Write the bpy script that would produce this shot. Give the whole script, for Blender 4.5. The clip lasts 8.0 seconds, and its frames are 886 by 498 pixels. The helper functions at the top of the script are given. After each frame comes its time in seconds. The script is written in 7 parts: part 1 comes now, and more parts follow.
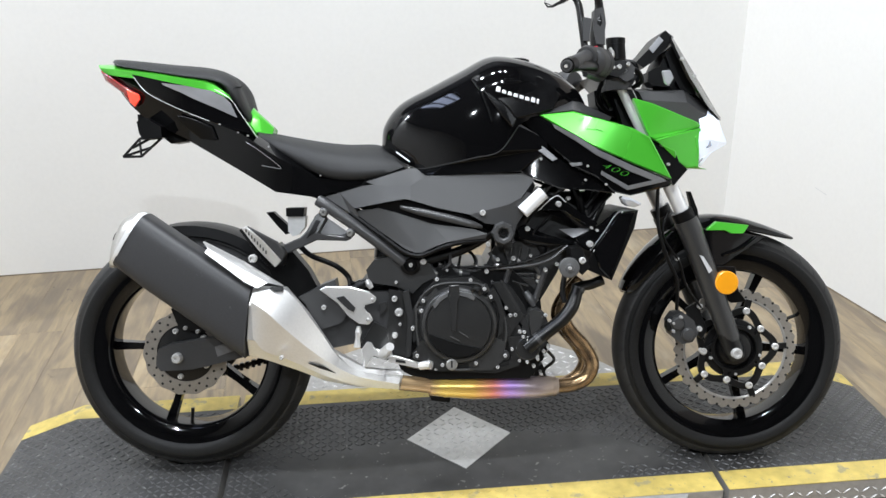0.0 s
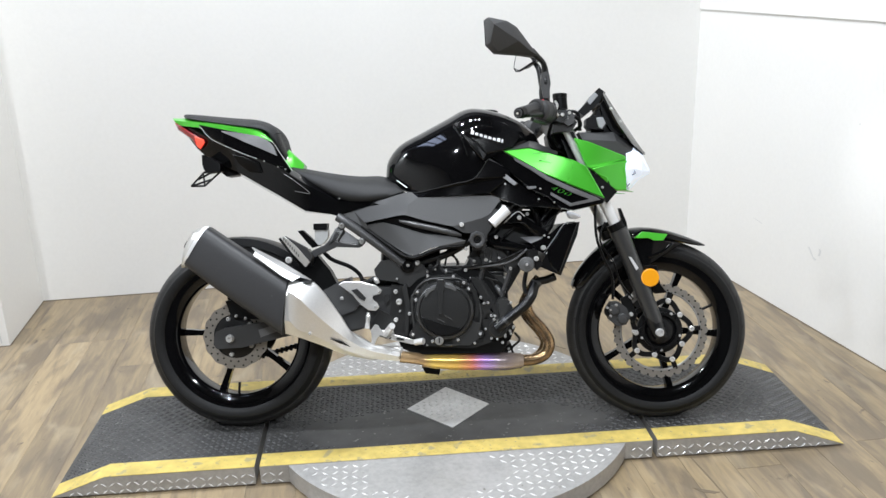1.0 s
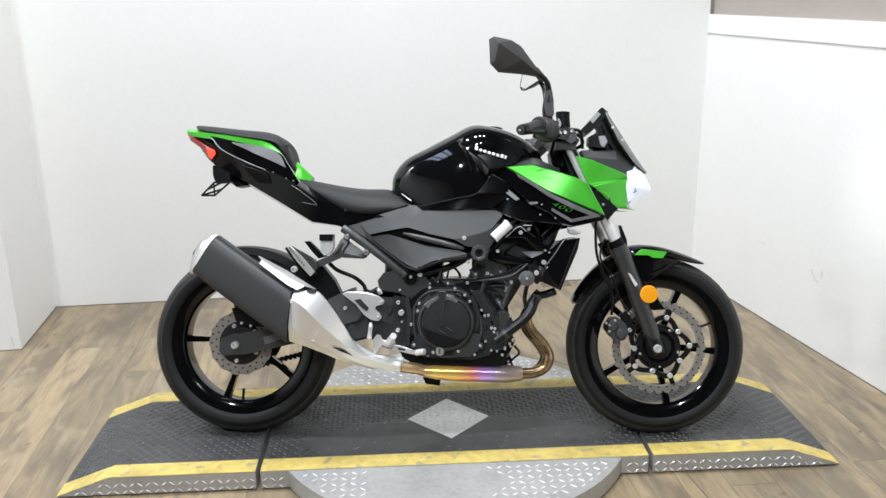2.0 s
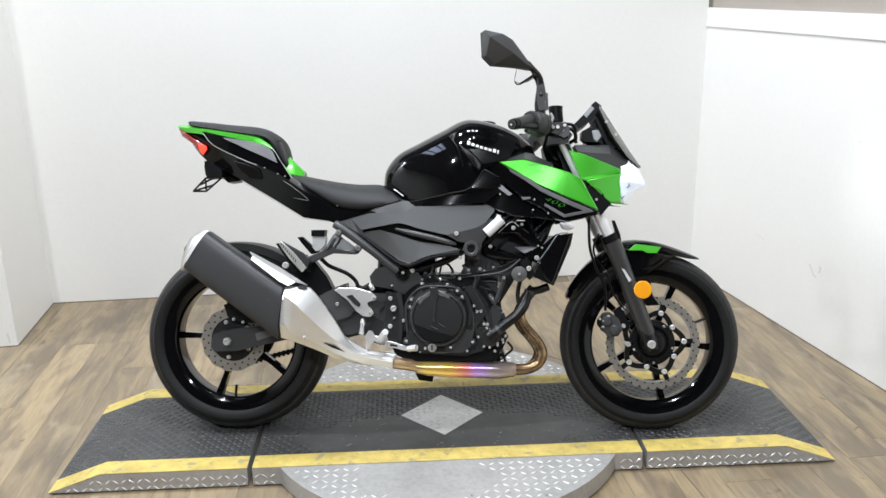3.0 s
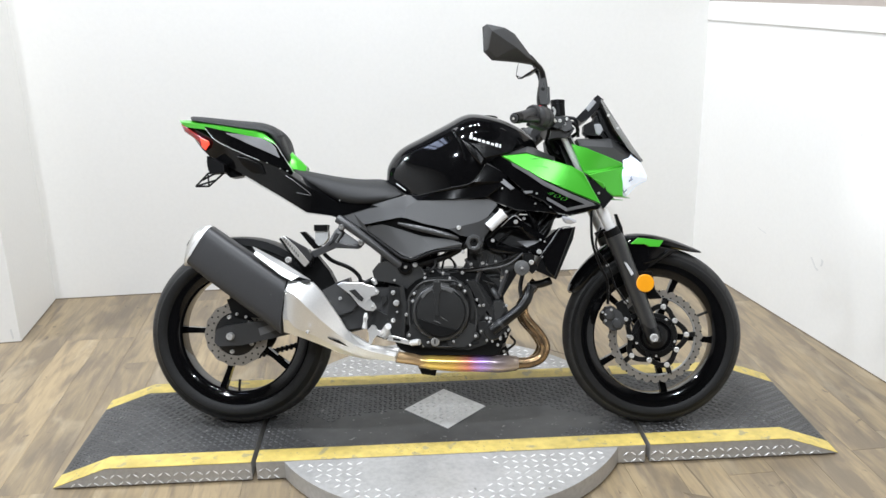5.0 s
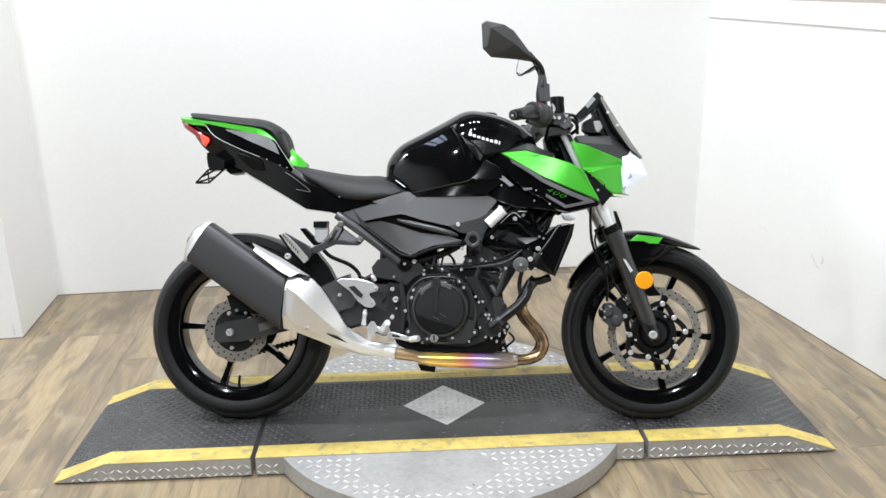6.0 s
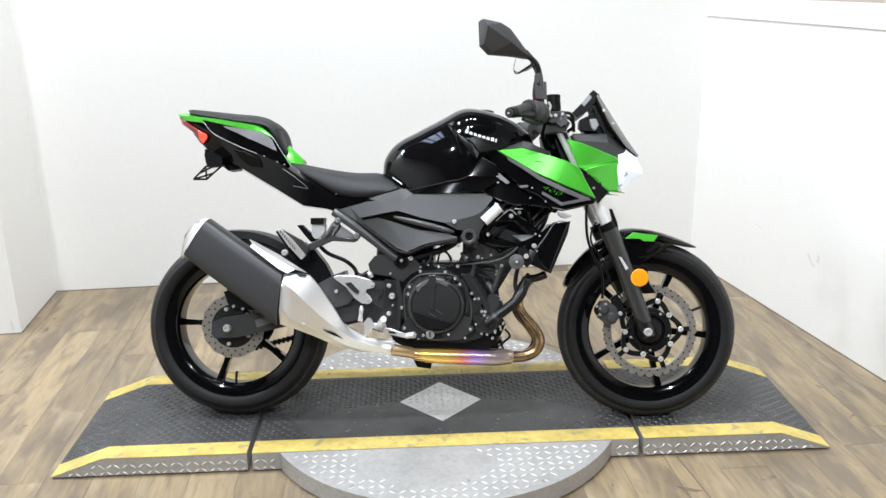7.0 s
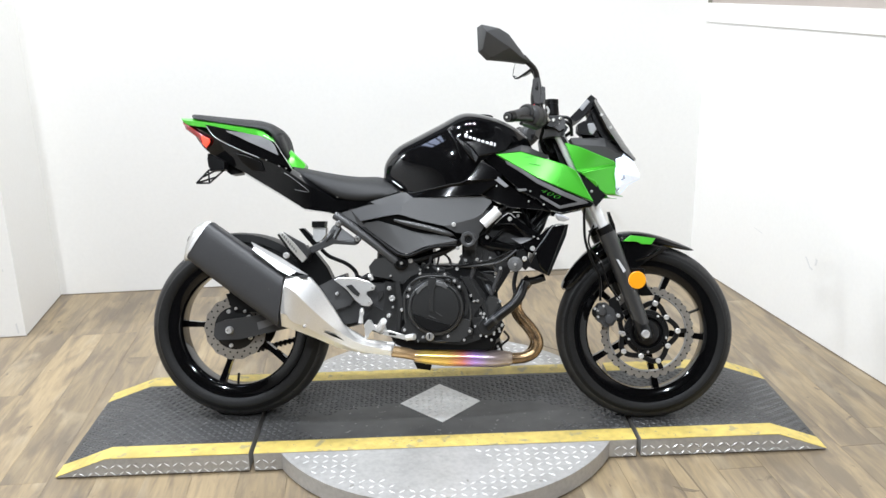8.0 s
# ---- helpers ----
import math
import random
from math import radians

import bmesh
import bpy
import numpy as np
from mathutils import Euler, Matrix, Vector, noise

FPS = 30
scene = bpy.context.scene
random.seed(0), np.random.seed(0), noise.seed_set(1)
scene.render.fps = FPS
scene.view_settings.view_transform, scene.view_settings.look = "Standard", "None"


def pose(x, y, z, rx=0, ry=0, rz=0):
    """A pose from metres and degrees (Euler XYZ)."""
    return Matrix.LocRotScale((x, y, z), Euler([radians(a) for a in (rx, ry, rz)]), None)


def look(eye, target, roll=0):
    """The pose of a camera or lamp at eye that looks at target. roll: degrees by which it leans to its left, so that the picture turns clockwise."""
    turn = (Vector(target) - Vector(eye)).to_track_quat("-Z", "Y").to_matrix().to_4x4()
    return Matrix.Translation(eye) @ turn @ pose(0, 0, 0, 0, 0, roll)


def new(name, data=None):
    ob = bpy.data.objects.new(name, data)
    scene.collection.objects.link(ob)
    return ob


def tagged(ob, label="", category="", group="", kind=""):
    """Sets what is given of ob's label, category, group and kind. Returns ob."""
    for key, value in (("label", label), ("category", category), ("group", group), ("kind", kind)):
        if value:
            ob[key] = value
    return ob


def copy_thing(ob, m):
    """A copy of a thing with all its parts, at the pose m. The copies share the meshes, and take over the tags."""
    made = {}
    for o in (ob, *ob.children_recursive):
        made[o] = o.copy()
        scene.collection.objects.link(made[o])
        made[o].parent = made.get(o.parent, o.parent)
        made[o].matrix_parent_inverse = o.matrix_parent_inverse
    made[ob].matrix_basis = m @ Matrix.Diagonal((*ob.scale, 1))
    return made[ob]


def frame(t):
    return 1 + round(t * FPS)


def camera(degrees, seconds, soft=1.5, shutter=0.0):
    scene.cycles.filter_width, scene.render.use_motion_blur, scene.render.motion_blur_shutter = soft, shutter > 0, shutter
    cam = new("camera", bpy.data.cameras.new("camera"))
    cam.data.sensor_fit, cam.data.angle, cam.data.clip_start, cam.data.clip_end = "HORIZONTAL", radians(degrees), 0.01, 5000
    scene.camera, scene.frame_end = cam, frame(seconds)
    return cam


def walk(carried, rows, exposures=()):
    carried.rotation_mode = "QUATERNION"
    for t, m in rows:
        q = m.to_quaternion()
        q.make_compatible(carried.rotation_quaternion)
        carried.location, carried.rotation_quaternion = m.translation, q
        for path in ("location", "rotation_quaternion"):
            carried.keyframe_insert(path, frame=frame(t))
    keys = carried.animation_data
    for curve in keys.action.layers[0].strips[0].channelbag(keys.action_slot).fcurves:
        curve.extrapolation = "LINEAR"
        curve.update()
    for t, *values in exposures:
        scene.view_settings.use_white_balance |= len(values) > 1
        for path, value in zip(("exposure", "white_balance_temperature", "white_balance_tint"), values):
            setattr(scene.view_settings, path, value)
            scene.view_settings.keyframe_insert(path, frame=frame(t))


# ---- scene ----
# ---- camera ----
cam = camera(54.9, 8.0)
PATH = [
    (0, (-0.214, -1.931, 1.422), (-0.052, -0.09, 0.659), -0.9),
    (0.1, (-0.18, -2.008, 1.426), (-0.043, -0.154, 0.689), 0.2),
    (0.2, (-0.153, -2.08, 1.446), (-0.05, -0.225, 0.705), -0.2),
    (0.3, (-0.131, -2.15, 1.461), (-0.058, -0.299, 0.706), -0.5),
    (0.4, (-0.122, -2.207, 1.478), (-0.037, -0.348, 0.744), -0.9),
    (0.5, (-0.128, -2.278, 1.484), (-0.042, -0.402, 0.799), -1.1),
    (0.6, (-0.135, -2.35, 1.49), (-0.04, -0.46, 0.844), -1.6),
    (0.7, (-0.143, -2.42, 1.494), (-0.029, -0.516, 0.892), -0.9),
    (0.8, (-0.156, -2.484, 1.498), (-0.035, -0.575, 0.913), -0.7),
    (0.9, (-0.172, -2.547, 1.501), (-0.04, -0.65, 0.882), -0.8),
    (1, (-0.189, -2.595, 1.495), (-0.059, -0.7, 0.869), -1.7),
    (1.1, (-0.2, -2.633, 1.486), (-0.061, -0.732, 0.88), -1.1),
    (1.3, (-0.214, -2.679, 1.487), (-0.095, -0.777, 0.883), -0.8),
    (1.5, (-0.2, -2.686, 1.495), (-0.114, -0.774, 0.913), -0.5),
    (1.7, (-0.182, -2.673, 1.493), (-0.08, -0.762, 0.911), -0.8),
    (2.8, (-0.117, -2.642, 1.487), (-0.031, -0.732, 0.899), -0.8),
    (3, (-0.114, -2.641, 1.485), (-0.028, -0.732, 0.893), -1.0),
    (3.5, (-0.118, -2.635, 1.484), (-0.031, -0.725, 0.897), -1.1),
    (4, (-0.114, -2.638, 1.484), (-0.03, -0.728, 0.899), -1.0),
    (4.5, (-0.111, -2.639, 1.488), (-0.032, -0.732, 0.89), -1.2),
    (4.7, (-0.12, -2.641, 1.487), (-0.036, -0.736, 0.885), -1.3),
    (5.8, (-0.115, -2.653, 1.474), (-0.037, -0.747, 0.871), -1.0),
    (6, (-0.106, -2.65, 1.482), (-0.031, -0.747, 0.874), -1.2),
    (6.5, (-0.106, -2.656, 1.477), (-0.034, -0.752, 0.867), -1.3),
    (7, (-0.095, -2.663, 1.481), (-0.02, -0.76, 0.869), -1.0),
    (7.5, (-0.096, -2.681, 1.48), (-0.018, -0.78, 0.866), -0.8),
    (8, (-0.082, -2.698, 1.48), (-0.016, -0.79, 0.882), -1.1),
]
walk(cam, [(t, look(eye, target, roll)) for t, eye, target, roll in PATH],
     [(0.0, -0.62), (0.8, -0.66), (1.5, -0.67), (4.4, -0.62), (5.2, -0.57), (7.0, -0.48), (8.0, -0.43)])

# ---- light ----
world = bpy.data.worlds.new("world")
scene.world = world
world.use_nodes = True
sky = world.node_tree.nodes.new("ShaderNodeTexSky")
sky.sky_type, sky.sun_disc, sky.sun_elevation, sky.sun_rotation = "NISHITA", False, radians(40), radians(160)
world.node_tree.nodes["Background"].inputs[1].default_value = 0.12
world.node_tree.links.new(sky.outputs[0], world.node_tree.nodes["Background"].inputs[0])

CEILING = 4.2
LAMPS = [(x, y) for y in (0.45, -1.0) for x in (-1.03, -0.50, 0.03, 0.56)]
# the last two are unseen fill lamps, added to brighten the bike's near side
ROW_AND_FILL = [(-4.2, 0.3, 100), (-3.6, 0.4, 100), (-1.7, -3.3, 185), (0.3, -4.6, 185)]
SKYLIGHT = (-2.15, 0.10)


def area_lamp(x, y, wide, deep, watts, color):
    lamp = bpy.data.lights.new("panel_light", "AREA")
    lamp.shape, lamp.size, lamp.size_y, lamp.energy, lamp.color = "RECTANGLE", wide, deep, watts, color
    new("panel_light", lamp).matrix_world = pose(x, y, CEILING - 0.06)


for x, y in LAMPS:
    area_lamp(x, y, 0.09, 0.09, 40, (0.89, 0.94, 1.0))
for x, y, watts in ROW_AND_FILL:
    area_lamp(x, y, 0.09, 0.09, watts, (0.87, 0.93, 1.0))
beam = bpy.data.lights.new("headlamp_beam", "SPOT")
beam.energy, beam.spot_size, beam.spot_blend, beam.shadow_soft_size, beam.color = 10, radians(34), 1.0, 0.03, (0.9, 0.95, 1.0)
new("headlamp_beam", beam).matrix_world = look((0.69, 0.06, 0.93), (1.636, 0.32, 0.74))


# ---- materials ----
def material(name, color, rough=0.5, metal=0.0, spec=0.5, vary=0.12, grain=40.0, bump=0.0, coat=0.0, stain=3.0, stretch=(1, 1, 1), tint=None, piece=0.0):
    """A surface with grain and stains at two scales."""
    m = bpy.data.materials.new(name)
    m.use_nodes = True
    n, l = m.node_tree.nodes, m.node_tree.links
    b = n["Principled BSDF"]
    b.inputs["Metallic"].default_value = metal
    b.inputs["Specular IOR Level"].default_value = spec
    b.inputs["Coat Weight"].default_value = coat
    b.inputs["Coat Roughness"].default_value = 0.04
    at = n.new("ShaderNodeTexCoord")
    mp = n.new("ShaderNodeMapping")
    mp.inputs["Scale"].default_value = stretch
    l.new(at.outputs["Object"], mp.inputs[0])
    if piece:
        who, push = n.new("ShaderNodeObjectInfo"), n.new("ShaderNodeVectorMath")
        push.operation, push.inputs[1].default_value = "SCALE", (0, 0, 0)
        push.inputs["Scale"].default_value = 37.0
        join = n.new("ShaderNodeCombineXYZ")
        for axis in range(3):
            l.new(who.outputs["Random"], join.inputs[axis])
        l.new(join.outputs[0], push.inputs[0])
        l.new(push.outputs[0], mp.inputs["Location"])
    fine, wide = n.new("ShaderNodeTexNoise"), n.new("ShaderNodeTexNoise")
    for tex, scale, detail in ((fine, grain, 6), (wide, stain, 4)):
        tex.inputs["Scale"].default_value, tex.inputs["Detail"].default_value = scale, detail
        l.new(mp.outputs[0], tex.inputs["Vector"])
    mix = n.new("ShaderNodeMath")
    mix.operation = "ADD"
    l.new(fine.outputs["Fac"], mix.inputs[0])
    l.new(wide.outputs["Fac"], mix.inputs[1])
    total = mix.outputs[0]
    if piece:
        info, more = n.new("ShaderNodeObjectInfo"), n.new("ShaderNodeMath")
        more.operation, more.inputs[1].default_value = "MULTIPLY_ADD", piece
        l.new(info.outputs["Random"], more.inputs[0])
        l.new(total, more.inputs[2])
        total = more.outputs[0]
    ramp = n.new("ShaderNodeValToRGB")
    other = tint or color
    ramp.color_ramp.elements[0].position, ramp.color_ramp.elements[1].position = 0.35, 0.68
    ramp.color_ramp.elements[0].color = (*[c * (1 - vary) for c in other], 1)
    ramp.color_ramp.elements[1].color = (*[min(1, c * (1 + vary)) for c in color], 1)
    half = n.new("ShaderNodeMath")
    half.operation, half.inputs[1].default_value = "MULTIPLY", 0.5 / (1 + piece * 0.5)
    l.new(total, half.inputs[0])
    l.new(half.outputs[0], ramp.inputs[0])
    l.new(ramp.outputs[0], b.inputs["Base Color"])
    spread = n.new("ShaderNodeMapRange")
    spread.inputs["To Min"].default_value, spread.inputs["To Max"].default_value = max(0.02, rough * 0.8), min(1, rough * 1.2)
    l.new(wide.outputs["Fac"], spread.inputs[0])
    l.new(spread.outputs[0], b.inputs["Roughness"])
    if bump:
        relief = n.new("ShaderNodeBump")
        relief.inputs["Strength"].default_value, relief.inputs["Distance"].default_value = bump, 0.002
        l.new(fine.outputs["Fac"], relief.inputs["Height"])
        l.new(relief.outputs[0], b.inputs["Normal"])
    return m


def glow(name, color, strength):
    m = material(name, color, 0.2, vary=0.02)
    b = m.node_tree.nodes["Principled BSDF"]
    b.inputs["Emission Color"].default_value, b.inputs["Emission Strength"].default_value = (*color, 1), strength
    return m


WHITE_WALL = material("white_wall_paint", (0.81, 0.80, 0.775), 0.55, vary=0.02, grain=60, bump=0.06, stain=1.2)
# ceiling and closing walls are unseen; near-black keeps gloss reflections dark
CEILING_PAINT = material("dark_ceiling_paint", (0.03, 0.03, 0.03), 0.8, vary=0.03, grain=40, bump=0.1)
DARK_WALL = material("dark_grey_wall_paint", (0.035, 0.035, 0.037), 0.6, vary=0.05, grain=30, bump=0.05)
BEIGE = material("beige_paint", (0.36, 0.315, 0.28), 0.6, vary=0.04, grain=30, bump=0.05)


def weathered_oak():
    """Yellow-tan boards with long grey-brown patches, fine grain and small knots."""
    m = material("oak_plank", (0.335, 0.253, 0.148), 0.38, vary=0.07, grain=9, bump=0.05, stain=2.0, stretch=(9.0, 0.7, 1), tint=(0.22, 0.170, 0.108), piece=0.40)
    n, l = m.node_tree.nodes, m.node_tree.links
    b = n["Principled BSDF"]
    at, who, shift, move = n.new("ShaderNodeTexCoord"), n.new("ShaderNodeObjectInfo"), n.new("ShaderNodeCombineXYZ"), n.new("ShaderNodeMapping")
    scale_up = n.new("ShaderNodeMath")
    scale_up.operation, scale_up.inputs[1].default_value = "MULTIPLY", 53.0
    l.new(who.outputs["Random"], scale_up.inputs[0])
    for axis in range(3):
        l.new(scale_up.outputs[0], shift.inputs[axis])
    l.new(at.outputs["Object"], move.inputs[0])
    l.new(shift.outputs[0], move.inputs["Location"])
    old = b.inputs["Base Color"].links[0].from_socket
    for size, stretch, low, high, amount, color in ((1.0, (13.0, 3.2, 1), 0.46, 0.62, 0.70, (0.125, 0.099, 0.074)), (1.0, (34.0, 4.6, 1), 0.52, 0.70, 0.55, (0.13, 0.10, 0.074)), (1.0, (22.0, 15.0, 1), 0.68, 0.74, 0.75, (0.075, 0.056, 0.042)), (1.0, (10.0, 3.4, 1), 0.55, 0.72, 0.45, (0.44, 0.365, 0.25)), (1.0, (70.0, 9.0, 1), 0.56, 0.70, 0.35, (0.16, 0.125, 0.09))):
        mp, tex, span, mix = n.new("ShaderNodeMapping"), n.new("ShaderNodeTexNoise"), n.new("ShaderNodeMapRange"), n.new("ShaderNodeMixRGB")
        mp.inputs["Scale"].default_value = stretch
        tex.inputs["Scale"].default_value, tex.inputs["Detail"].default_value, tex.inputs["Distortion"].default_value = size, 5, 0.6
        span.inputs["From Min"].default_value, span.inputs["From Max"].default_value, span.inputs["To Max"].default_value = low, high, amount
        mix.inputs[2].default_value = (*color, 1)
        l.new(move.outputs[0], mp.inputs[0])
        l.new(mp.outputs[0], tex.inputs["Vector"])
        l.new(tex.outputs["Fac"], span.inputs[0])
        l.new(span.outputs[0], mix.inputs[0])
        l.new(old, mix.inputs[1])
        old = mix.outputs[0]
    l.new(old, b.inputs["Base Color"])
    return m


WOOD = weathered_oak()
SCUFF = material("grey_scuff", (0.69, 0.69, 0.68), 0.7, vary=0.06, grain=60)
GROUT = material("floor_joint", (0.16, 0.125, 0.085), 0.8)
MAT = material("black_tread_mat", (0.050, 0.049, 0.048), 0.45, vary=0.35, grain=18, bump=0.3, stain=5)
YELLOW = material("yellow_floor_paint", (0.55, 0.42, 0.115), 0.5, vary=0.24, grain=34, bump=0.2, stain=9)
BRIGHT_PLATE = material("bare_aluminium_plate", (0.58, 0.575, 0.56), 0.34, 0.3, vary=0.14, grain=70, bump=0.12, stain=9)
PLATE = material("aluminium_tread_plate", (0.41, 0.40, 0.385), 0.38, 0.3, vary=0.16, grain=70, bump=0.12, stain=6)
# near-black that stands in for shade in slots, holes and under the turntable
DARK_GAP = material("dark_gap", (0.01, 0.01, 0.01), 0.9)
BLACK_PAINT = material("gloss_black_paint", (0.003, 0.003, 0.0033), 0.055, spec=0.32, vary=0.1, coat=0.12)
SOFT_BLACK = material("brushed_gloss_black_paint", (0.003, 0.003, 0.0033), 0.24, spec=0.35, vary=0.1)
GREEN_PAINT = material("metallic_lime_paint", (0.075, 0.52, 0.035), 0.28, 0.35, vary=0.06, grain=900, coat=0.5)
DARK_GREEN = material("dark_green_decal", (0.020, 0.14, 0.012), 0.3, vary=0.05)
GREY_PLASTIC = material("matte_graphite_plastic", (0.046, 0.046, 0.0465), 0.40, spec=0.5, vary=0.1, grain=600, bump=0.08)
DARK_PLASTIC = material("matte_charcoal_plastic", (0.045, 0.045, 0.0455), 0.48, spec=0.4, vary=0.15, grain=500, bump=0.15)
BLACK_PLASTIC = material("matte_black_plastic", (0.0025, 0.0025, 0.0027), 0.36, spec=0.18, vary=0.2, grain=500, bump=0.08)
SATIN_BLACK = material("satin_black_metal", (0.005, 0.005, 0.0052), 0.30, spec=0.4, vary=0.2, grain=200, bump=0.04)
ENGINE = material("dark_engine_casting", (0.020, 0.020, 0.0198), 0.30, spec=0.55, vary=0.25, grain=260, bump=0.15)
ENGINE_LIGHT = material("grey_engine_casting", (0.034, 0.034, 0.0336), 0.30, spec=0.55, vary=0.15, grain=260, bump=0.12)
SEAT = material("black_seat_vinyl", (0.020, 0.020, 0.0203), 0.55, spec=0.35, vary=0.1, grain=700, bump=0.35)
RUBBER = material("tyre_rubber", (0.009, 0.009, 0.009), 0.55, spec=0.25, vary=0.25, grain=120, bump=0.1)
TREAD = material("worn_tread_rubber", (0.017, 0.0165, 0.016), 0.6, vary=0.45, grain=45, bump=0.2, stain=14)
RIM_BLACK = material("gloss_black_rim", (0.0025, 0.0025, 0.0028), 0.07, spec=0.45, vary=0.1)
STEEL = material("brushed_steel", (0.52, 0.51, 0.49), 0.30, 0.75, vary=0.12, grain=300, bump=0.05)
DISC_STEEL = material("brake_disc_steel", (0.38, 0.35, 0.31), 0.30, 0.65, vary=0.12, grain=200, bump=0.05)
CHROME = material("chrome", (0.92, 0.92, 0.92), 0.2, 0.3, vary=0.02)
# dark grey parts; on frame and swingarm it paints the sheen of satin black
SATIN_GREY = material("satin_grey_coat_and_sheen", (0.045, 0.045, 0.046), 0.32, spec=0.5, vary=0.1, grain=200, bump=0.03)

BOLT = material("zinc_bolt", (0.80, 0.79, 0.77), 0.24, 0.5, vary=0.1)
PLATE_BAR = material("polished_tread_bar", (0.80, 0.79, 0.775), 0.28, 0.3, vary=0.10, grain=90, stain=8)
MAT_BAR = material("worn_tread_bar", (0.070, 0.070, 0.071), 0.32, vary=0.45, grain=25, stain=6, tint=(0.045, 0.045, 0.045))
ALLOY = material("cast_alloy", (0.82, 0.81, 0.79), 0.34, 0.72, vary=0.05, grain=200, bump=0.06)
ALLOY_GREY = material("mid_grey_casting", (0.10, 0.10, 0.10), 0.35, spec=0.4, vary=0.1, grain=200)
SILVER_DECAL = material("silver_decal", (0.66, 0.66, 0.67), 0.3, 0.15, vary=0.05, coat=0.6)
FLASH_GREY = material("silver_grey_flash", (0.40, 0.40, 0.41), 0.22, 0.6, vary=0.12, stain=9, coat=0.6)
GREY_DECAL = material("grey_decal", (0.17, 0.17, 0.175), 0.3, 0.3, vary=0.05, coat=0.6)
CAN = material("muffler_black_coating", (0.033, 0.033, 0.0345), 0.46, spec=0.4, vary=0.15, grain=300, bump=0.06)
AMBER = material("amber_reflector", (0.90, 0.36, 0.01), 0.25, vary=0.05, coat=1.0)
RED_LENS = material("red_lens", (0.28, 0.010, 0.010), 0.15, vary=0.05, coat=1.0)
RED_GLOW = glow("lit_red_lamp", (1.0, 0.07, 0.035), 1.0)
HEAD_GLOW = glow("lit_headlamp", (0.80, 0.87, 1.0), 0.55)
TINTED_GLASS = material("lamp_facet", (0.50, 0.55, 0.70), 0.15, 0.3, vary=0.1, coat=1.0)
CLEAR_LENS = material("clear_lens", (0.52, 0.53, 0.55), 0.12, 0.3, vary=0.1, coat=1.0)
SMOKE = material("smoked_screen", (0.004, 0.004, 0.0045), 0.12, spec=0.4, vary=0.1)
MILKY = material("translucent_plastic", (0.48, 0.48, 0.47), 0.35, vary=0.15)
LABEL_WHITE = material("white_label", (0.80, 0.80, 0.80), 0.5, vary=0.03)
RED_SWITCH = material("red_switch", (0.55, 0.02, 0.04), 0.4)
MIRROR = material("mirror_glass", (0.9, 0.9, 0.9), 0.02, 1.0, vary=0.0)
LAMP_GLASS = glow("lit_diffuser", (1.0, 0.985, 0.96), 6.0)
WINDOW_SKY = glow("skylight_glow", (0.62, 0.72, 1.0), 14.0)


def add_specks(m, scale, limit, color):
    """Small light scuffs over a surface."""
    n, l = m.node_tree.nodes, m.node_tree.links
    b = n["Principled BSDF"]
    old = b.inputs["Base Color"].links[0].from_socket
    at, tex, cut_off, mix = n.new("ShaderNodeTexCoord"), n.new("ShaderNodeTexNoise"), n.new("ShaderNodeMapRange"), n.new("ShaderNodeMixRGB")
    tex.inputs["Scale"].default_value, tex.inputs["Detail"].default_value = scale, 8
    cut_off.inputs["From Min"].default_value, cut_off.inputs["From Max"].default_value = limit, limit + 0.06
    mix.inputs[2].default_value = (*color, 1)
    l.new(at.outputs["Object"], tex.inputs["Vector"])
    l.new(tex.outputs["Fac"], cut_off.inputs[0])
    l.new(cut_off.outputs[0], mix.inputs[0])
    l.new(old, mix.inputs[1])
    l.new(mix.outputs[0], b.inputs["Base Color"])


add_specks(MAT, 55, 0.66, (0.20, 0.195, 0.185))
add_specks(MAT_BAR, 30, 0.62, (0.18, 0.18, 0.175))
add_specks(PLATE, 40, 0.72, (0.22, 0.21, 0.19))
add_specks(YELLOW, 26, 0.60, (0.33, 0.28, 0.14))
add_specks(YELLOW, 75, 0.64, (0.22, 0.20, 0.15))
add_specks(CAN, 35, 0.70, (0.09, 0.09, 0.09))


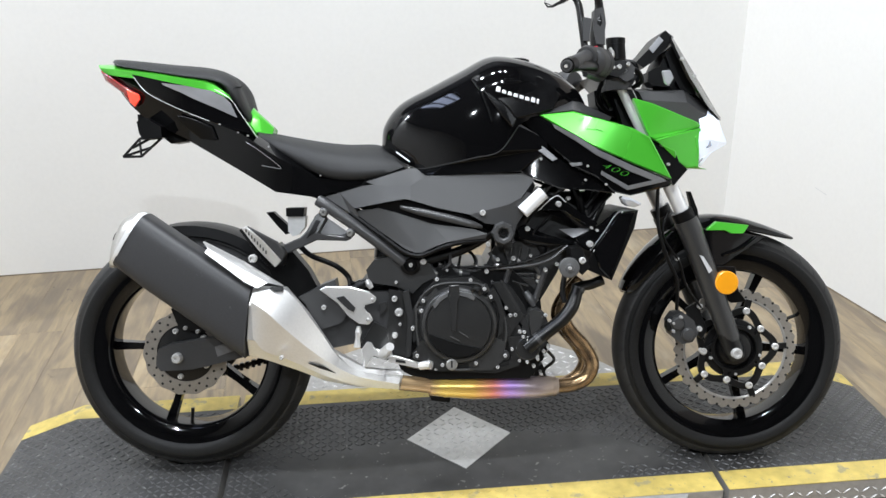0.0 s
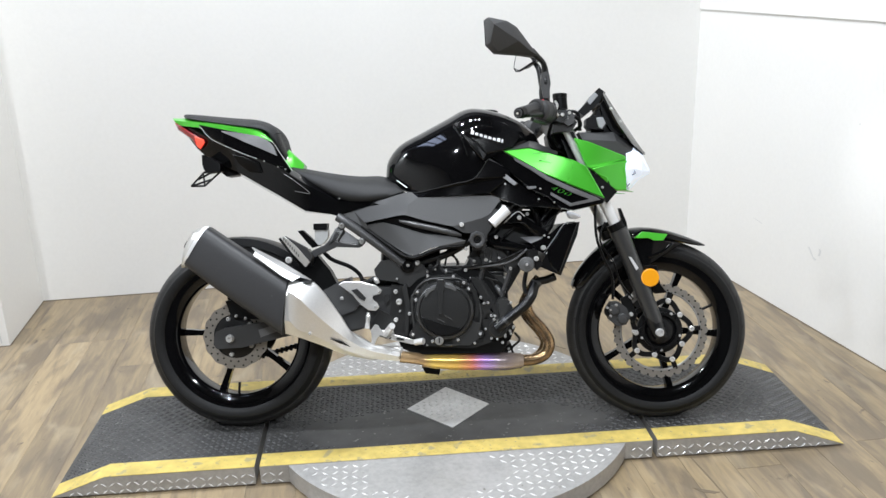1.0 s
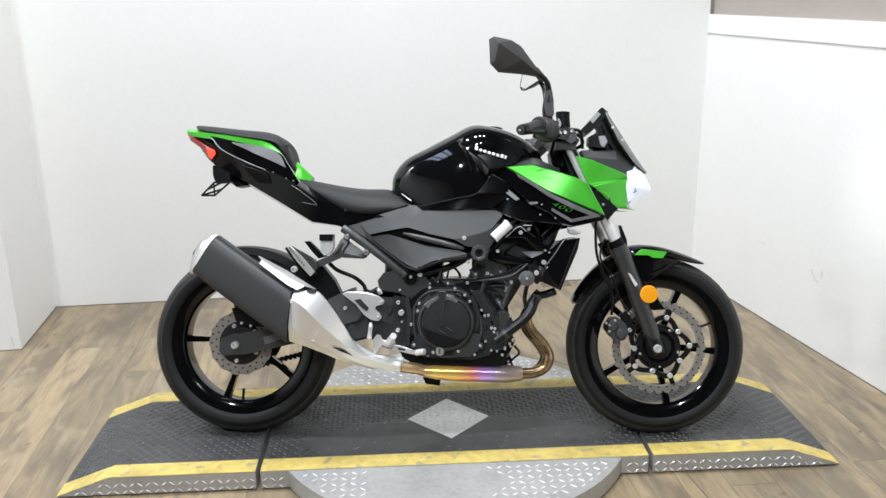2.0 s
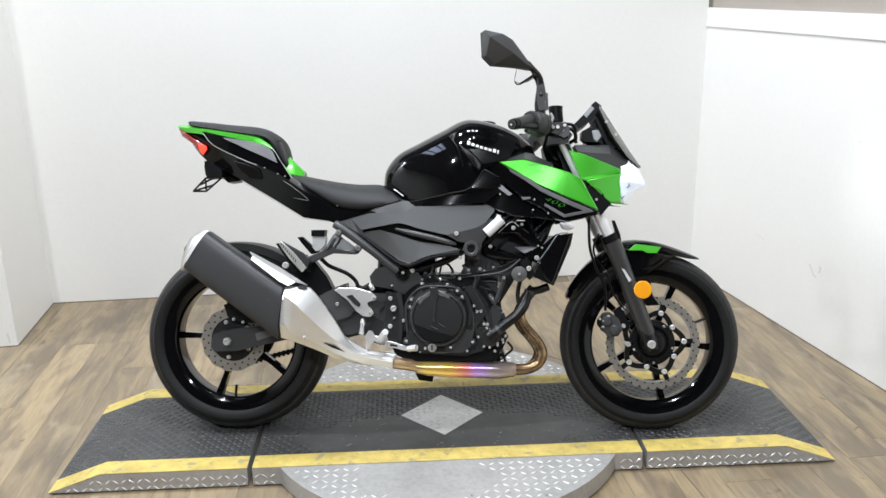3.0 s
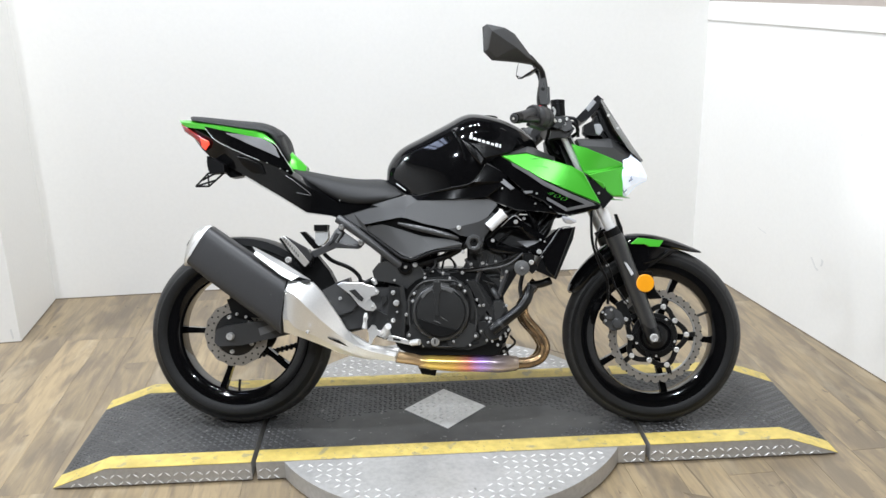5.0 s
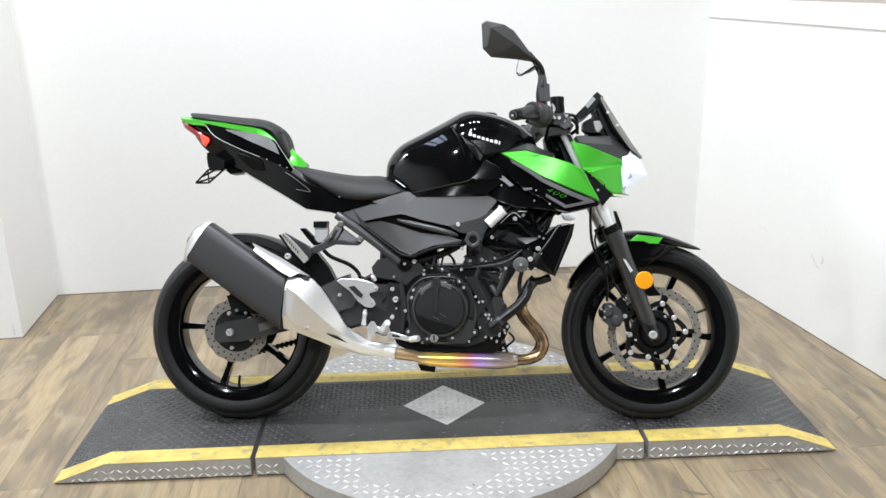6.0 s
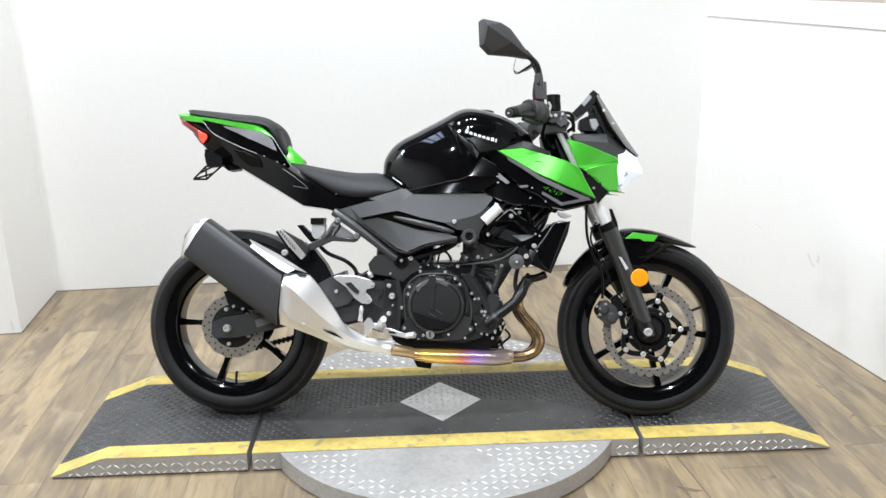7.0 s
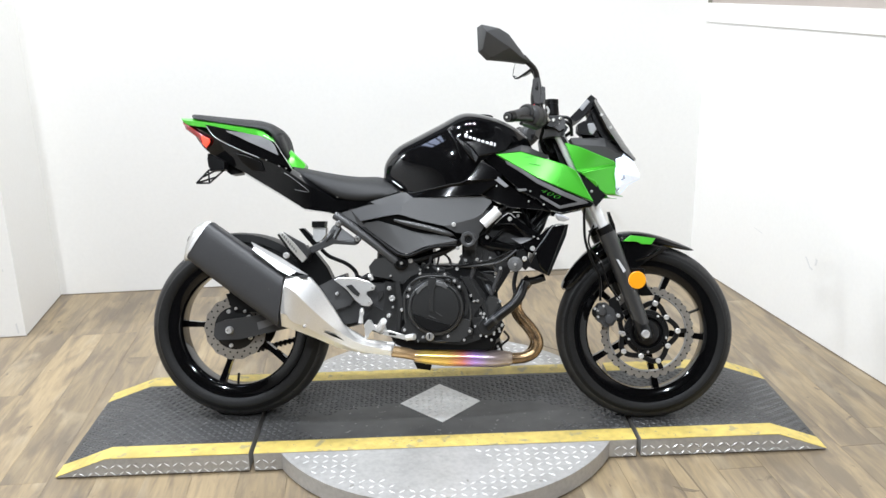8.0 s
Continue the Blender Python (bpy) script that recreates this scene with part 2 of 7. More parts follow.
def heated_pipe():
    """Bare steel, straw and violet where it has run hot."""
    m = material("heat_stained_steel", (0.5, 0.4, 0.28), 0.24, 0.55, vary=0.12, grain=60, bump=0.04)
    n, l = m.node_tree.nodes, m.node_tree.links
    at, part_of, noise_tex = n.new("ShaderNodeTexCoord"), n.new("ShaderNodeSeparateXYZ"), n.new("ShaderNodeTexNoise")
    noise_tex.inputs["Scale"].default_value = 30
    add = n.new("ShaderNodeMath")
    add.operation, add.inputs[1].default_value = "MULTIPLY_ADD", 0.03
    ramp = n.new("ShaderNodeValToRGB")
    l.new(at.outputs["Object"], part_of.inputs[0])
    l.new(noise_tex.outputs["Fac"], add.inputs[0])
    l.new(part_of.outputs["X"], add.inputs[2])
    l.new(add.outputs[0], ramp.inputs[0])
    GAIN = 1.7
    stops = [(0.50, (0.36, 0.27, 0.15)), (0.63, (0.36, 0.24, 0.13)), (0.66, (0.62, 0.42, 0.11)), (0.735, (0.64, 0.37, 0.09)),
             (0.785, (0.56, 0.19, 0.14)), (0.825, (0.36, 0.22, 0.56)), (0.87, (0.27, 0.22, 0.24)), (0.93, (0.26, 0.21, 0.17)), (1.0, (0.26, 0.20, 0.15))]
    e = ramp.color_ramp.elements
    while len(e) < len(stops):
        e.new(0.5)
    for k, (p, c) in enumerate(stops):
        e[k].position, e[k].color = p, (*[min(1, a * GAIN) for a in c], 1)
    l.new(ramp.outputs[0], n["Principled BSDF"].inputs["Base Color"])
    return m


HOT_PIPE = heated_pipe()
BROWN_PIPE = material("browned_steel", (0.46, 0.30, 0.15), 0.22, 0.75, vary=0.35, grain=40, stain=14, tint=(0.13, 0.09, 0.065))


# ---- mesh helpers ----
def part(name, bm, mat, parent=None, label="", sharp=35):
    """Links a bmesh as one mesh object under a thing or a part."""
    bmesh.ops.recalc_face_normals(bm, faces=bm.faces)
    me = bpy.data.meshes.new(name)
    bm.to_mesh(me)
    bm.free()
    me.materials.append(mat)
    me.shade_smooth()
    me.set_sharp_from_angle(angle=radians(sharp))
    ob = new(name, me)
    ob.parent = parent
    return tagged(ob, label)


def thing(name, m, label, category, group="", kind=""):
    ob = new(name)
    ob.empty_display_size = 0.1
    ob.matrix_world = m
    return tagged(ob, label, category, group, kind)


def subdivided(ob, levels=2):
    mod = ob.modifiers.new("round", "SUBSURF")
    mod.levels = mod.render_levels = levels
    return ob


def bevelled(bm, width, segments=2, angle=25):
    edges = [e for e in bm.edges if len(e.link_faces) == 2 and e.calc_face_angle(0) > radians(angle)]
    if width:
        bmesh.ops.bevel(bm, geom=edges, offset=width, segments=segments, profile=0.6, affect="EDGES", clamp_overlap=True)
    return bm


def box(x0, y0, z0, x1, y1, z1, bevel=0.0):
    bm = bmesh.new()
    bmesh.ops.create_cube(bm, size=1, matrix=Matrix.Translation(((x0 + x1) / 2, (y0 + y1) / 2, (z0 + z1) / 2)) @ Matrix.Diagonal((abs(x1 - x0), abs(y1 - y0), abs(z1 - z0), 1)))
    return bevelled(bm, bevel)


def plate(outline, v0, v1, bevel=0.003, flare=1.0):
    """A solid slab: an outline in the bike's upright plane (x, z), from v0 to v1 out to its right side. flare: size of the inner face."""
    bm = bmesh.new()
    cx, cz = sum(p[0] for p in outline) / len(outline), sum(p[1] for p in outline) / len(outline)
    out = [bm.verts.new((x, -v1, z)) for x, z in outline]
    back = [bm.verts.new((cx + (x - cx) * flare, -v0, cz + (z - cz) * flare)) for x, z in outline]
    bm.faces.new(out)
    bm.faces.new(back[::-1])
    for i in range(len(out)):
        j = (i + 1) % len(out)
        bm.faces.new((out[j], out[i], back[i], back[j]))
    return bevelled(bm, bevel)


def skin(points, thick, bevel=0.002):
    """A panel of some thickness over points (x, y, z), thickened towards the bike's middle."""
    bm = bmesh.new()
    s = 1 if points[0][1] < 0 else -1
    out = [bm.verts.new(p) for p in points]
    back = [bm.verts.new((x, y + s * thick, z)) for x, y, z in points]
    bm.faces.new(out)
    bm.faces.new(back[::-1])
    for i in range(len(out)):
        j = (i + 1) % len(out)
        bm.faces.new((out[j], out[i], back[i], back[j]))
    bmesh.ops.triangulate(bm, faces=[f for f in bm.faces if len(f.verts) > 4])
    return bevelled(bm, bevel, 1, 40)


def glide(points, steps=6):
    """A smooth line through the points."""
    pts = [Vector(p) for p in points]
    if len(pts) < 3:
        return pts
    ends = [2 * pts[0] - pts[1], *pts, 2 * pts[-1] - pts[-2]]
    line = []
    for a, b, c, d in zip(ends, ends[1:], ends[2:], ends[3:]):
        for k in range(steps):
            t = k / steps
            line.append(0.5 * (2 * b + (c - a) * t + (2 * a - 5 * b + 4 * c - d) * t * t + (3 * b - a - 3 * c + d) * t ** 3))
    return line + [pts[-1]]


def rings(loops, closed=True, caps=True):
    bm = bmesh.new()
    rows = [[bm.verts.new(p) for p in loop] for loop in loops]
    n = len(rows[0])
    for a, b in zip(rows, rows[1:]):
        for i in range(n if closed else n - 1):
            j = (i + 1) % n
            bm.faces.new((a[i], a[j], b[j], b[i]))
    if caps:
        bm.faces.new(rows[0][::-1])
        bm.faces.new(rows[-1])
    return bm


def round_loop(points, steps=4):
    """A smooth closed line through the points."""
    n, line = len(points), []
    for i in range(n):
        a, b, c, d = (points[(i + k) % n] for k in (-1, 0, 1, 2))
        for k in range(steps):
            t = k / steps
            line.append(0.5 * (2 * b + (c - a) * t + (2 * a - 5 * b + 4 * c - d) * t * t + (3 * b - a - 3 * c + d) * t ** 3))
    return line


def smooth_loft(stations, along=5, across=4):
    """A symmetric rounded body through half-sections, each from the middle line outward and down to the middle again."""
    loops = []
    for half in stations:
        right = [Vector(p) for p in half]
        left = [Vector((p[0], -p[1], p[2])) for p in half[::-1] if abs(p[1]) > 1e-6]
        loops.append(round_loop(right + left, across))
    lines = [glide([loop[i] for loop in loops], along) for i in range(len(loops[0]))]
    return rings([[line[k] for line in lines] for k in range(len(lines[0]))])


def tube(points, radius, sides=12, steps=6, hollow=False):
    """A round tube along a smooth line; radius: a number, or one for each point."""
    line = glide(points, steps)
    radii = [radius] * len(line) if isinstance(radius, (int, float)) else [float(r) for r in np.interp(np.linspace(0, 1, len(line)), np.linspace(0, 1, len(radius)), radius)]
    loops, side = [], None
    for i, p in enumerate(line):
        along = (line[min(i + 1, len(line) - 1)] - line[max(i - 1, 0)]).normalized()
        if side is None:
            side = along.orthogonal().normalized()
        side = (side - along * side.dot(along)).normalized()
        up = along.cross(side)
        loops.append([p + radii[i] * (math.cos(a) * side + math.sin(a) * up) for a in (2 * math.pi * k / sides for k in range(sides))])
    return rings(loops)


def lathe(profile, center, sides=64, axis="y", closed=False):
    """Turns (radius, offset) pairs about the bike's sideways axis through center; offsets run out to the right side."""
    bm = bmesh.new()
    cx, cy, cz = center
    rows = []
    for k in range(sides):
        a = 2 * math.pi * k / sides
        rows.append([bm.verts.new((cx + r * math.cos(a), cy - o, cz + r * math.sin(a))) for r, o in profile])
    n = len(profile)
    for k in range(sides):
        a, b = rows[k], rows[(k + 1) % sides]
        for i in range(n if closed else n - 1):
            j = (i + 1) % n
            bm.faces.new((a[i], a[j], b[j], b[i]))
    if not closed:
        bm.faces.new([row[0] for row in rows])
        bm.faces.new([row[-1] for row in rows][::-1])
    return bm


def bolt(parent, place, radius=0.006, height=0.008, mat=None, name="bolt", sides=12):
    """A domed bolt head that points to the right side, with a recessed socket."""
    radius *= 0.86
    prof = [(radius, -0.004), (radius, height * 0.6), (radius * 0.75, height), (radius * 0.45, height), (radius * 0.4, height * 0.45)]
    return part(name, lathe(prof, place, sides), mat or BOLT, parent)


def merged(*bms):
    """Several pieces of one part in one mesh."""
    total = bmesh.new()
    for bm in bms:
        me = bpy.data.meshes.new("piece")
        bm.to_mesh(me)
        bm.free()
        total.from_mesh(me)
        bpy.data.meshes.remove(me)
    return total


def welded(bms, gap=0.0004):
    """Facets joined along their shared edges into one moulded shape."""
    bm = merged(*bms)
    bmesh.ops.remove_doubles(bm, verts=bm.verts, dist=gap)
    return bm


def mirrored(points):
    return [(x, -y, z) for x, y, z in points]


def sheet(outline, z0, z1, bevel=0.0):
    """A flat slab from an outline in plan (x, y)."""
    bm = bmesh.new()
    top = [bm.verts.new((x, y, z1)) for x, y in outline]
    low = [bm.verts.new((x, y, z0)) for x, y in outline]
    bm.faces.new(top)
    bm.faces.new(low[::-1])
    for i in range(len(top)):
        j = (i + 1) % len(top)
        bm.faces.new((top[j], top[i], low[i], low[j]))
    return bevelled(bm, bevel)


# ---- room ----
BACK = [(-1.88, 1.435), (1.405, 1.64)]          # foot of the back wall, left to right
RIGHT_END = (2.60, -5.06)
PILLAR = (-1.832, 0.905)
LEFT_END, FRONT_Y = -4.6, -9.0


def wall(name, a, b, out, z1=CEILING, mat=WHITE_WALL, z0=-0.1, thick=0.14):
    """A wall over the foot line a to b; out: 1 or -1, the side of the line on which its thickness lies."""
    d = Vector((b[0] - a[0], b[1] - a[1])).normalized()
    nx, ny = -d.y * thick * out, d.x * thick * out
    return tagged(part(name, sheet([a, b, (b[0] + nx, b[1] + ny), (a[0] + nx, a[1] + ny)], z0, z1), mat), kind="structure")


WHITE_TOP, HALF_WALL = 2.3, 1.355
tagged(wall("wall_back", BACK[0], BACK[1], 1, WHITE_TOP), "smooth white painted wall behind the motorcycle", "wall")
tagged(wall("wall_back_upper", (BACK[0][0] - 0.2, BACK[0][1] + 0.02), (BACK[1][0] + 0.2, BACK[1][1] + 0.04), 1, CEILING, DARK_WALL, WHITE_TOP), "dark wall above the white wall", "wall")
tagged(wall("wall_right", BACK[1], RIGHT_END, 1, HALF_WALL), "white painted side wall with small scuffs", "wall")
tagged(wall("wall_left", PILLAR, BACK[0], 1, WHITE_TOP), "short white return wall beside the back wall", "wall")
tagged(wall("wall_left_front", (LEFT_END, 0.62), PILLAR, 1, WHITE_TOP), "white painted wall with a worn lower edge", "wall")
tagged(wall("wall_left_upper", (LEFT_END, 0.64), (PILLAR[0], PILLAR[1] + 0.02), 1, CEILING, DARK_WALL, WHITE_TOP), "dark wall above the white wall", "wall")
tagged(wall("wall_left_gap", (PILLAR[0] - 0.1, PILLAR[1]), (BACK[0][0] - 0.1, BACK[0][1] + 0.1), 1, CEILING, DARK_WALL, WHITE_TOP), "dark wall above the white wall", "wall")
tagged(wall("wall_west", (LEFT_END, FRONT_Y), (LEFT_END, 0.62), 1), "plain white side wall", "wall")
# unseen closing wall, dark so that the gloss paint reflects little
tagged(wall("wall_east", RIGHT_END, (2.75, FRONT_Y), 1, mat=DARK_WALL), "unseen dark grey side wall, added to darken reflections", "wall")
ceiling = part("ceiling", box(LEFT_END - 0.2, FRONT_Y - 0.2, CEILING, 3.0, 2.0, CEILING + 0.1), CEILING_PAINT)
tagged(ceiling, "unseen ceiling, made dark to keep reflections black", "ceiling", kind="structure")

# added wall behind the camera, darkened to shape the bike's reflections
tagged(wall("wall_south", (2.75, FRONT_Y), (LEFT_END, FRONT_Y), 1, mat=DARK_WALL), "unseen dark grey wall behind the camera, added to darken reflections", "wall")

# ledge high on the right wall, beige above it
d = Vector((RIGHT_END[0] - BACK[1][0], RIGHT_END[1] - BACK[1][1])).normalized()
q = Vector((-d.y, d.x)) * -1
LEDGE = (1.268, HALF_WALL + 0.003)
foot = [Vector(BACK[1]) + d * 0.002, Vector(RIGHT_END)]
ledge = part("trim", sheet([tuple(foot[0]), tuple(foot[1]), tuple(foot[1] + q * 0.007), tuple(foot[0] + q * 0.007)], *LEDGE, 0.003), WHITE_WALL)
tagged(ledge, "white painted cap board along the side wall", "ledge", kind="structure")
upper = part("upper_wall_band", sheet([tuple(foot[0] - q * 0.02), tuple(foot[1] - q * 0.02), tuple(foot[1] - q * 0.12), tuple(foot[0] - q * 0.12)], HALF_WALL + 0.001, WHITE_TOP), BEIGE)
tagged(upper, "beige painted wall set back above the cap board", "wall", kind="structure")
top = part("wall_right_upper", sheet([tuple(foot[0] - q * 0.02), tuple(foot[1] - q * 0.02), tuple(foot[1] - q * 0.12), tuple(foot[0] - q * 0.12)], WHITE_TOP, CEILING), DARK_WALL)
tagged(top, "dark wall above the beige band", "wall", kind="structure")

# ceiling lamps
def ceiling_lamp(name, k, label, group):
    t = thing(name, pose(0, 0, CEILING), label, "ceiling light", group)
    h = k + 0.02
    part("frame", merged(box(-h, -h, -0.05, -k, h, 0), box(k, -h, -0.05, h, h, 0), box(-k, -h, -0.05, k, -k, 0), box(-k, k, -0.05, k, h, 0)), LABEL_WHITE, t)
    part("diffuser", box(-k, -k, -0.045, k, k, -0.03), LAMP_GLASS, t)
    return t


small = ceiling_lamp("ceiling_light", 0.06, "small square white ceiling light, lit", "small ceiling lights")
roof = thing("skylight", pose(*SKYLIGHT, CEILING), "square ceiling skylight with dark glazing bars and pale blue daylight", "skylight")
part("pane", box(-0.30, -0.80, -0.03, 0.30, 0.80, -0.02), WINDOW_SKY, roof, "pale blue bright pane")
part("frame", merged(box(-0.34, -0.84, -0.06, -0.30, 0.84, 0), box(0.30, -0.84, -0.06, 0.34, 0.84, 0), box(-0.30, -0.84, -0.06, 0.30, -0.80, 0), box(-0.30, 0.80, -0.06, 0.30, 0.84, 0)), SATIN_BLACK, roof)
for x in (-0.13, 0.16):
    part("glazing_bar", box(x - 0.02, -0.80, -0.06, x + 0.02, 0.80, -0.035), SATIN_BLACK, roof)
# the added fill lamps get the same fixture as the others
for k, (x, y) in enumerate(LAMPS + [r[:2] for r in ROW_AND_FILL]):
    if k:
        copy_thing(small, pose(x, y, CEILING))
    else:
        small.matrix_world = pose(x, y, CEILING)

# ---- turntable and ramps ----
TOP = 0.065
Y0, Y1, STRIPE = -0.292, 0.285, 0.072
SEAM, BREAK, TIP = 0.62, 1.075, 1.24
DISC_R = 0.60


def treads(x0, x1, y0, y1, z, keep, pitch=0.030, long=0.024, wide=0.0065, high=0.002):
    """Raised bars in alternating directions, as on tread plate."""
    verts, faces = [], []
    i = 0
    ny, nx = int((y1 - y0) / pitch), int((x1 - x0) / pitch)
    for r in range(ny + 1):
        for c in range(nx + 1):
            x, y = x0 + c * pitch, y0 + r * pitch
            if not keep(x, y):
                continue
            a = radians(38) if (r + c) % 2 else radians(-38)
            ca, sa = math.cos(a), math.sin(a)
            for lx, ly, h in ((-long / 2, 0, 0), (0, -wide / 2, 0), (long / 2, 0, 0), (0, wide / 2, 0), (-long / 3.2, 0, high), (long / 3.2, 0, high)):
                verts.append((x + lx * ca - ly * sa, y + lx * sa + ly * ca, z(x) + h))
            for f in ((0, 1, 4), (1, 5, 4), (1, 2, 5), (2, 3, 5), (3, 4, 5), (3, 0, 4)):
                faces.append([i + k for k in f])
            i += 6
    bm = bmesh.new()
    me = bpy.data.meshes.new("piece")
    me.from_pydata(verts, [], faces)
    bm.from_mesh(me)
    bpy.data.meshes.remove(me)
    return bm


def worn(x, y, cx, cy, rx, ry):
    """True where feet and tyres have rubbed the bars away."""
    return ((x - cx) / rx) ** 2 + ((y - cy) / ry) ** 2 + 0.5 * noise.noise((x * 14, y * 14, 3.0)) < 1


def flat(x):
    return TOP + 0.0015


table = thing("turntable", pose(0, 0, 0), "low round aluminium tread-plate turntable with a black rubber strip across", "turntable")
circle = [(DISC_R * math.cos(radians(3 * k)), DISC_R * math.sin(radians(3 * k))) for k in range(120)]
part("disc", sheet(circle, 0.006, TOP - 0.002, 0.002), PLATE, table, "round aluminium tread plate")
# recessed base block, coloured near-black as the shadow line under the disc
part("base_shadow_block", box(-0.50, -0.2, 0.0002, 0.50, 0.2, 0.0062), DARK_GAP, table)
part("centre_strip", box(-SEAM + 0.008, Y0, 0.006, SEAM - 0.008, Y1, TOP), PLATE, table)
part("tread_mat", box(-SEAM + 0.008, Y0 + STRIPE, TOP, SEAM - 0.008, Y1 - STRIPE, TOP + 0.0015), MAT, table, "worn black tread surface")
for y in (Y0, Y1 - STRIPE):
    part("yellow_stripe", box(-SEAM + 0.008, y + 0.001, TOP, SEAM - 0.008, y + STRIPE, TOP + 0.0015), YELLOW, table, "yellow painted edge stripe")
DIAMOND = 0.141
part("diamond_plate", sheet([(-DIAMOND - 0.008, 0.005), (-0.006, -DIAMOND + 0.003), (DIAMOND - 0.008, 0.005), (-0.006, DIAMOND + 0.007)], TOP, TOP + 0.0035, 0.0006), BRIGHT_PLATE, table, "bare aluminium diamond-shaped plate")


def on_diamond(x, y, s):
    return abs(x + 0.008) + abs(y - 0.005) < s


tagged(part("mat_tread", treads(-0.60, 0.60, Y0 + STRIPE + 0.01, Y1 - STRIPE - 0.01, flat, lambda x, y: not on_diamond(x, y, 0.155) and not worn(x, y, 0.0, -0.12, 0.5, 0.13), 0.0175, 0.0185, 0.007, 0.0020), MAT_BAR, table), kind="stuff")
tagged(part("diamond_tread", treads(-0.2, 0.2, -0.2, 0.2, lambda x: TOP + 0.0035, lambda x, y: on_diamond(x, y, 0.122), 0.022, 0.019, 0.0055, 0.0018), PLATE_BAR, table), kind="stuff")
tagged(part("disc_tread", treads(-0.59, 0.59, -0.59, 0.59, lambda x: TOP - 0.002, lambda x, y: math.hypot(x, y) < DISC_R - 0.02 and not Y0 - 0.014 < y < Y1 + 0.014 and not worn(x, y, -0.08, -0.39, 0.22, 0.12)), PLATE_BAR, table), kind="stuff")
tagged(part("stripe_tread", merged(*[treads(-0.60, 0.60, y + 0.014, y + STRIPE - 0.012, flat, lambda x, y: abs(x + 0.05) < 0.16 + 0.05 * noise.noise((x * 9, y * 30, 1.0)), 0.022, 0.02, 0.006, 0.0012) for y in (Y0, Y1 - STRIPE)]), YELLOW, table), kind="stuff")
for k in range(5):
    a = radians(-150 + 29.5 * k)
    if math.sin(a) * (DISC_R - 0.03) < Y0 - 0.02:
        part("rivet", merged(sheet([((DISC_R - 0.03) * math.cos(a) + 0.006 * math.cos(radians(45 * j)), (DISC_R - 0.03) * math.sin(a) + 0.006 * math.sin(radians(45 * j))) for j in range(8)], TOP - 0.003, TOP + 0.0005, 0.0005)), STEEL, table)


def ramp_z(x):
    x = abs(x)
    return TOP + 0.0015 if x < BREAK else TOP + 0.0015 - (x - BREAK) / (TIP - BREAK) * (TOP - 0.006)


def ramp_strip(y0, y1, thick, lift):
    """A strip over the ramp's flat and its slope."""
    bm = bmesh.new()
    xs = (SEAM + 0.008, BREAK, TIP)
    zs = [ramp_z(x) + lift for x in xs]
    loops = [[(x, y0, z - thick), (x, y1, z - thick), (x, y1, z), (x, y0, z)] for x, z in zip(xs, zs)]
    bm.free()
    return rings(loops)


def ramp_side(y0, y1):
    bm = bmesh.new()
    pts = [(SEAM + 0.008, 0.006), (TIP - 0.006, 0.006), (TIP, 0.0075), (BREAK, TOP - 0.001), (SEAM + 0.008, TOP - 0.001)]
    a, b = [bm.verts.new((x, y0, z)) for x, z in pts], [bm.verts.new((x, y1, z)) for x, z in pts]
    bm.faces.new(a)
    bm.faces.new(b[::-1])
    for i in range(5):
        bm.faces.new((a[i], a[(i + 1) % 5], b[(i + 1) % 5], b[i]))
    return bm


def side_treads(x0, x1, high):
    """Bars on the upright skirt that faces -y."""
    flat_bm = treads(x0, x1, 0.012, 0.056, lambda x: 0.0, lambda x, y: y < high(x) - 0.012, 0.0245, 0.023, 0.0062, 0.0018)
    for v in flat_bm.verts:
        v.co = (v.co.x, Y0 - v.co.z, v.co.y)
    return flat_bm


def flipped(bm, s):
    for v in bm.verts:
        v.co.x *= s
    return bm


def make_ramp(s):
    ramp = thing("ramp", pose(0, 0, 0), "black rubber-topped end ramp with yellow edge stripes and aluminium skirt", "ramp", "turntable ramps")
    # recessed base block, its near-black colour painting the shadow below the ramp
    part("base_shadow_block", flipped(box(SEAM + 0.02, Y0 + 0.012, 0.0002, TIP - 0.03, Y1 - 0.012, 0.0062), s), DARK_GAP, ramp)
    part("body", flipped(ramp_side(Y0 + 0.0005, Y1 - 0.0005), s), PLATE, ramp)
    part("tread_mat", flipped(ramp_strip(Y0 + STRIPE, Y1 - STRIPE, 0.0015, 0), s), MAT, ramp, "worn black tread surface")
    for y in (Y0, Y1 - STRIPE):
        part("yellow_stripe", flipped(ramp_strip(y, y + STRIPE, 0.0015, 0.0004), s), YELLOW, ramp, "yellow painted edge stripe")
    tagged(part("mat_tread", flipped(treads(SEAM + 0.02, TIP - 0.02, Y0 + STRIPE + 0.01, Y1 - STRIPE - 0.01, ramp_z, lambda x, y: True, 0.0175, 0.0185, 0.007, 0.0020), s), MAT_BAR, ramp), kind="stuff")
    tagged(part("skirt_tread", flipped(side_treads(SEAM + 0.02, TIP - 0.04, ramp_z), s), PLATE_BAR, ramp), kind="stuff")


make_ramp(1)
make_ramp(-1)
tagged(part("skirt_tread", merged(side_treads(-SEAM + 0.02, -0.54, lambda x: TOP), side_treads(0.55, SEAM - 0.01, lambda x: TOP)), PLATE_BAR, table), kind="stuff")

# ---- motorcycle: x forward, y to its left, z up, from the rear tyre's contact ----
bike = thing("motorcycle", pose(-0.70, -0.022, TOP + 0.003, 0, 0, -5) @ pose(0, 0, 0, -17), "black and lime green naked motorcycle leaning on its side stand", "motorcycle")


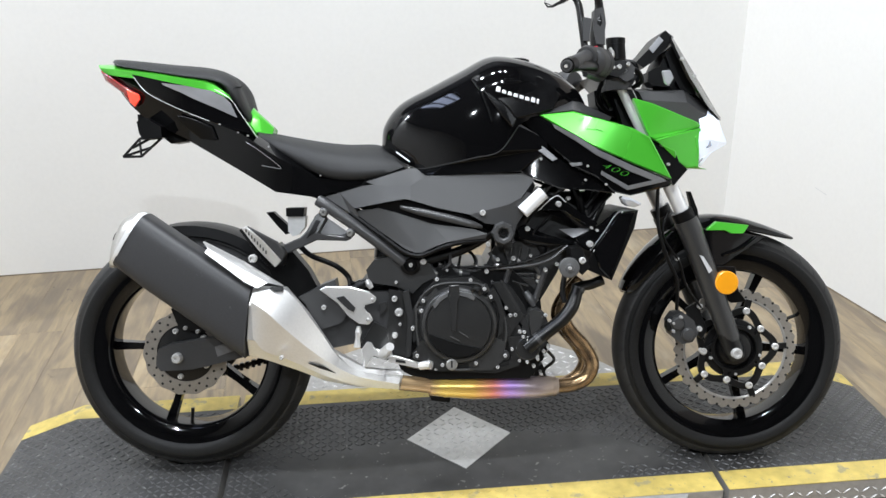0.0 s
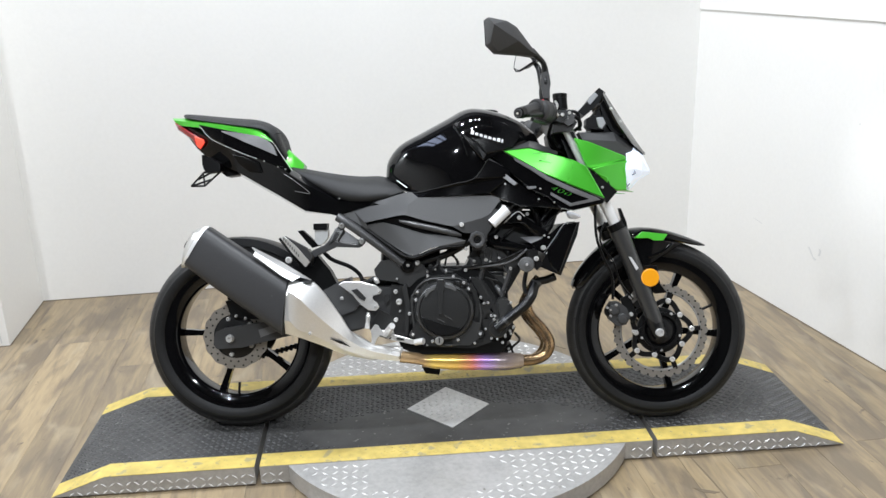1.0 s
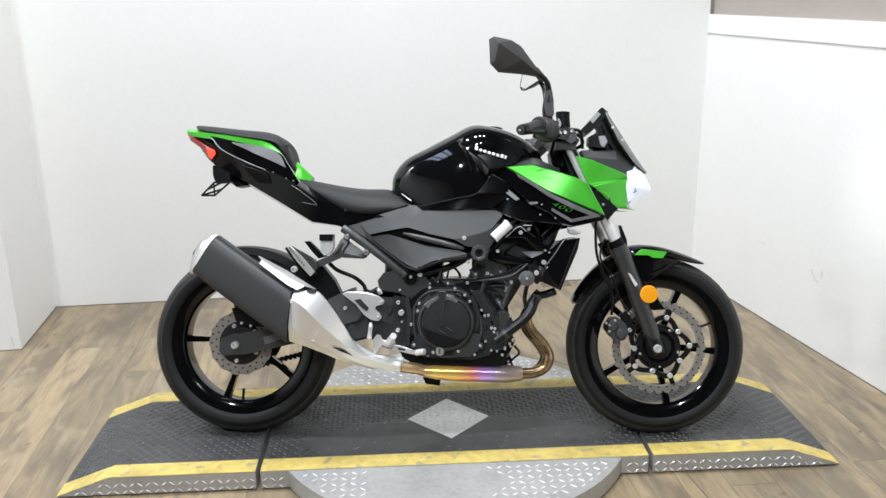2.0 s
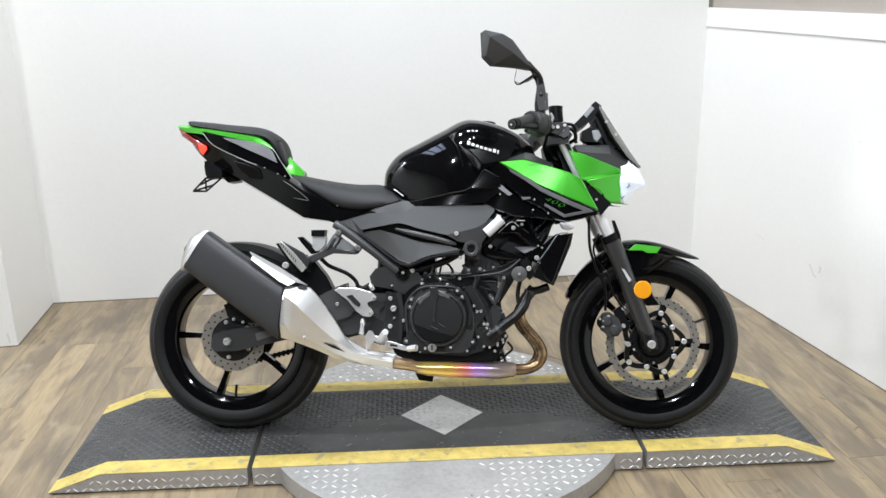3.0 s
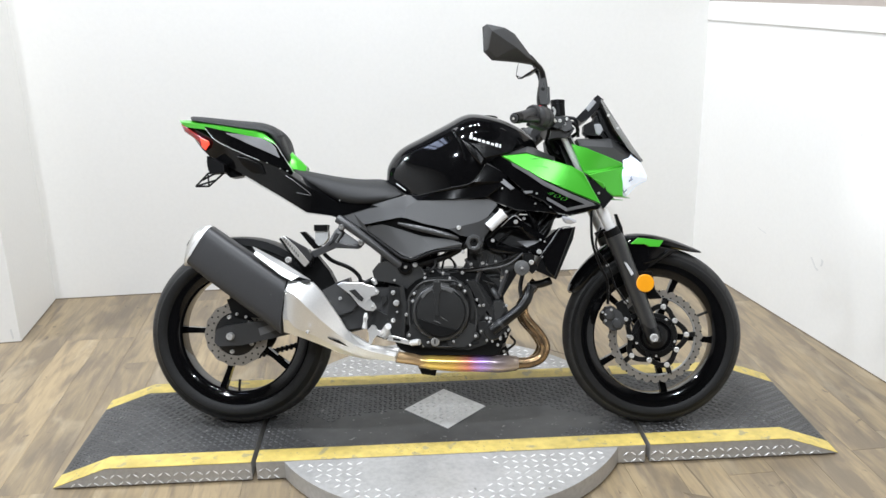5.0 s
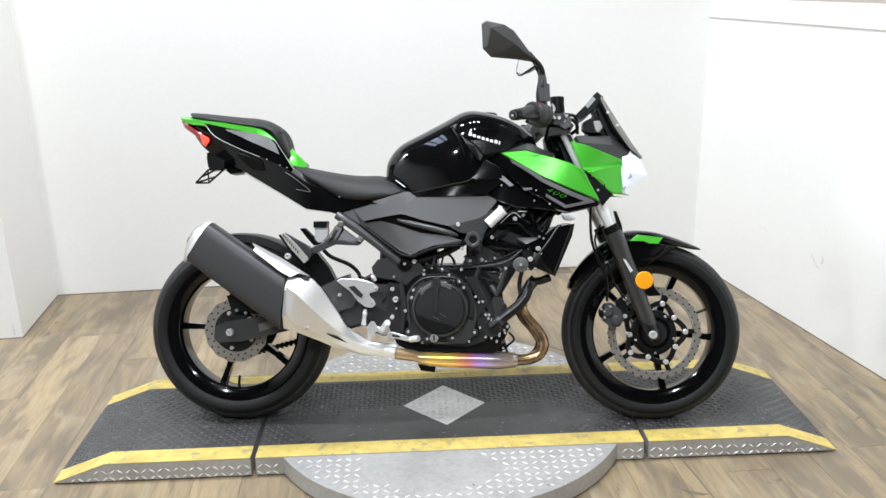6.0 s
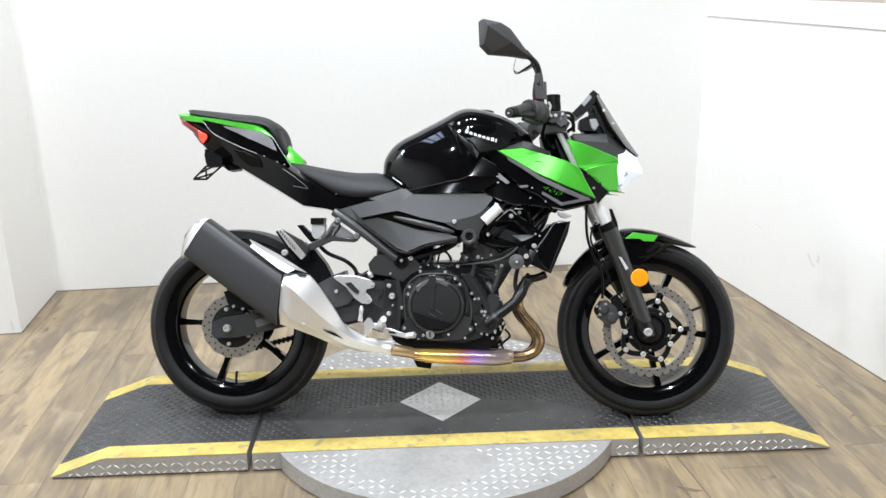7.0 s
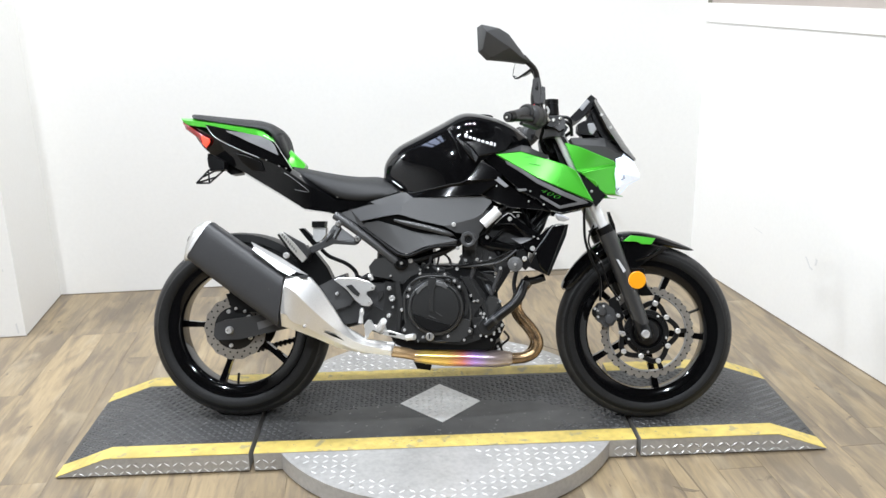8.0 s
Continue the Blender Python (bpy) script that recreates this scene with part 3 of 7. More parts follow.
def wheel(name, x, z, radius, half, rim_r, spokes, first, valve, hub, width):
    """Tyre, rim, five forked spokes and hub."""
    w = new(name)
    w.parent = bike
    w.location = (x, 0, z)
    c = (0, 0, 0)
    r = radius
    tyre_profile = [(rim_r, -half * 0.80), (rim_r + 0.012, -half * 0.96), (rim_r + (r - rim_r) * 0.45, -half), (r - 0.032, -half * 0.90), (r - 0.012, -half * 0.62), (r - 0.003, -half * 0.32), (r, 0)]
    tyre_profile += [(a, -b) for a, b in tyre_profile[-2::-1]]
    tyre_profile = [(p.x, p.y) for p in glide([(a, b, 0) for a, b in tyre_profile], 4)]
    tyre_profile += [(rim_r - 0.004, half * 0.6), (rim_r - 0.004, -half * 0.6)]
    part("tyre", lathe(tyre_profile, c, 128, closed=True), RUBBER, w, "black road tyre with sipes", 50)
    crown = [(a + 0.0004, b * 1.004) for a, b in tyre_profile if a > r - 0.024]
    part("tread", lathe(crown + [(a - 0.006, b) for a, b in crown[::-1]], c, 128, closed=True), TREAD, w, "dusty worn tread", 50)
    k = half * 0.82
    rim = [(rim_r - 0.002, -k), (rim_r + 0.008, -k), (rim_r + 0.008, -k - 0.004), (rim_r - 0.006, -k - 0.004), (rim_r - 0.016, -k + 0.008), (rim_r - 0.034, -k * 0.55), (rim_r - 0.038, 0)]
    barrel = [(p.x, p.y) for p in glide([(a, b, 0) for a, b in rim[3:]], 5)]
    rim = rim[:3] + barrel
    rim += [(rim_r - 0.0385, k * 0.3), (rim_r - 0.039, k * 0.6), (rim_r - 0.038, k * 0.86), (rim_r - 0.030, k * 0.97), (rim_r - 0.006, k + 0.004), (rim_r + 0.008, k + 0.004), (rim_r + 0.008, k), (rim_r - 0.002, k)]
    rim += [(rim_r - 0.012, k * 0.5), (rim_r - 0.012, -k * 0.5)]
    part("rim", lathe(rim, c, 128, closed=True), RIM_BLACK, w, "gloss black cast rim", 50)
    part("hub", lathe([(0.016, -width), (0.034, -width), (0.040, -width * 0.5), (0.046, 0), (0.040, width * 0.5), (0.034, width), (0.016, width)], c, 32), SATIN_BLACK, w)
    for i in range(spokes):
        a = radians(first + 360 / spokes * i)
        out, across = Vector((math.cos(a), 0, math.sin(a))), Vector((-math.sin(a), 0, math.cos(a)))
        loops = []
        for d, hw, hd in ((0.03, 0.020, 0.016), (0.08, 0.011, 0.015), (0.14, 0.0085, 0.013), (rim_r - 0.030, 0.011, 0.016)):
            loops.append([out * d + across * hw + Vector((0, -hd, 0)), out * d + across * hw + Vector((0, hd, 0)), out * d - across * hw + Vector((0, hd, 0)), out * d - across * hw + Vector((0, -hd, 0))])
        part("spoke", bevelled(rings(loops), 0.003), RIM_BLACK, w)
    a = radians(valve)
    at = Vector((math.cos(a), 0, math.sin(a)))
    part("valve_stem", tube([at * (rim_r - 0.03), at * (rim_r - 0.07)], 0.0045, 8), SATIN_BLACK, w)
    # sipes: shallow dark grooves as thin raised lines across the shoulder
    for i in range(36):
        a = 2 * math.pi * i / 36
        pts = [Vector((rr * math.cos(a + da), -o, rr * math.sin(a + da))) for rr, o, da in ((r - 0.0215, half * 0.78, 0), (r - 0.0118, half * 0.60, 0.05), (r - 0.0040, half * 0.33, 0.10))]
        part("sipe", tube(pts, 0.0011, 4, 2), DARK_GAP, w)
    return w


def wavy_disc(parent, c, r_out, r_in, y, waves, depth, holes):
    """A petal brake disc with drilled holes shown as dark dimples."""
    bm = bmesh.new()
    n = waves * 8
    loops = []
    for o in (y, y + 0.0045):
        outer = [bm.verts.new((c[0] + (r_out + depth * math.cos(waves * 2 * math.pi * k / n)) * math.cos(2 * math.pi * k / n), c[1] - o, c[2] + (r_out + depth * math.cos(waves * 2 * math.pi * k / n)) * math.sin(2 * math.pi * k / n))) for k in range(n)]
        inner = [bm.verts.new((c[0] + r_in * math.cos(2 * math.pi * k / n), c[1] - o, c[2] + r_in * math.sin(2 * math.pi * k / n))) for k in range(n)]
        loops.append((outer, inner))
    (o0, i0), (o1, i1) = loops
    for k in range(n):
        j = (k + 1) % n
        for q in ((o1[k], o1[j], i1[j], i1[k]), (o0[j], o0[k], i0[k], i0[j]), (o1[j], o1[k], o0[k], o0[j]), (i1[k], i1[j], i0[j], i0[k])):
            bm.faces.new(q)
    disc = part("brake_disc", bm, DISC_STEEL, parent, "drilled petal-edged steel brake disc")
    mid = (r_out + r_in) / 2
    for k in range(holes):
        a = 2 * math.pi * k / holes
        rr = mid + (0.009 if k % 2 else -0.006)
        part("drilled_hole", lathe([(0.0032, 0.0), (0.0032, 0.0008), (0.001, 0.0008)], (c[0] + rr * math.cos(a), c[1] - y - 0.0043, c[2] + rr * math.sin(a)), 8), DARK_GAP, disc)
    return disc


rear = wheel("rear_wheel", 0.008, 0.303, 0.306, 0.075, 0.234, 5, 178, -95, 0.05, 0.075)
front = wheel("front_wheel", 1.378, 0.289, 0.293, 0.055, 0.230, 5, 66, 21, 0.05, 0.062)

# rear brake and hub
wavy_disc(rear, (0, 0, 0), 0.105, 0.072, 0.082, 14, 0.0018, 42)
part("disc_carrier", lathe([(0.02, 0.05), (0.073, 0.078), (0.073, 0.083), (0.05, 0.088), (0.02, 0.088)], (0, 0, 0), 40), SATIN_BLACK, rear)
for k in range(5):
    a = radians(40 + 72 * k)
    bolt(rear, (0.060 * math.cos(a), -0.087, 0.060 * math.sin(a)), 0.0085)
part("sprocket", lathe([(0.03, -0.078), (0.098, -0.078), (0.100, -0.083), (0.03, -0.083)], (0, 0, 0), 48), SATIN_BLACK, rear)

# front brake and hub
wavy_disc(front, (0, 0, 0), 0.150, 0.125, 0.068, 32, 0.0030, 64)
def carrier_ring(turn):
    """A flat ring that waves between five inner and five outer fixing bolts."""
    loops = []
    for k in range(120):
        a = 2 * math.pi * k / 120
        r = 0.0895 + 0.0095 * math.cos(5 * (a - turn))
        loops.append([((r + o) * math.cos(a), -y, (r + o) * math.sin(a)) for o, y in ((-0.0095, 0.071), (-0.0085, 0.077), (0.0085, 0.077), (0.0095, 0.071))])
    return rings(loops + loops[:1], caps=False)


part("disc_carrier", carrier_ring(radians(3)), SATIN_BLACK, front, "black carrier of the brake disc")
part("hub_ring", lathe([(0.052, 0.070), (0.060, 0.070), (0.060, 0.078), (0.052, 0.078)], (0, 0, 0), 60, closed=True), SATIN_BLACK, front)


def carrier_bar(a0, r0, a1, r1, wide):
    """A flat bar of the carrier from one polar point to another."""
    p, q = Vector((r0 * math.cos(a0), 0, r0 * math.sin(a0))), Vector((r1 * math.cos(a1), 0, r1 * math.sin(a1)))
    w = Vector((-(q - p).z, 0, (q - p).x)).normalized() * wide
    part("carrier_arm", plate([(v.x, v.z) for v in (p + w, q + w, q - w, p - w)], 0.070, 0.077, 0.001), SATIN_BLACK, front)


for k in range(5):
    out, inner = radians(3 + 72 * k), radians(39 + 72 * k)
    carrier_bar(out, 0.100, out, 0.128, 0.0075)
    for lean in (-0.28, 0.28):
        carrier_bar(inner + lean, 0.054, inner, 0.080, 0.0045)
    bolt(front, (0.099 * math.cos(out), -0.077, 0.099 * math.sin(out)), 0.0105, 0.006)
    bolt(front, (0.080 * math.cos(inner), -0.077, 0.080 * math.sin(inner)), 0.0105, 0.006)
    bolt(front, (0.064 * math.cos(inner + 0.3), -0.074, 0.064 * math.sin(inner + 0.3)), 0.005, 0.005)
part("disc_bevel", lathe([(0.1235, 0.0705), (0.1265, 0.0735), (0.1295, 0.0735), (0.1265, 0.0700)], (0, 0, 0), 96, closed=True), STEEL, front, "bright bevelled inner edge of the disc")
part("sensor_ring", lathe([(0.030, 0.050), (0.073, 0.052), (0.075, 0.058), (0.073, 0.064), (0.052, 0.066), (0.050, 0.060), (0.030, 0.060)], (0, 0, 0), 60), SATIN_BLACK, front, "black toothed sensor ring and hub")
part("axle_cap", lathe([(0.046, 0.055), (0.046, 0.066), (0.040, 0.074), (0.02, 0.078)], (0, 0, 0), 40), SATIN_BLACK, front)

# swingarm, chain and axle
# near arm in lighter grey than the far one, as a painted sheen
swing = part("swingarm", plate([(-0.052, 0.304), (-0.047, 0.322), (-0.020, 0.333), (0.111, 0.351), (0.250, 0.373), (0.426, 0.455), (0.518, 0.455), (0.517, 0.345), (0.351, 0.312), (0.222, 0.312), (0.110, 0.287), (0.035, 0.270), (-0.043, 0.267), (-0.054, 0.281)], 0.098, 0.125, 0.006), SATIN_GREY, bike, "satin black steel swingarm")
part("swingarm", plate([(-0.052, 0.304), (-0.047, 0.322), (-0.020, 0.333), (0.111, 0.351), (0.250, 0.373), (0.426, 0.455), (0.518, 0.455), (0.517, 0.345), (0.351, 0.312), (0.222, 0.312), (0.110, 0.287), (0.035, 0.270), (-0.043, 0.267), (-0.054, 0.281)], -0.125, -0.098, 0.006), SATIN_BLACK, bike)
part("axle_bolt", lathe([(0.013, 0.10), (0.013, 0.135), (0.010, 0.142), (0.005, 0.142), (0.005, 0.136)], (0.0, 0, 0.300), 24), BOLT, swing)
part("adjuster_block", plate([(0.092, 0.326), (0.158, 0.346), (0.163, 0.324), (0.098, 0.302)], 0.124, 0.129, 0.002), GREY_DECAL, swing)
chain = part("chain", merged(tube([(0.0, 0.085, 0.388), (0.30, 0.085, 0.40), (0.52, 0.085, 0.375)], 0.008, 6), tube([(0.0, 0.085, 0.200), (0.26, 0.085, 0.268), (0.52, 0.085, 0.336)], 0.007, 6), *[box(0.02 + 0.016 * k, 0.078, 0.196 + 0.0042 * k, 0.029 + 0.016 * k, 0.092, 0.216 + 0.0042 * k, 0.001) for k in range(20)]), SATIN_BLACK, bike, "dark drive chain")
part("chain_slider", plate([(0.102, 0.365), (0.421, 0.416), (0.421, 0.394), (0.101, 0.339)], -0.10, -0.075, 0.003), BLACK_PLASTIC, bike)
caliper = part("rear_caliper", plate([(-0.018, 0.418), (0.049, 0.433), (0.120, 0.390), (0.115, 0.356), (0.070, 0.358), (0.001, 0.366)], 0.075, 0.105, 0.005), SATIN_BLACK, bike)
for p in [(0.016, -0.106, 0.370), (0.046, -0.106, 0.361), (0.095, -0.106, 0.370)]:
    bolt(caliper, p, 0.006)

# rear mudguard and exhaust hanger
def arc_shell(cx, cz, r0, r1, a0, a1, half, n=18, droop=0.02):
    loops = []
    for k in range(n + 1):
        a = radians(a0 + (a1 - a0) * k / n)
        o = Vector((math.cos(a), 0, math.sin(a)))
        c = Vector((cx, 0, cz))
        loops.append([c + o * (r0 - droop) + Vector((0, -half, 0)), c + o * r1 * 0.985 + Vector((0, -half * 0.95, 0)), c + o * r1 + Vector((0, -half * 0.5, 0)), c + o * r1 + Vector((0, half * 0.5, 0)), c + o * r1 * 0.985 + Vector((0, half * 0.95, 0)),
                      c + o * (r0 - droop) + Vector((0, half, 0)), c + o * r0 + Vector((0, half * 0.9, 0)), c + o * r0 + Vector((0, -half * 0.9, 0))])
    return rings(loops)


part("rear_mudguard", arc_shell(0.012, 0.302, 0.312, 0.322, 20, 98, 0.07), BLACK_PLASTIC, bike, "matte black rear mudguard")
part("shock_absorber", tube([(0.50, 0, 0.40), (0.52, 0, 0.66)], 0.035, 16), SATIN_BLACK, bike)
part("hanger_plate", plate([(0.205, 0.581), (0.279, 0.566), (0.324, 0.510), (0.352, 0.455), (0.397, 0.372), (0.351, 0.345), (0.323, 0.345), (0.278, 0.446), (0.241, 0.483)], 0.07, 0.12, 0.005), BLACK_PLASTIC, bike)
part("linkage_cover", plate([(0.303, 0.447), (0.361, 0.477), (0.391, 0.488), (0.400, 0.429), (0.416, 0.401), (0.403, 0.382), (0.352, 0.367), (0.334, 0.402), (0.319, 0.430)], 0.09, 0.145, 0.005), GREY_PLASTIC, bike)
bolt(bike, (0.363, -0.147, 0.422), 0.007)
bolt(bike, (0.209, -0.200, 0.548), 0.012, 0.012)

# muffler
def ring8(top, low, v, depth):
    """An eight-sided ring between an upper and a lower point, depth wide."""
    t, b = Vector((top[0], 0, top[1])), Vector((low[0], 0, low[1]))
    ax = b - t
    return [Vector((0, -v, 0)) + t + ax * f + Vector((0, s * depth, 0)) for f, s in ((0.0, 0.45), (0.0, -0.45), (0.22, -1.0), (0.72, -1.0), (1.0, -0.35), (1.0, 0.35), (0.72, 1.0), (0.22, 1.0))]


def ring_round(top, low, v, depth, n=32, power=2.6):
    """A rounded ring between an upper and a lower point."""
    t, b = Vector((top[0], 0, top[1])), Vector((low[0], 0, low[1]))
    mid, ax = (t + b) / 2, (t - b) / 2
    out = []
    for k in range(n):
        a = 2 * math.pi * k / n
        c, s = math.cos(a), math.sin(a)
        out.append(Vector((0, -v, 0)) + mid + ax * math.copysign(abs(c) ** (2 / power), c) + Vector((0, depth * math.copysign(abs(s) ** (2 / power), s), 0)))
    return out


def ring_square(top, low, v, depth):
    return ring_round(top, low, v, depth, 40, 4.2)


def can_loft(pairs, v, depths, bevel=0.0, ring=ring8):
    return bevelled(rings([ring(pairs[2 * k], pairs[2 * k + 1], v[k], depths[k]) for k in range(len(pairs) // 2)]), bevel)


muffler = part("muffler", can_loft([(-0.034, 0.655), (-0.112, 0.539), (0.042, 0.602), (-0.041, 0.484), (0.211, 0.487), (0.189, 0.318)], (0.185, 0.19, 0.20), (0.050, 0.054, 0.058), 0, ring_square), CAN, bike, "matte black muffler with silver end cap", 40)
part("end_cap", can_loft([(-0.094, 0.632), (-0.109, 0.596), (-0.085, 0.646), (-0.121, 0.564), (-0.063, 0.657), (-0.125, 0.531), (-0.039, 0.657), (-0.117, 0.535)], (0.182, 0.183, 0.184, 0.185), (0.018, 0.036, 0.048, 0.0505), 0, ring_round), STEEL, muffler, "bright steel end cap", 60)
part("end_band", can_loft([(-0.048, 0.659), (-0.123, 0.531), (-0.034, 0.657), (-0.114, 0.531)], (0.185, 0.185), (0.0525, 0.0525), 0, ring_round), CHROME, muffler, "polished band")
part("outlet", tube([(-0.099, -0.183, 0.598), (-0.113, -0.183, 0.605)], 0.014, 16), BLACK_PLASTIC, muffler)
shield = part("heat_shield", can_loft([(0.209, 0.480), (0.195, 0.322), (0.281, 0.477), (0.238, 0.308), (0.329, 0.415), (0.303, 0.281), (0.386, 0.322), (0.367, 0.250), (0.463, 0.273), (0.450, 0.227), (0.550, 0.261), (0.546, 0.227)], (0.195, 0.190, 0.180, 0.168, 0.150, 0.134), (0.050, 0.046, 0.040, 0.030, 0.020, 0.018), 0.004), ALLOY, muffler, "brushed alloy heat shield", 30)
def shell_of(name, faces, thick, mat, parent, label=""):
    return part(name, welded([skin(f, thick, 0) for f in faces]), mat, parent, label, 52)


def ridged_shell(lines, thick, steps=5):
    """A moulded skin over smooth lines that run along it; the lines are its edges and creases."""
    runs = [glide(line, steps) for line in lines]
    count = min(len(run) for run in runs)
    picks = [[run[round(k * (len(run) - 1) / (count - 1))] for k in range(count)] for run in runs]
    loops = [[row[k] for row in picks] + [row[k] + Vector((0, thick, 0)) for row in picks[::-1]] for k in range(count)]
    return rings(loops)


part("shield_face", ridged_shell([
    [(0.216, -0.246, 0.474), (0.281, -0.242, 0.482), (0.318, -0.242, 0.450), (0.346, -0.234, 0.408), (0.372, -0.221, 0.365), (0.402, -0.204, 0.312), (0.445, -0.186, 0.273), (0.543, -0.164, 0.250)],
    [(0.215, -0.262, 0.456), (0.246, -0.272, 0.438), (0.280, -0.270, 0.404), (0.322, -0.258, 0.362), (0.352, -0.247, 0.334), (0.384, -0.231, 0.306), (0.444, -0.203, 0.266), (0.541, -0.174, 0.238)],
    [(0.215, -0.258, 0.372), (0.238, -0.250, 0.340), (0.278, -0.240, 0.322), (0.318, -0.227, 0.300), (0.346, -0.217, 0.283), (0.378, -0.206, 0.266), (0.450, -0.180, 0.236), (0.540, -0.162, 0.222)]], 0.016), ALLOY, shield, "bright brushed face with a sharp ridge", 30)
shell_of("shield_finger", [
    [(0.100, -0.222, 0.591), (0.192, -0.226, 0.543), (0.195, -0.240, 0.526), (0.114, -0.236, 0.577)], [(0.192, -0.226, 0.543), (0.282, -0.230, 0.486), (0.250, -0.246, 0.497), (0.195, -0.240, 0.526)],
    [(0.114, -0.236, 0.577), (0.195, -0.240, 0.526), (0.250, -0.246, 0.497), (0.228, -0.252, 0.485), (0.197, -0.250, 0.501), (0.108, -0.240, 0.568)]], 0.014, ALLOY, muffler, "long alloy strip")
part("shield_slot", skin([(0.335, -0.236, 0.306), (0.369, -0.230, 0.297), (0.398, -0.212, 0.275), (0.361, -0.226, 0.291)], 0.02, 0.001), DARK_GAP, shield)
part("shield_slot", skin([(0.254, -0.252, 0.485), (0.282, -0.250, 0.487), (0.287, -0.254, 0.478), (0.269, -0.256, 0.478)], 0.02, 0.001), DARK_GAP, shield)
bolt(shield, (0.280, -0.262, 0.327), 0.006)

# exhaust pipes
pipe = part("exhaust_pipe", tube([(0.542, -0.140, 0.233), (0.590, -0.130, 0.225), (0.617, -0.120, 0.218)], 0.0185, 20), HOT_PIPE, bike, "bare steel exhaust pipe, straw and violet with heat")
part("collector", tube([(0.612, -0.120, 0.216), (0.653, -0.110, 0.213), (0.717, -0.100, 0.209), (0.809, -0.090, 0.206), (0.874, -0.085, 0.203), (0.911, -0.080, 0.203), (0.935, -0.080, 0.203)], (0.020, 0.025, 0.0295, 0.0295, 0.0295, 0.026, 0.020), 28), HOT_PIPE, pipe)
for x, y, z, r in ((0.614, -0.1200, 0.2165, 0.0215), (0.648, -0.1112, 0.2135, 0.0262), (0.858, -0.0865, 0.2040, 0.0300), (0.918, -0.0800, 0.2030, 0.0245)):
    part("band_clamp", tube([(x, y, z), (x + 0.009, y + 0.001, z - 0.0003)], r, 28), HOT_PIPE, pipe)
part("header_pipe", tube([(0.929, -0.080, 0.203), (0.975, -0.075, 0.206), (1.009, -0.070, 0.224), (1.020, -0.070, 0.259), (0.999, -0.065, 0.301), (0.962, -0.060, 0.345), (0.950, -0.055, 0.384), (0.969, -0.050, 0.430), (0.997, -0.050, 0.467)], 0.0185, 20), BROWN_PIPE, pipe, "browned header pipe")
part("header_pipe", tube([(0.912, -0.030, 0.192), (0.960, -0.010, 0.193), (0.999, -0.000, 0.214), (1.014, -0.000, 0.252), (0.992, 0.010, 0.293), (0.955, 0.020, 0.338), (0.948, 0.030, 0.378), (0.973, 0.030, 0.425), (1.002, 0.030, 0.464)], 0.0165, 20), BROWN_PIPE, pipe)
part("side_stand", tube([(0.33, 0.10, 0.30), (0.20, 0.17, 0.16), (0.12, 0.2215, 0.0775)], (0.016, 0.013, 0.011), 12), SATIN_BLACK, bike, "black side stand")
part("stand_foot", box(0.09, 0.195, 0.0665, 0.15, 0.24, 0.0725, 0.002), SATIN_BLACK, bike)
part("stand_lug", plate([(0.606, 0.187), (0.668, 0.187), (0.662, 0.159), (0.617, 0.165)], 0.03, 0.06, 0.003), SATIN_BLACK, bike)

# engine
engine = part("engine", plate([(0.548, 0.492), (0.602, 0.510), (0.721, 0.516), (0.811, 0.509), (0.884, 0.445), (0.894, 0.345), (0.880, 0.262), (0.858, 0.237), (0.591, 0.237), (0.546, 0.259), (0.519, 0.328)], -0.14, 0.13, 0.010), SATIN_BLACK, bike, "dark grey parallel-twin engine block", 30)
cover = part("crankcase_cover", plate([(0.603, 0.456), (0.634, 0.485), (0.721, 0.491), (0.757, 0.470), (0.810, 0.383), (0.837, 0.356), (0.831, 0.275), (0.774, 0.257), (0.620, 0.264), (0.588, 0.302), (0.579, 0.375)], 0.12, 0.158, 0.008), ENGINE, engine, "dark cast engine side cover", 30)
cc = (0.687, -0.160, 0.379)
part("clutch_cover", lathe([(0.094, -0.01), (0.0935, 0.010), (0.088, 0.022), (0.084, 0.025), (0.080, 0.0255), (0.0785, 0.022), (0.077, 0.022), (0.075, 0.0265), (0.02, 0.030)], cc, 72), ENGINE, engine, "round clutch cover with a raised rib", 30)
part("cover_rib", skin([(0.664, -0.1935, 0.476), (0.688, -0.1935, 0.477), (0.688, -0.1955, 0.446), (0.680, -0.1955, 0.433), (0.679, -0.1955, 0.368), (0.669, -0.1955, 0.368), (0.668, -0.1955, 0.433), (0.663, -0.1955, 0.446)], 0.012, 0.002), ENGINE, engine)
# paler grey bands along the top of the clutch cover
for o in ([(0.625, -0.190, 0.431), (0.638, -0.190, 0.447), (0.662, -0.190, 0.461), (0.662, -0.190, 0.450), (0.643, -0.190, 0.438), (0.630, -0.190, 0.421)], [(0.689, -0.190, 0.462), (0.710, -0.190, 0.458), (0.726, -0.190, 0.448), (0.722, -0.190, 0.439), (0.704, -0.190, 0.448), (0.689, -0.190, 0.451)]):
    part("cover_band", skin(o, 0.012, 0.0008), ALLOY_GREY, engine)
low_arc = [(0.687 + 0.074 * math.cos(radians(d)), 0.379 + 0.074 * math.sin(radians(d))) for d in range(194, 312, 13)]
part("cover_dark_arc", plate(low_arc + [(0.737, 0.324), (0.677, 0.339)], 0.180, 0.1915, 0.0012), SATIN_BLACK, engine, "dark lower part of the clutch cover")
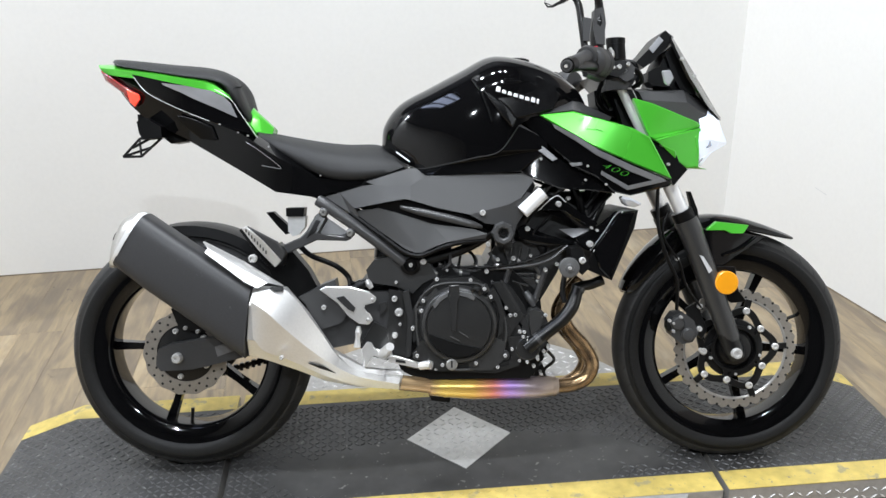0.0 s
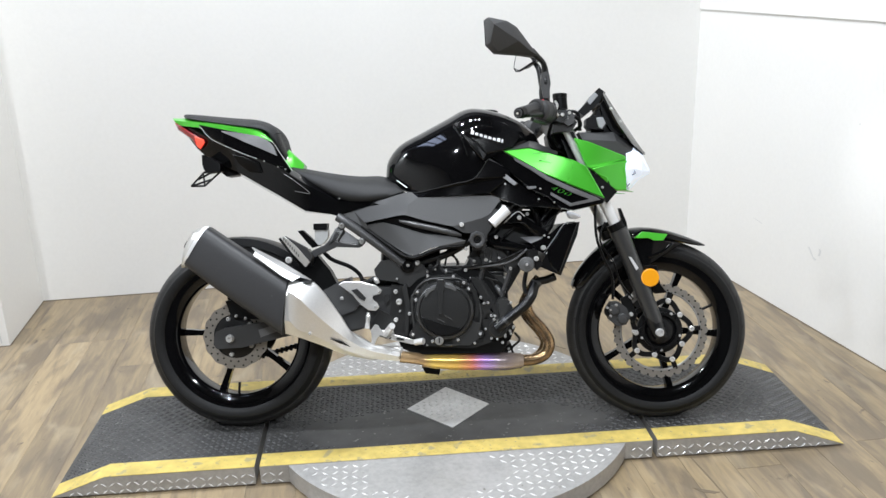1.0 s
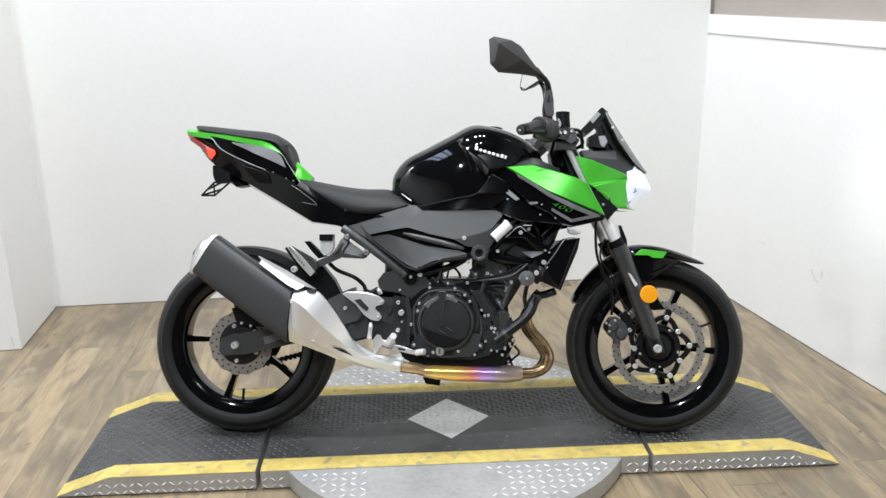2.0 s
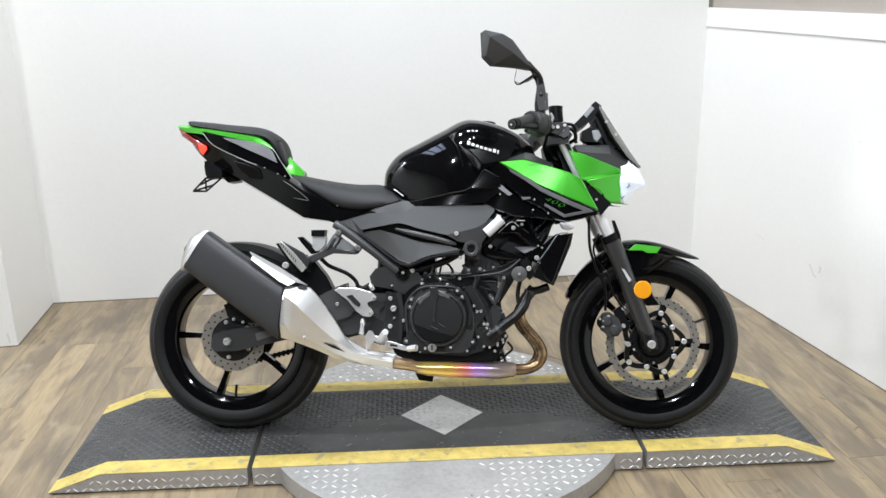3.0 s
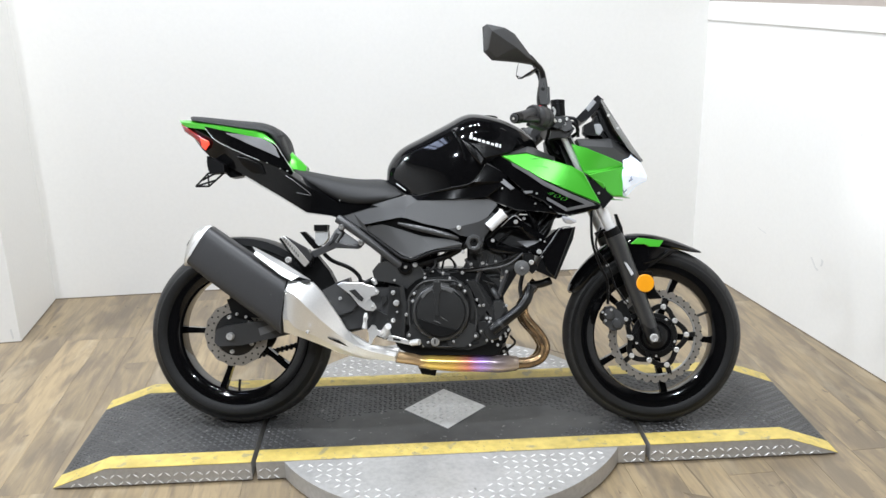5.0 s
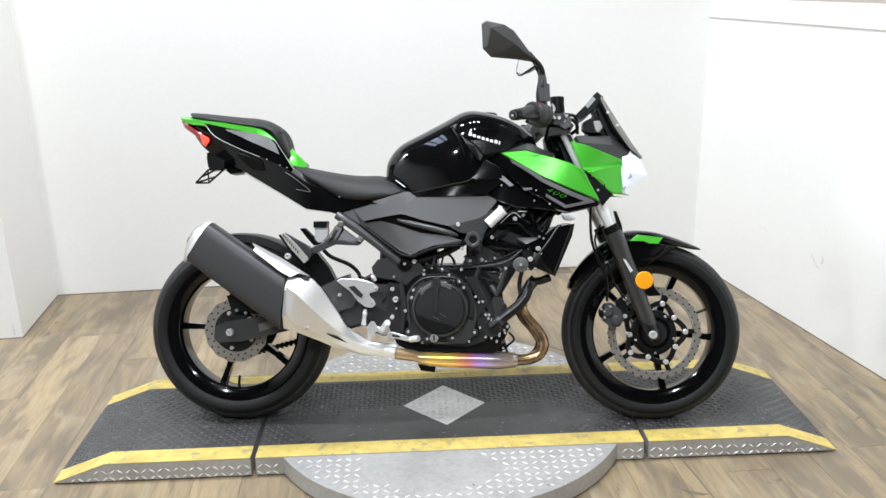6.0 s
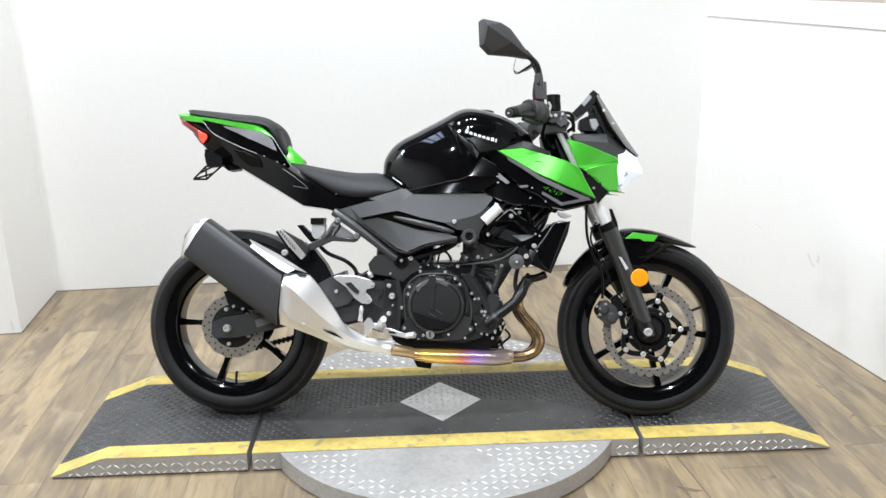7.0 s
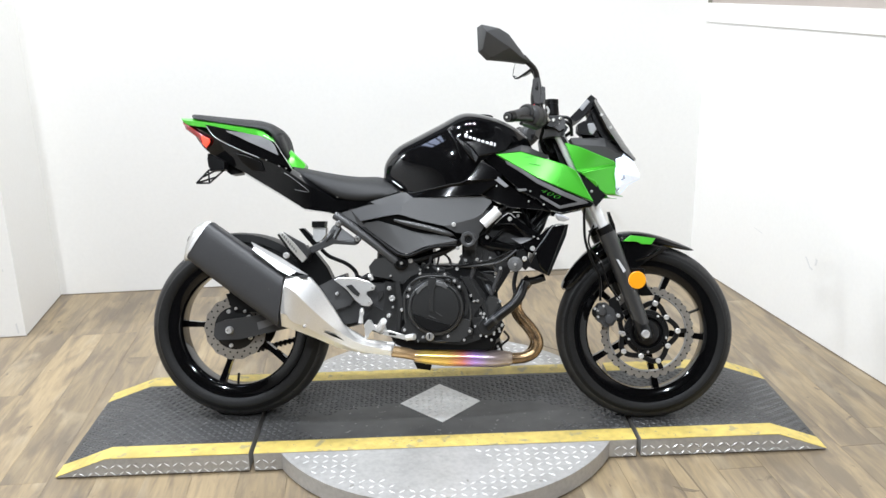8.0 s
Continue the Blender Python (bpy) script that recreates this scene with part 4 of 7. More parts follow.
for p in [(0.636, -0.158, 0.487), (0.716, -0.158, 0.484), (0.751, -0.158, 0.463), (0.762, -0.158, 0.441), (0.800, -0.158, 0.416), (0.810, -0.158, 0.398), (0.832, -0.158, 0.358), (0.785, -0.158, 0.300), (0.716, -0.158, 0.281), (0.647, -0.158, 0.279), (0.584, -0.158, 0.302), (0.576, -0.158, 0.369), (0.601, -0.158, 0.433)]:
    bolt(engine, p, 0.0055, 0.009)
part("oil_filler_cap", lathe([(0.0135, -0.02), (0.0135, 0.008), (0.011, 0.011), (0.004, 0.011)], (0.668, -0.178, 0.286), 20), STEEL, engine, "silver oil filler cap")
part("filler_grip", plate([(0.666, 0.296), (0.670, 0.296), (0.670, 0.280), (0.666, 0.280)], 0.188, 0.1905, 0.0005), DARK_GAP, engine)
part("drain_boss", lathe([(0.012, -0.02), (0.012, 0.004), (0.007, 0.004), (0.006, 0.0)], (0.748, -0.158, 0.279), 20), ENGINE, engine)
part("cover_web", merged(*[plate(o, 0.14, 0.162, 0.003) for o in ([(0.768, 0.477), (0.789, 0.477), (0.825, 0.410), (0.810, 0.401)], [(0.774, 0.383), (0.832, 0.410), (0.843, 0.398), (0.788, 0.320), (0.774, 0.329)], [(0.801, 0.347), (0.842, 0.347), (0.849, 0.293), (0.813, 0.293)])]), ENGINE, engine)
part("cylinder", plate([(0.752, 0.508), (0.789, 0.581), (0.957, 0.562), (0.928, 0.492), (0.886, 0.424), (0.865, 0.398), (0.810, 0.416)], -0.11, 0.11, 0.008), ENGINE, engine, "", 30)
part("cylinder_head", plate([(0.778, 0.563), (0.827, 0.663), (0.904, 0.699), (1.004, 0.634), (0.985, 0.534), (0.912, 0.507), (0.829, 0.526)], -0.11, 0.10, 0.010), ENGINE, engine, "", 30)
for k in range(5):
    a, b = [(0.802, 0.489), (0.900, 0.452)]
    part("cylinder_rib", box(a[0] + 0.005 * k, -0.116, a[1] + 0.018 * k - 0.02, b[0] - 0.006 * k, -0.108, a[1] + 0.018 * k - 0.014, 0.001), ENGINE, engine)
part("pump_fin", plate([(0.855, 0.408), (0.864, 0.412), (0.883, 0.406), (0.887, 0.383), (0.875, 0.356), (0.861, 0.348), (0.856, 0.370)], 0.12, 0.166, 0.004), ENGINE_LIGHT, engine)
part("water_pump", plate([(0.827, 0.314), (0.841, 0.376), (0.856, 0.413), (0.875, 0.415), (0.892, 0.401), (0.905, 0.368), (0.897, 0.324), (0.868, 0.293), (0.841, 0.292)], 0.11, 0.155, 0.006), ENGINE_LIGHT, engine, "", 30)
part("pump_housing", lathe([(0.030, -0.03), (0.030, 0.006), (0.026, 0.010), (0.01, 0.010)], (0.851, -0.155, 0.317), 28), ENGINE, engine)
part("radiator_hose", tube([(0.848, -0.165, 0.317), (0.870, -0.165, 0.336), (0.906, -0.163, 0.364), (0.936, -0.160, 0.388), (0.957, -0.156, 0.415), (0.967, -0.150, 0.440), (0.974, -0.140, 0.458)], (0.0165, 0.0165, 0.0165, 0.0165, 0.0165, 0.0155, 0.0145), 20), SATIN_BLACK, engine, "black rubber radiator hose")
part("hose_fitting", tube([(0.968, -0.130, 0.454), (0.990, -0.125, 0.461), (1.010, -0.120, 0.464), (1.038, -0.115, 0.474)], (0.015, 0.0125, 0.0125, 0.0130), 16), SATIN_BLACK, engine, "radiator hose fitting")
part("hose_clip", tube([(0.973, -0.142, 0.450), (0.976, -0.139, 0.459)], 0.0165, 20), SATIN_GREY, engine)
part("hose_clip", tube([(0.872, -0.1648, 0.3375), (0.880, -0.1646, 0.3437)], 0.0172, 20), SATIN_GREY, engine)
for p in [(0.851, -0.165, 0.337), (0.896, -0.165, 0.362), (0.899, -0.165, 0.319), (0.892, -0.165, 0.301), (0.874, -0.165, 0.292), (0.849, -0.165, 0.285), (0.884, -0.150, 0.392)]:
    bolt(engine, p, 0.0045, 0.008)
horn = part("horn", lathe([(0.022, -0.02), (0.0235, -0.004), (0.0235, 0.002), (0.021, 0.005), (0.010, 0.0065), (0.009, 0.009), (0.003, 0.0095)], (0.940, -0.235, 0.519), 32), ALLOY_GREY, bike, "round grey horn")
bolt(horn, (0.969, -0.240, 0.536), 0.009, 0.006)
bolt(horn, (0.940, -0.244, 0.519), 0.005, 0.004)
part("horn_bracket", plate([(0.947, 0.562), (0.970, 0.565), (0.991, 0.517), (0.973, 0.499), (0.946, 0.526)], 0.14, 0.215, 0.003), SATIN_BLACK, horn)
for p in [(0.758, -0.160, 0.569), (0.755, -0.140, 0.502), (0.954, -0.120, 0.674)]:
    bolt(engine, p, 0.0068, 0.008)
for line in ([(0.706, -0.100, 0.554), (0.720, -0.110, 0.545), (0.730, -0.100, 0.522), (0.723, -0.100, 0.508)], [(0.693, -0.140, 0.513), (0.775, -0.150, 0.514), (0.838, -0.150, 0.523), (0.892, -0.150, 0.541), (0.937, -0.150, 0.562)], [(0.651, -0.130, 0.491), (0.656, -0.120, 0.527), (0.654, -0.110, 0.563)], [(0.688, -0.110, 0.508), (0.697, -0.100, 0.554), (0.704, -0.090, 0.581)]):
    part("cable", tube(line, 0.0032, 8), BLACK_PLASTIC, bike)
part("engine_strut", tube([(0.534, -0.100, 0.505), (0.618, -0.100, 0.501), (0.691, -0.100, 0.500)], 0.011, 10), SATIN_BLACK, engine)
part("airbox", plate([(0.558, 0.541), (0.673, 0.566), (0.672, 0.488), (0.557, 0.466)], -0.08, 0.06, 0.006), BLACK_PLASTIC, bike)
part("throttle_body", plate([(0.770, 0.599), (0.815, 0.599), (0.814, 0.487), (0.770, 0.491)], -0.08, 0.08, 0.006), SATIN_BLACK, bike)
part("sump", plate([(0.596, 0.244), (0.865, 0.244), (0.894, 0.262), (0.902, 0.244), (0.865, 0.221), (0.624, 0.218)], -0.09, 0.09, 0.008), SATIN_BLACK, engine)
part("sump_bracket", tube([(0.879, -0.100, 0.268), (0.868, -0.090, 0.234), (0.861, -0.085, 0.207)], 0.004, 8), SATIN_BLACK, engine)
part("sump_bracket", tube([(0.907, -0.100, 0.296), (0.923, -0.090, 0.271), (0.898, -0.085, 0.244), (0.911, -0.080, 0.214)], 0.004, 8), SATIN_BLACK, engine)

for line in ([(0.896, -0.135, 0.500), (0.884, -0.135, 0.465), (0.869, -0.135, 0.424)], [(0.818, -0.130, 0.528), (0.807, -0.130, 0.493), (0.800, -0.130, 0.469)]):
    part("cylinder_stud", tube(line, 0.0075, 10), SATIN_GREY, engine)
for p, r in zip([(0.820, -0.138, 0.532), (0.896, -0.142, 0.504), (0.833, -0.130, 0.526), (0.876, -0.130, 0.430), (0.868, -0.130, 0.416)], (0.007, 0.0065, 0.005, 0.005, 0.005)):
    bolt(engine, p, r)
part("head_cover", plate([(0.797, 0.558), (0.832, 0.573), (0.893, 0.562), (0.927, 0.556), (0.936, 0.535), (0.913, 0.504), (0.879, 0.499), (0.811, 0.516)], 0.08, 0.125, 0.006), ENGINE_LIGHT, engine, "", 30)
part("cylinder_face", plate([(0.794, 0.492), (0.872, 0.481), (0.879, 0.446), (0.858, 0.419), (0.817, 0.433), (0.796, 0.454)], 0.09, 0.128, 0.006), ENGINE_LIGHT, engine, "", 30)
part("cover_cutout", plate([(0.787, 0.399), (0.793, 0.402), (0.811, 0.364), (0.801, 0.360)], 0.150, 0.1625, 0.001), DARK_GAP, engine)
part("cover_cutout", plate([(0.575, 0.409), (0.586, 0.429), (0.594, 0.402), (0.587, 0.347), (0.576, 0.334)], 0.120, 0.1585, 0.001), DARK_GAP, engine)
part("cover_hook", tube([(0.717, -0.180, 0.457), (0.723, -0.182, 0.468), (0.737, -0.182, 0.465), (0.737, -0.180, 0.452)], 0.005, 8), SATIN_BLACK, engine)
for line in ([(0.686, -0.192, 0.456), (0.702, -0.192, 0.449)], [(0.687, -0.192, 0.366), (0.708, -0.192, 0.352)], [(0.665, -0.191, 0.355), (0.687, -0.191, 0.344)]):
    part("casting_mark", tube(line, 0.0010, 6), ALLOY_GREY, engine)
part("cover_step", plate([(0.733, 0.306), (0.766, 0.314), (0.768, 0.306), (0.736, 0.298)], 0.15, 0.165, 0.002), ENGINE_LIGHT, engine)
part("starter_cover", plate([(0.640, 0.519), (0.690, 0.507), (0.690, 0.477), (0.646, 0.470), (0.630, 0.484)], 0.06, 0.12, 0.004), ENGINE, engine)
for line in ([(0.646, -0.120, 0.502), (0.658, -0.140, 0.513), (0.667, -0.140, 0.526), (0.670, -0.120, 0.553)], [(0.698, -0.130, 0.508), (0.721, -0.135, 0.503), (0.742, -0.130, 0.507)], [(0.691, -0.080, 0.552), (0.716, -0.100, 0.546), (0.732, -0.100, 0.526), (0.729, -0.100, 0.508)], [(0.758, -0.140, 0.508), (0.808, -0.150, 0.511), (0.867, -0.155, 0.518), (0.909, -0.155, 0.532), (0.948, -0.155, 0.563)]):
    part("cable", tube(line, 0.0036, 8), SATIN_GREY, engine)
for line, r in (([(0.967, -0.080, 0.704), (0.990, -0.090, 0.662), (1.000, -0.090, 0.628)], 0.009), ([(0.995, -0.120, 0.650), (1.024, -0.110, 0.683), (1.035, -0.100, 0.703)], 0.006), ([(1.000, -0.130, 0.623), (1.032, -0.120, 0.660), (1.058, -0.110, 0.683)], 0.006), ([(0.864, -0.140, 0.588), (0.884, -0.140, 0.612), (0.911, -0.140, 0.633)], 0.003), ([(0.938, -0.090, 0.636), (0.931, -0.090, 0.608), (0.924, -0.090, 0.581)], 0.008), ([(0.953, -0.115, 0.510), (0.944, -0.118, 0.476), (0.940, -0.122, 0.448), (0.944, -0.130, 0.420)], 0.007)):
    part("hose", tube(line, r, 10), SATIN_BLACK, engine)
part("lower_bracket", plate([(0.865, 0.312), (0.900, 0.332), (0.910, 0.315), (0.893, 0.276), (0.876, 0.265), (0.868, 0.282)], 0.07, 0.11, 0.004), SATIN_BLACK, engine)
for p in [(0.892, -0.115, 0.326), (0.876, -0.115, 0.308), (0.862, -0.115, 0.278), (0.887, -0.100, 0.245), (0.840, -0.160, 0.346)]:
    bolt(engine, p, 0.005)

for o, lo, hi, m in (([(0.583, 0.320), (0.601, 0.347), (0.612, 0.330), (0.657, 0.291), (0.670, 0.269), (0.643, 0.269), (0.596, 0.281)], 0.13, 0.172, ENGINE),
                     ([(0.706, 0.290), (0.738, 0.309), (0.774, 0.344), (0.796, 0.336), (0.790, 0.289), (0.762, 0.267), (0.711, 0.268)], 0.13, 0.170, ENGINE_LIGHT),
                     ([(0.594, 0.409), (0.608, 0.442), (0.633, 0.467), (0.641, 0.456), (0.619, 0.429), (0.607, 0.395), (0.606, 0.347), (0.596, 0.352)], 0.13, 0.170, ENGINE_LIGHT),
                     ([(0.756, 0.454), (0.772, 0.464), (0.786, 0.440), (0.796, 0.404), (0.790, 0.358), (0.779, 0.350), (0.785, 0.399), (0.775, 0.432)], 0.13, 0.172, ENGINE),
                     ([(0.789, 0.480), (0.814, 0.464), (0.845, 0.419), (0.866, 0.357), (0.852, 0.349), (0.827, 0.398), (0.794, 0.440)], 0.10, 0.150, ENGINE),
                     ([(0.801, 0.347), (0.827, 0.378), (0.842, 0.357), (0.831, 0.327), (0.811, 0.294), (0.798, 0.289)], 0.10, 0.158, ENGINE_LIGHT)):
    part("case_web", plate(o, lo, hi, 0.003), m, engine, "", 30)
for o in ([(0.786, 0.481), (0.794, 0.480), (0.823, 0.432), (0.850, 0.384), (0.860, 0.343), (0.852, 0.338), (0.836, 0.378), (0.807, 0.426)], [(0.554, 0.457), (0.568, 0.463), (0.578, 0.402), (0.570, 0.303), (0.557, 0.298), (0.564, 0.389)], [(0.711, 0.276), (0.779, 0.281), (0.806, 0.289), (0.806, 0.278), (0.752, 0.265)]):
    part("case_gap", plate(o, 0.145, 0.1605, 0.001), DARK_GAP, engine)
for p in [(0.603, -0.172, 0.438), (0.748, -0.174, 0.464), (0.763, -0.174, 0.445), (0.810, -0.152, 0.415), (0.822, -0.158, 0.399), (0.843, -0.160, 0.357), (0.796, -0.172, 0.303), (0.726, -0.172, 0.286), (0.646, -0.172, 0.283), (0.576, -0.160, 0.371), (0.586, -0.172, 0.306), (0.598, -0.170, 0.414), (0.874, -0.156, 0.297), (0.890, -0.150, 0.308), (0.901, -0.150, 0.321), (0.866, -0.150, 0.272), (0.894, -0.160, 0.397)]:
    bolt(engine, p, 0.0055, 0.008)

# raised bosses, ribs and small fittings on the castings
for p in [(0.603, -0.168, 0.437), (0.748, -0.168, 0.463), (0.764, -0.168, 0.444), (0.796, -0.168, 0.302), (0.726, -0.168, 0.285), (0.646, -0.168, 0.282), (0.586, -0.168, 0.305), (0.598, -0.166, 0.414), (0.810, -0.150, 0.415), (0.822, -0.155, 0.399), (0.843, -0.156, 0.356)]:
    part("bolt_boss", lathe([(0.0115, -0.03), (0.0110, 0.001), (0.0095, 0.003), (0.004, 0.003)], p, 16), ENGINE_LIGHT, engine)
part("case_rim", tube([(0.585, -0.166, 0.423), (0.606, -0.168, 0.455), (0.640, -0.168, 0.476), (0.693, -0.168, 0.479), (0.740, -0.168, 0.473), (0.774, -0.168, 0.441), (0.794, -0.166, 0.397), (0.798, -0.166, 0.343), (0.779, -0.166, 0.291), (0.731, -0.166, 0.271), (0.657, -0.166, 0.272), (0.603, -0.166, 0.292), (0.588, -0.166, 0.348), (0.585, -0.166, 0.423)], 0.0032, 8), ENGINE_LIGHT, engine)
for a, b in zip([(0.819, -0.128, 0.558), (0.839, -0.128, 0.558), (0.859, -0.128, 0.556), (0.818, -0.130, 0.476), (0.834, -0.130, 0.470)], [(0.813, -0.126, 0.514), (0.832, -0.126, 0.511), (0.851, -0.126, 0.508), (0.856, -0.130, 0.464), (0.850, -0.130, 0.437)]):
    part("casting_rib", tube([a, b], 0.0028, 8), ENGINE, engine)
for line, r in (([(0.617, -0.120, 0.519), (0.630, -0.130, 0.501), (0.635, -0.130, 0.479)], 0.006), ([(0.636, -0.100, 0.544), (0.644, -0.110, 0.520), (0.633, -0.120, 0.499)], 0.004), ([(0.667, -0.120, 0.518), (0.690, -0.130, 0.500), (0.715, -0.130, 0.497)], 0.006), ([(0.754, -0.110, 0.516), (0.764, -0.120, 0.489), (0.771, -0.130, 0.470)], 0.005), ([(0.768, -0.100, 0.545), (0.784, -0.110, 0.515), (0.789, -0.120, 0.486)], 0.008), ([(0.872, -0.130, 0.516), (0.884, -0.130, 0.491), (0.880, -0.120, 0.457)], 0.006)):
    part("hose", tube(line, r, 10), SATIN_GREY, engine)
    part("hose_clip", tube([line[1], tuple(Vector(line[1]).lerp(Vector(line[2]), 0.25))], r * 1.35, 12), STEEL, engine)
for p, r in zip([(0.660, -0.135, 0.506), (0.682, -0.120, 0.518), (0.731, -0.140, 0.514), (0.783, -0.130, 0.529), (0.805, -0.140, 0.508), (0.862, -0.130, 0.537), (0.878, -0.130, 0.475), (0.925, -0.135, 0.516), (0.880, -0.130, 0.440), (0.813, -0.165, 0.317), (0.831, -0.155, 0.287), (0.778, -0.165, 0.274), (0.630, -0.165, 0.272), (0.609, -0.160, 0.275)], (0.004, 0.005, 0.004, 0.006, 0.0045, 0.005, 0.0045, 0.006, 0.0045, 0.0045, 0.005, 0.005, 0.0045, 0.004)):
    bolt(engine, p, r, 0.007)
part("plug_cap", tube([(0.874, -0.110, 0.576), (0.890, -0.125, 0.557), (0.894, -0.130, 0.541)], (0.010, 0.012, 0.008), 12), BLACK_PLASTIC, engine)
part("sensor", tube([(0.850, -0.130, 0.448), (0.860, -0.140, 0.433), (0.868, -0.145, 0.416)], (0.008, 0.010, 0.006), 12), SATIN_GREY, engine)

# frame
# near tube greyed to imitate its highlight; the far tube stays satin black
frame_part = part("frame", tube([(0.354, -0.125, 0.679), (0.378, -0.130, 0.663), (0.459, -0.135, 0.605), (0.559, -0.135, 0.527)], 0.0145, 14), SATIN_GREY, bike, "satin black steel trellis frame")
part("frame", tube(mirrored([(0.326, -0.120, 0.692), (0.392, -0.130, 0.653), (0.484, -0.135, 0.587), (0.578, -0.135, 0.519)]), 0.0135, 14), SATIN_BLACK, bike)
for line in ([(0.577, -0.120, 0.518), (0.720, -0.120, 0.563), (0.866, -0.125, 0.666), (0.959, -0.100, 0.763)], [(0.830, -0.130, 0.603), (0.862, -0.140, 0.577), (0.974, -0.140, 0.565)], [(0.833, -0.130, 0.608), (0.902, -0.135, 0.674), (1.001, -0.140, 0.598)], [(0.903, -0.120, 0.675), (0.977, -0.100, 0.726), (1.071, -0.060, 0.764)], [(1.002, -0.120, 0.598), (1.040, -0.100, 0.671), (1.062, -0.060, 0.764)]):
    part("frame_tube", tube(line, 0.0115, 12), SATIN_BLACK, frame_part)
part("tube_label", tube([(0.840, -0.172, 0.645), (0.889, -0.168, 0.690)], 0.0165, 16), LABEL_WHITE, frame_part, "white label round the frame tube")
hanger = part("engine_hanger", skin([(0.876, -0.155, 0.647), (0.919, -0.155, 0.681), (0.944, -0.155, 0.666), (0.969, -0.158, 0.648), (1.018, -0.165, 0.615), (1.008, -0.165, 0.601), (0.958, -0.158, 0.631), (0.939, -0.155, 0.646)], 0.018, 0.003), BLACK_PAINT, frame_part, "gloss black bracket")
part("hanger_arm", skin([(0.828, -0.150, 0.603), (0.844, -0.150, 0.614), (0.862, -0.150, 0.609), (0.868, -0.152, 0.590), (0.929, -0.155, 0.580), (0.966, -0.158, 0.571), (0.966, -0.158, 0.564), (0.916, -0.156, 0.566), (0.860, -0.152, 0.573), (0.833, -0.150, 0.581)], 0.018, 0.004), BLACK_PAINT, frame_part, "gloss black lower bracket arm")
part("hanger_facet", skin([(0.929, -0.140, 0.601), (1.002, -0.150, 0.604), (0.995, -0.160, 0.596), (0.960, -0.166, 0.581)], 0.006, 0.001), GREY_DECAL, frame_part, "grey facet below the bracket")
part("radiator_bracket", skin([(0.963, -0.160, 0.580), (0.994, -0.165, 0.596), (1.024, -0.165, 0.612), (1.061, -0.165, 0.643), (1.074, -0.165, 0.642), (1.036, -0.168, 0.596), (1.005, -0.168, 0.547), (0.981, -0.165, 0.558)], 0.014, 0.003), BLACK_PAINT, frame_part, "gloss black radiator bracket")
# silver lines that paint the bright glint along the gloss bracket edges
part("bracket_edge_glint", tube([(1.006, -0.170, 0.548), (1.040, -0.170, 0.596), (1.076, -0.168, 0.642)], 0.0013, 6), SILVER_DECAL, frame_part)
part("bracket_edge_glint", tube([(0.878, -0.158, 0.647), (0.920, -0.158, 0.681), (0.944, -0.158, 0.666)], 0.0012, 6), SILVER_DECAL, frame_part)
for p, r in zip([(0.926, -0.158, 0.662), (0.853, -0.152, 0.604), (0.998, -0.170, 0.567), (1.002, -0.170, 0.605), (1.015, -0.170, 0.599)], (0.0085, 0.0075, 0.0095, 0.004, 0.004)):
    bolt(frame_part, p, r)
boss = part("pivot_boss", lathe([(0.027, -0.03), (0.027, 0.002), (0.024, 0.006), (0.017, 0.006), (0.013, 0.003), (0.012, -0.014), (0.002, -0.014)], (0.793, -0.190, 0.597), 8), GREY_PLASTIC, bike, "open boss at the foot of the side cover")
part("boss_socket", lathe([(0.0115, -0.013), (0.0115, -0.004), (0.007, -0.004), (0.006, -0.010), (0.001, -0.010)], (0.793, -0.190, 0.597), 16), SATIN_BLACK, boss)
part("pivot_plate", plate([(0.466, 0.510), (0.486, 0.535), (0.547, 0.544), (0.620, 0.522), (0.636, 0.491), (0.603, 0.476), (0.577, 0.451), (0.537, 0.469), (0.486, 0.477), (0.471, 0.488)], 0.09, 0.138, 0.006), ENGINE_LIGHT, bike, "cast pivot plate", 30)
part("pivot_plate_lower", plate([(0.519, 0.462), (0.559, 0.455), (0.568, 0.382), (0.558, 0.287), (0.521, 0.290), (0.507, 0.342), (0.518, 0.400)], 0.09, 0.136, 0.005), ENGINE, bike, "", 30)
part("peg_holder", plate([(0.444, 0.323), (0.482, 0.382), (0.511, 0.367), (0.518, 0.334), (0.518, 0.287), (0.477, 0.298)], 0.10, 0.137, 0.005), ENGINE, bike, "", 30)
part("pivot_core", plate([(0.447, 0.475), (0.606, 0.489), (0.605, 0.284), (0.492, 0.284), (0.436, 0.349)], -0.08, 0.085, 0.006), BLACK_PLASTIC, bike)
part("pivot_cap", lathe([(0.024, -0.02), (0.024, 0.004), (0.016, 0.008), (0.012, 0.002), (0.003, 0.002)], (0.573, -0.140, 0.521), 28), BLACK_PLASTIC, bike)
bolt(bike, (0.574, -0.143, 0.521), 0.006, 0.008)
for p, r in zip([(0.604, -0.140, 0.528), (0.533, -0.140, 0.439), (0.543, -0.140, 0.406), (0.532, -0.140, 0.350), (0.538, -0.140, 0.479), (0.545, -0.140, 0.377)], (0.0095, 0.0085, 0.012, 0.0085, 0.0045, 0.0045)):
    bolt(bike, p, r, 0.009)

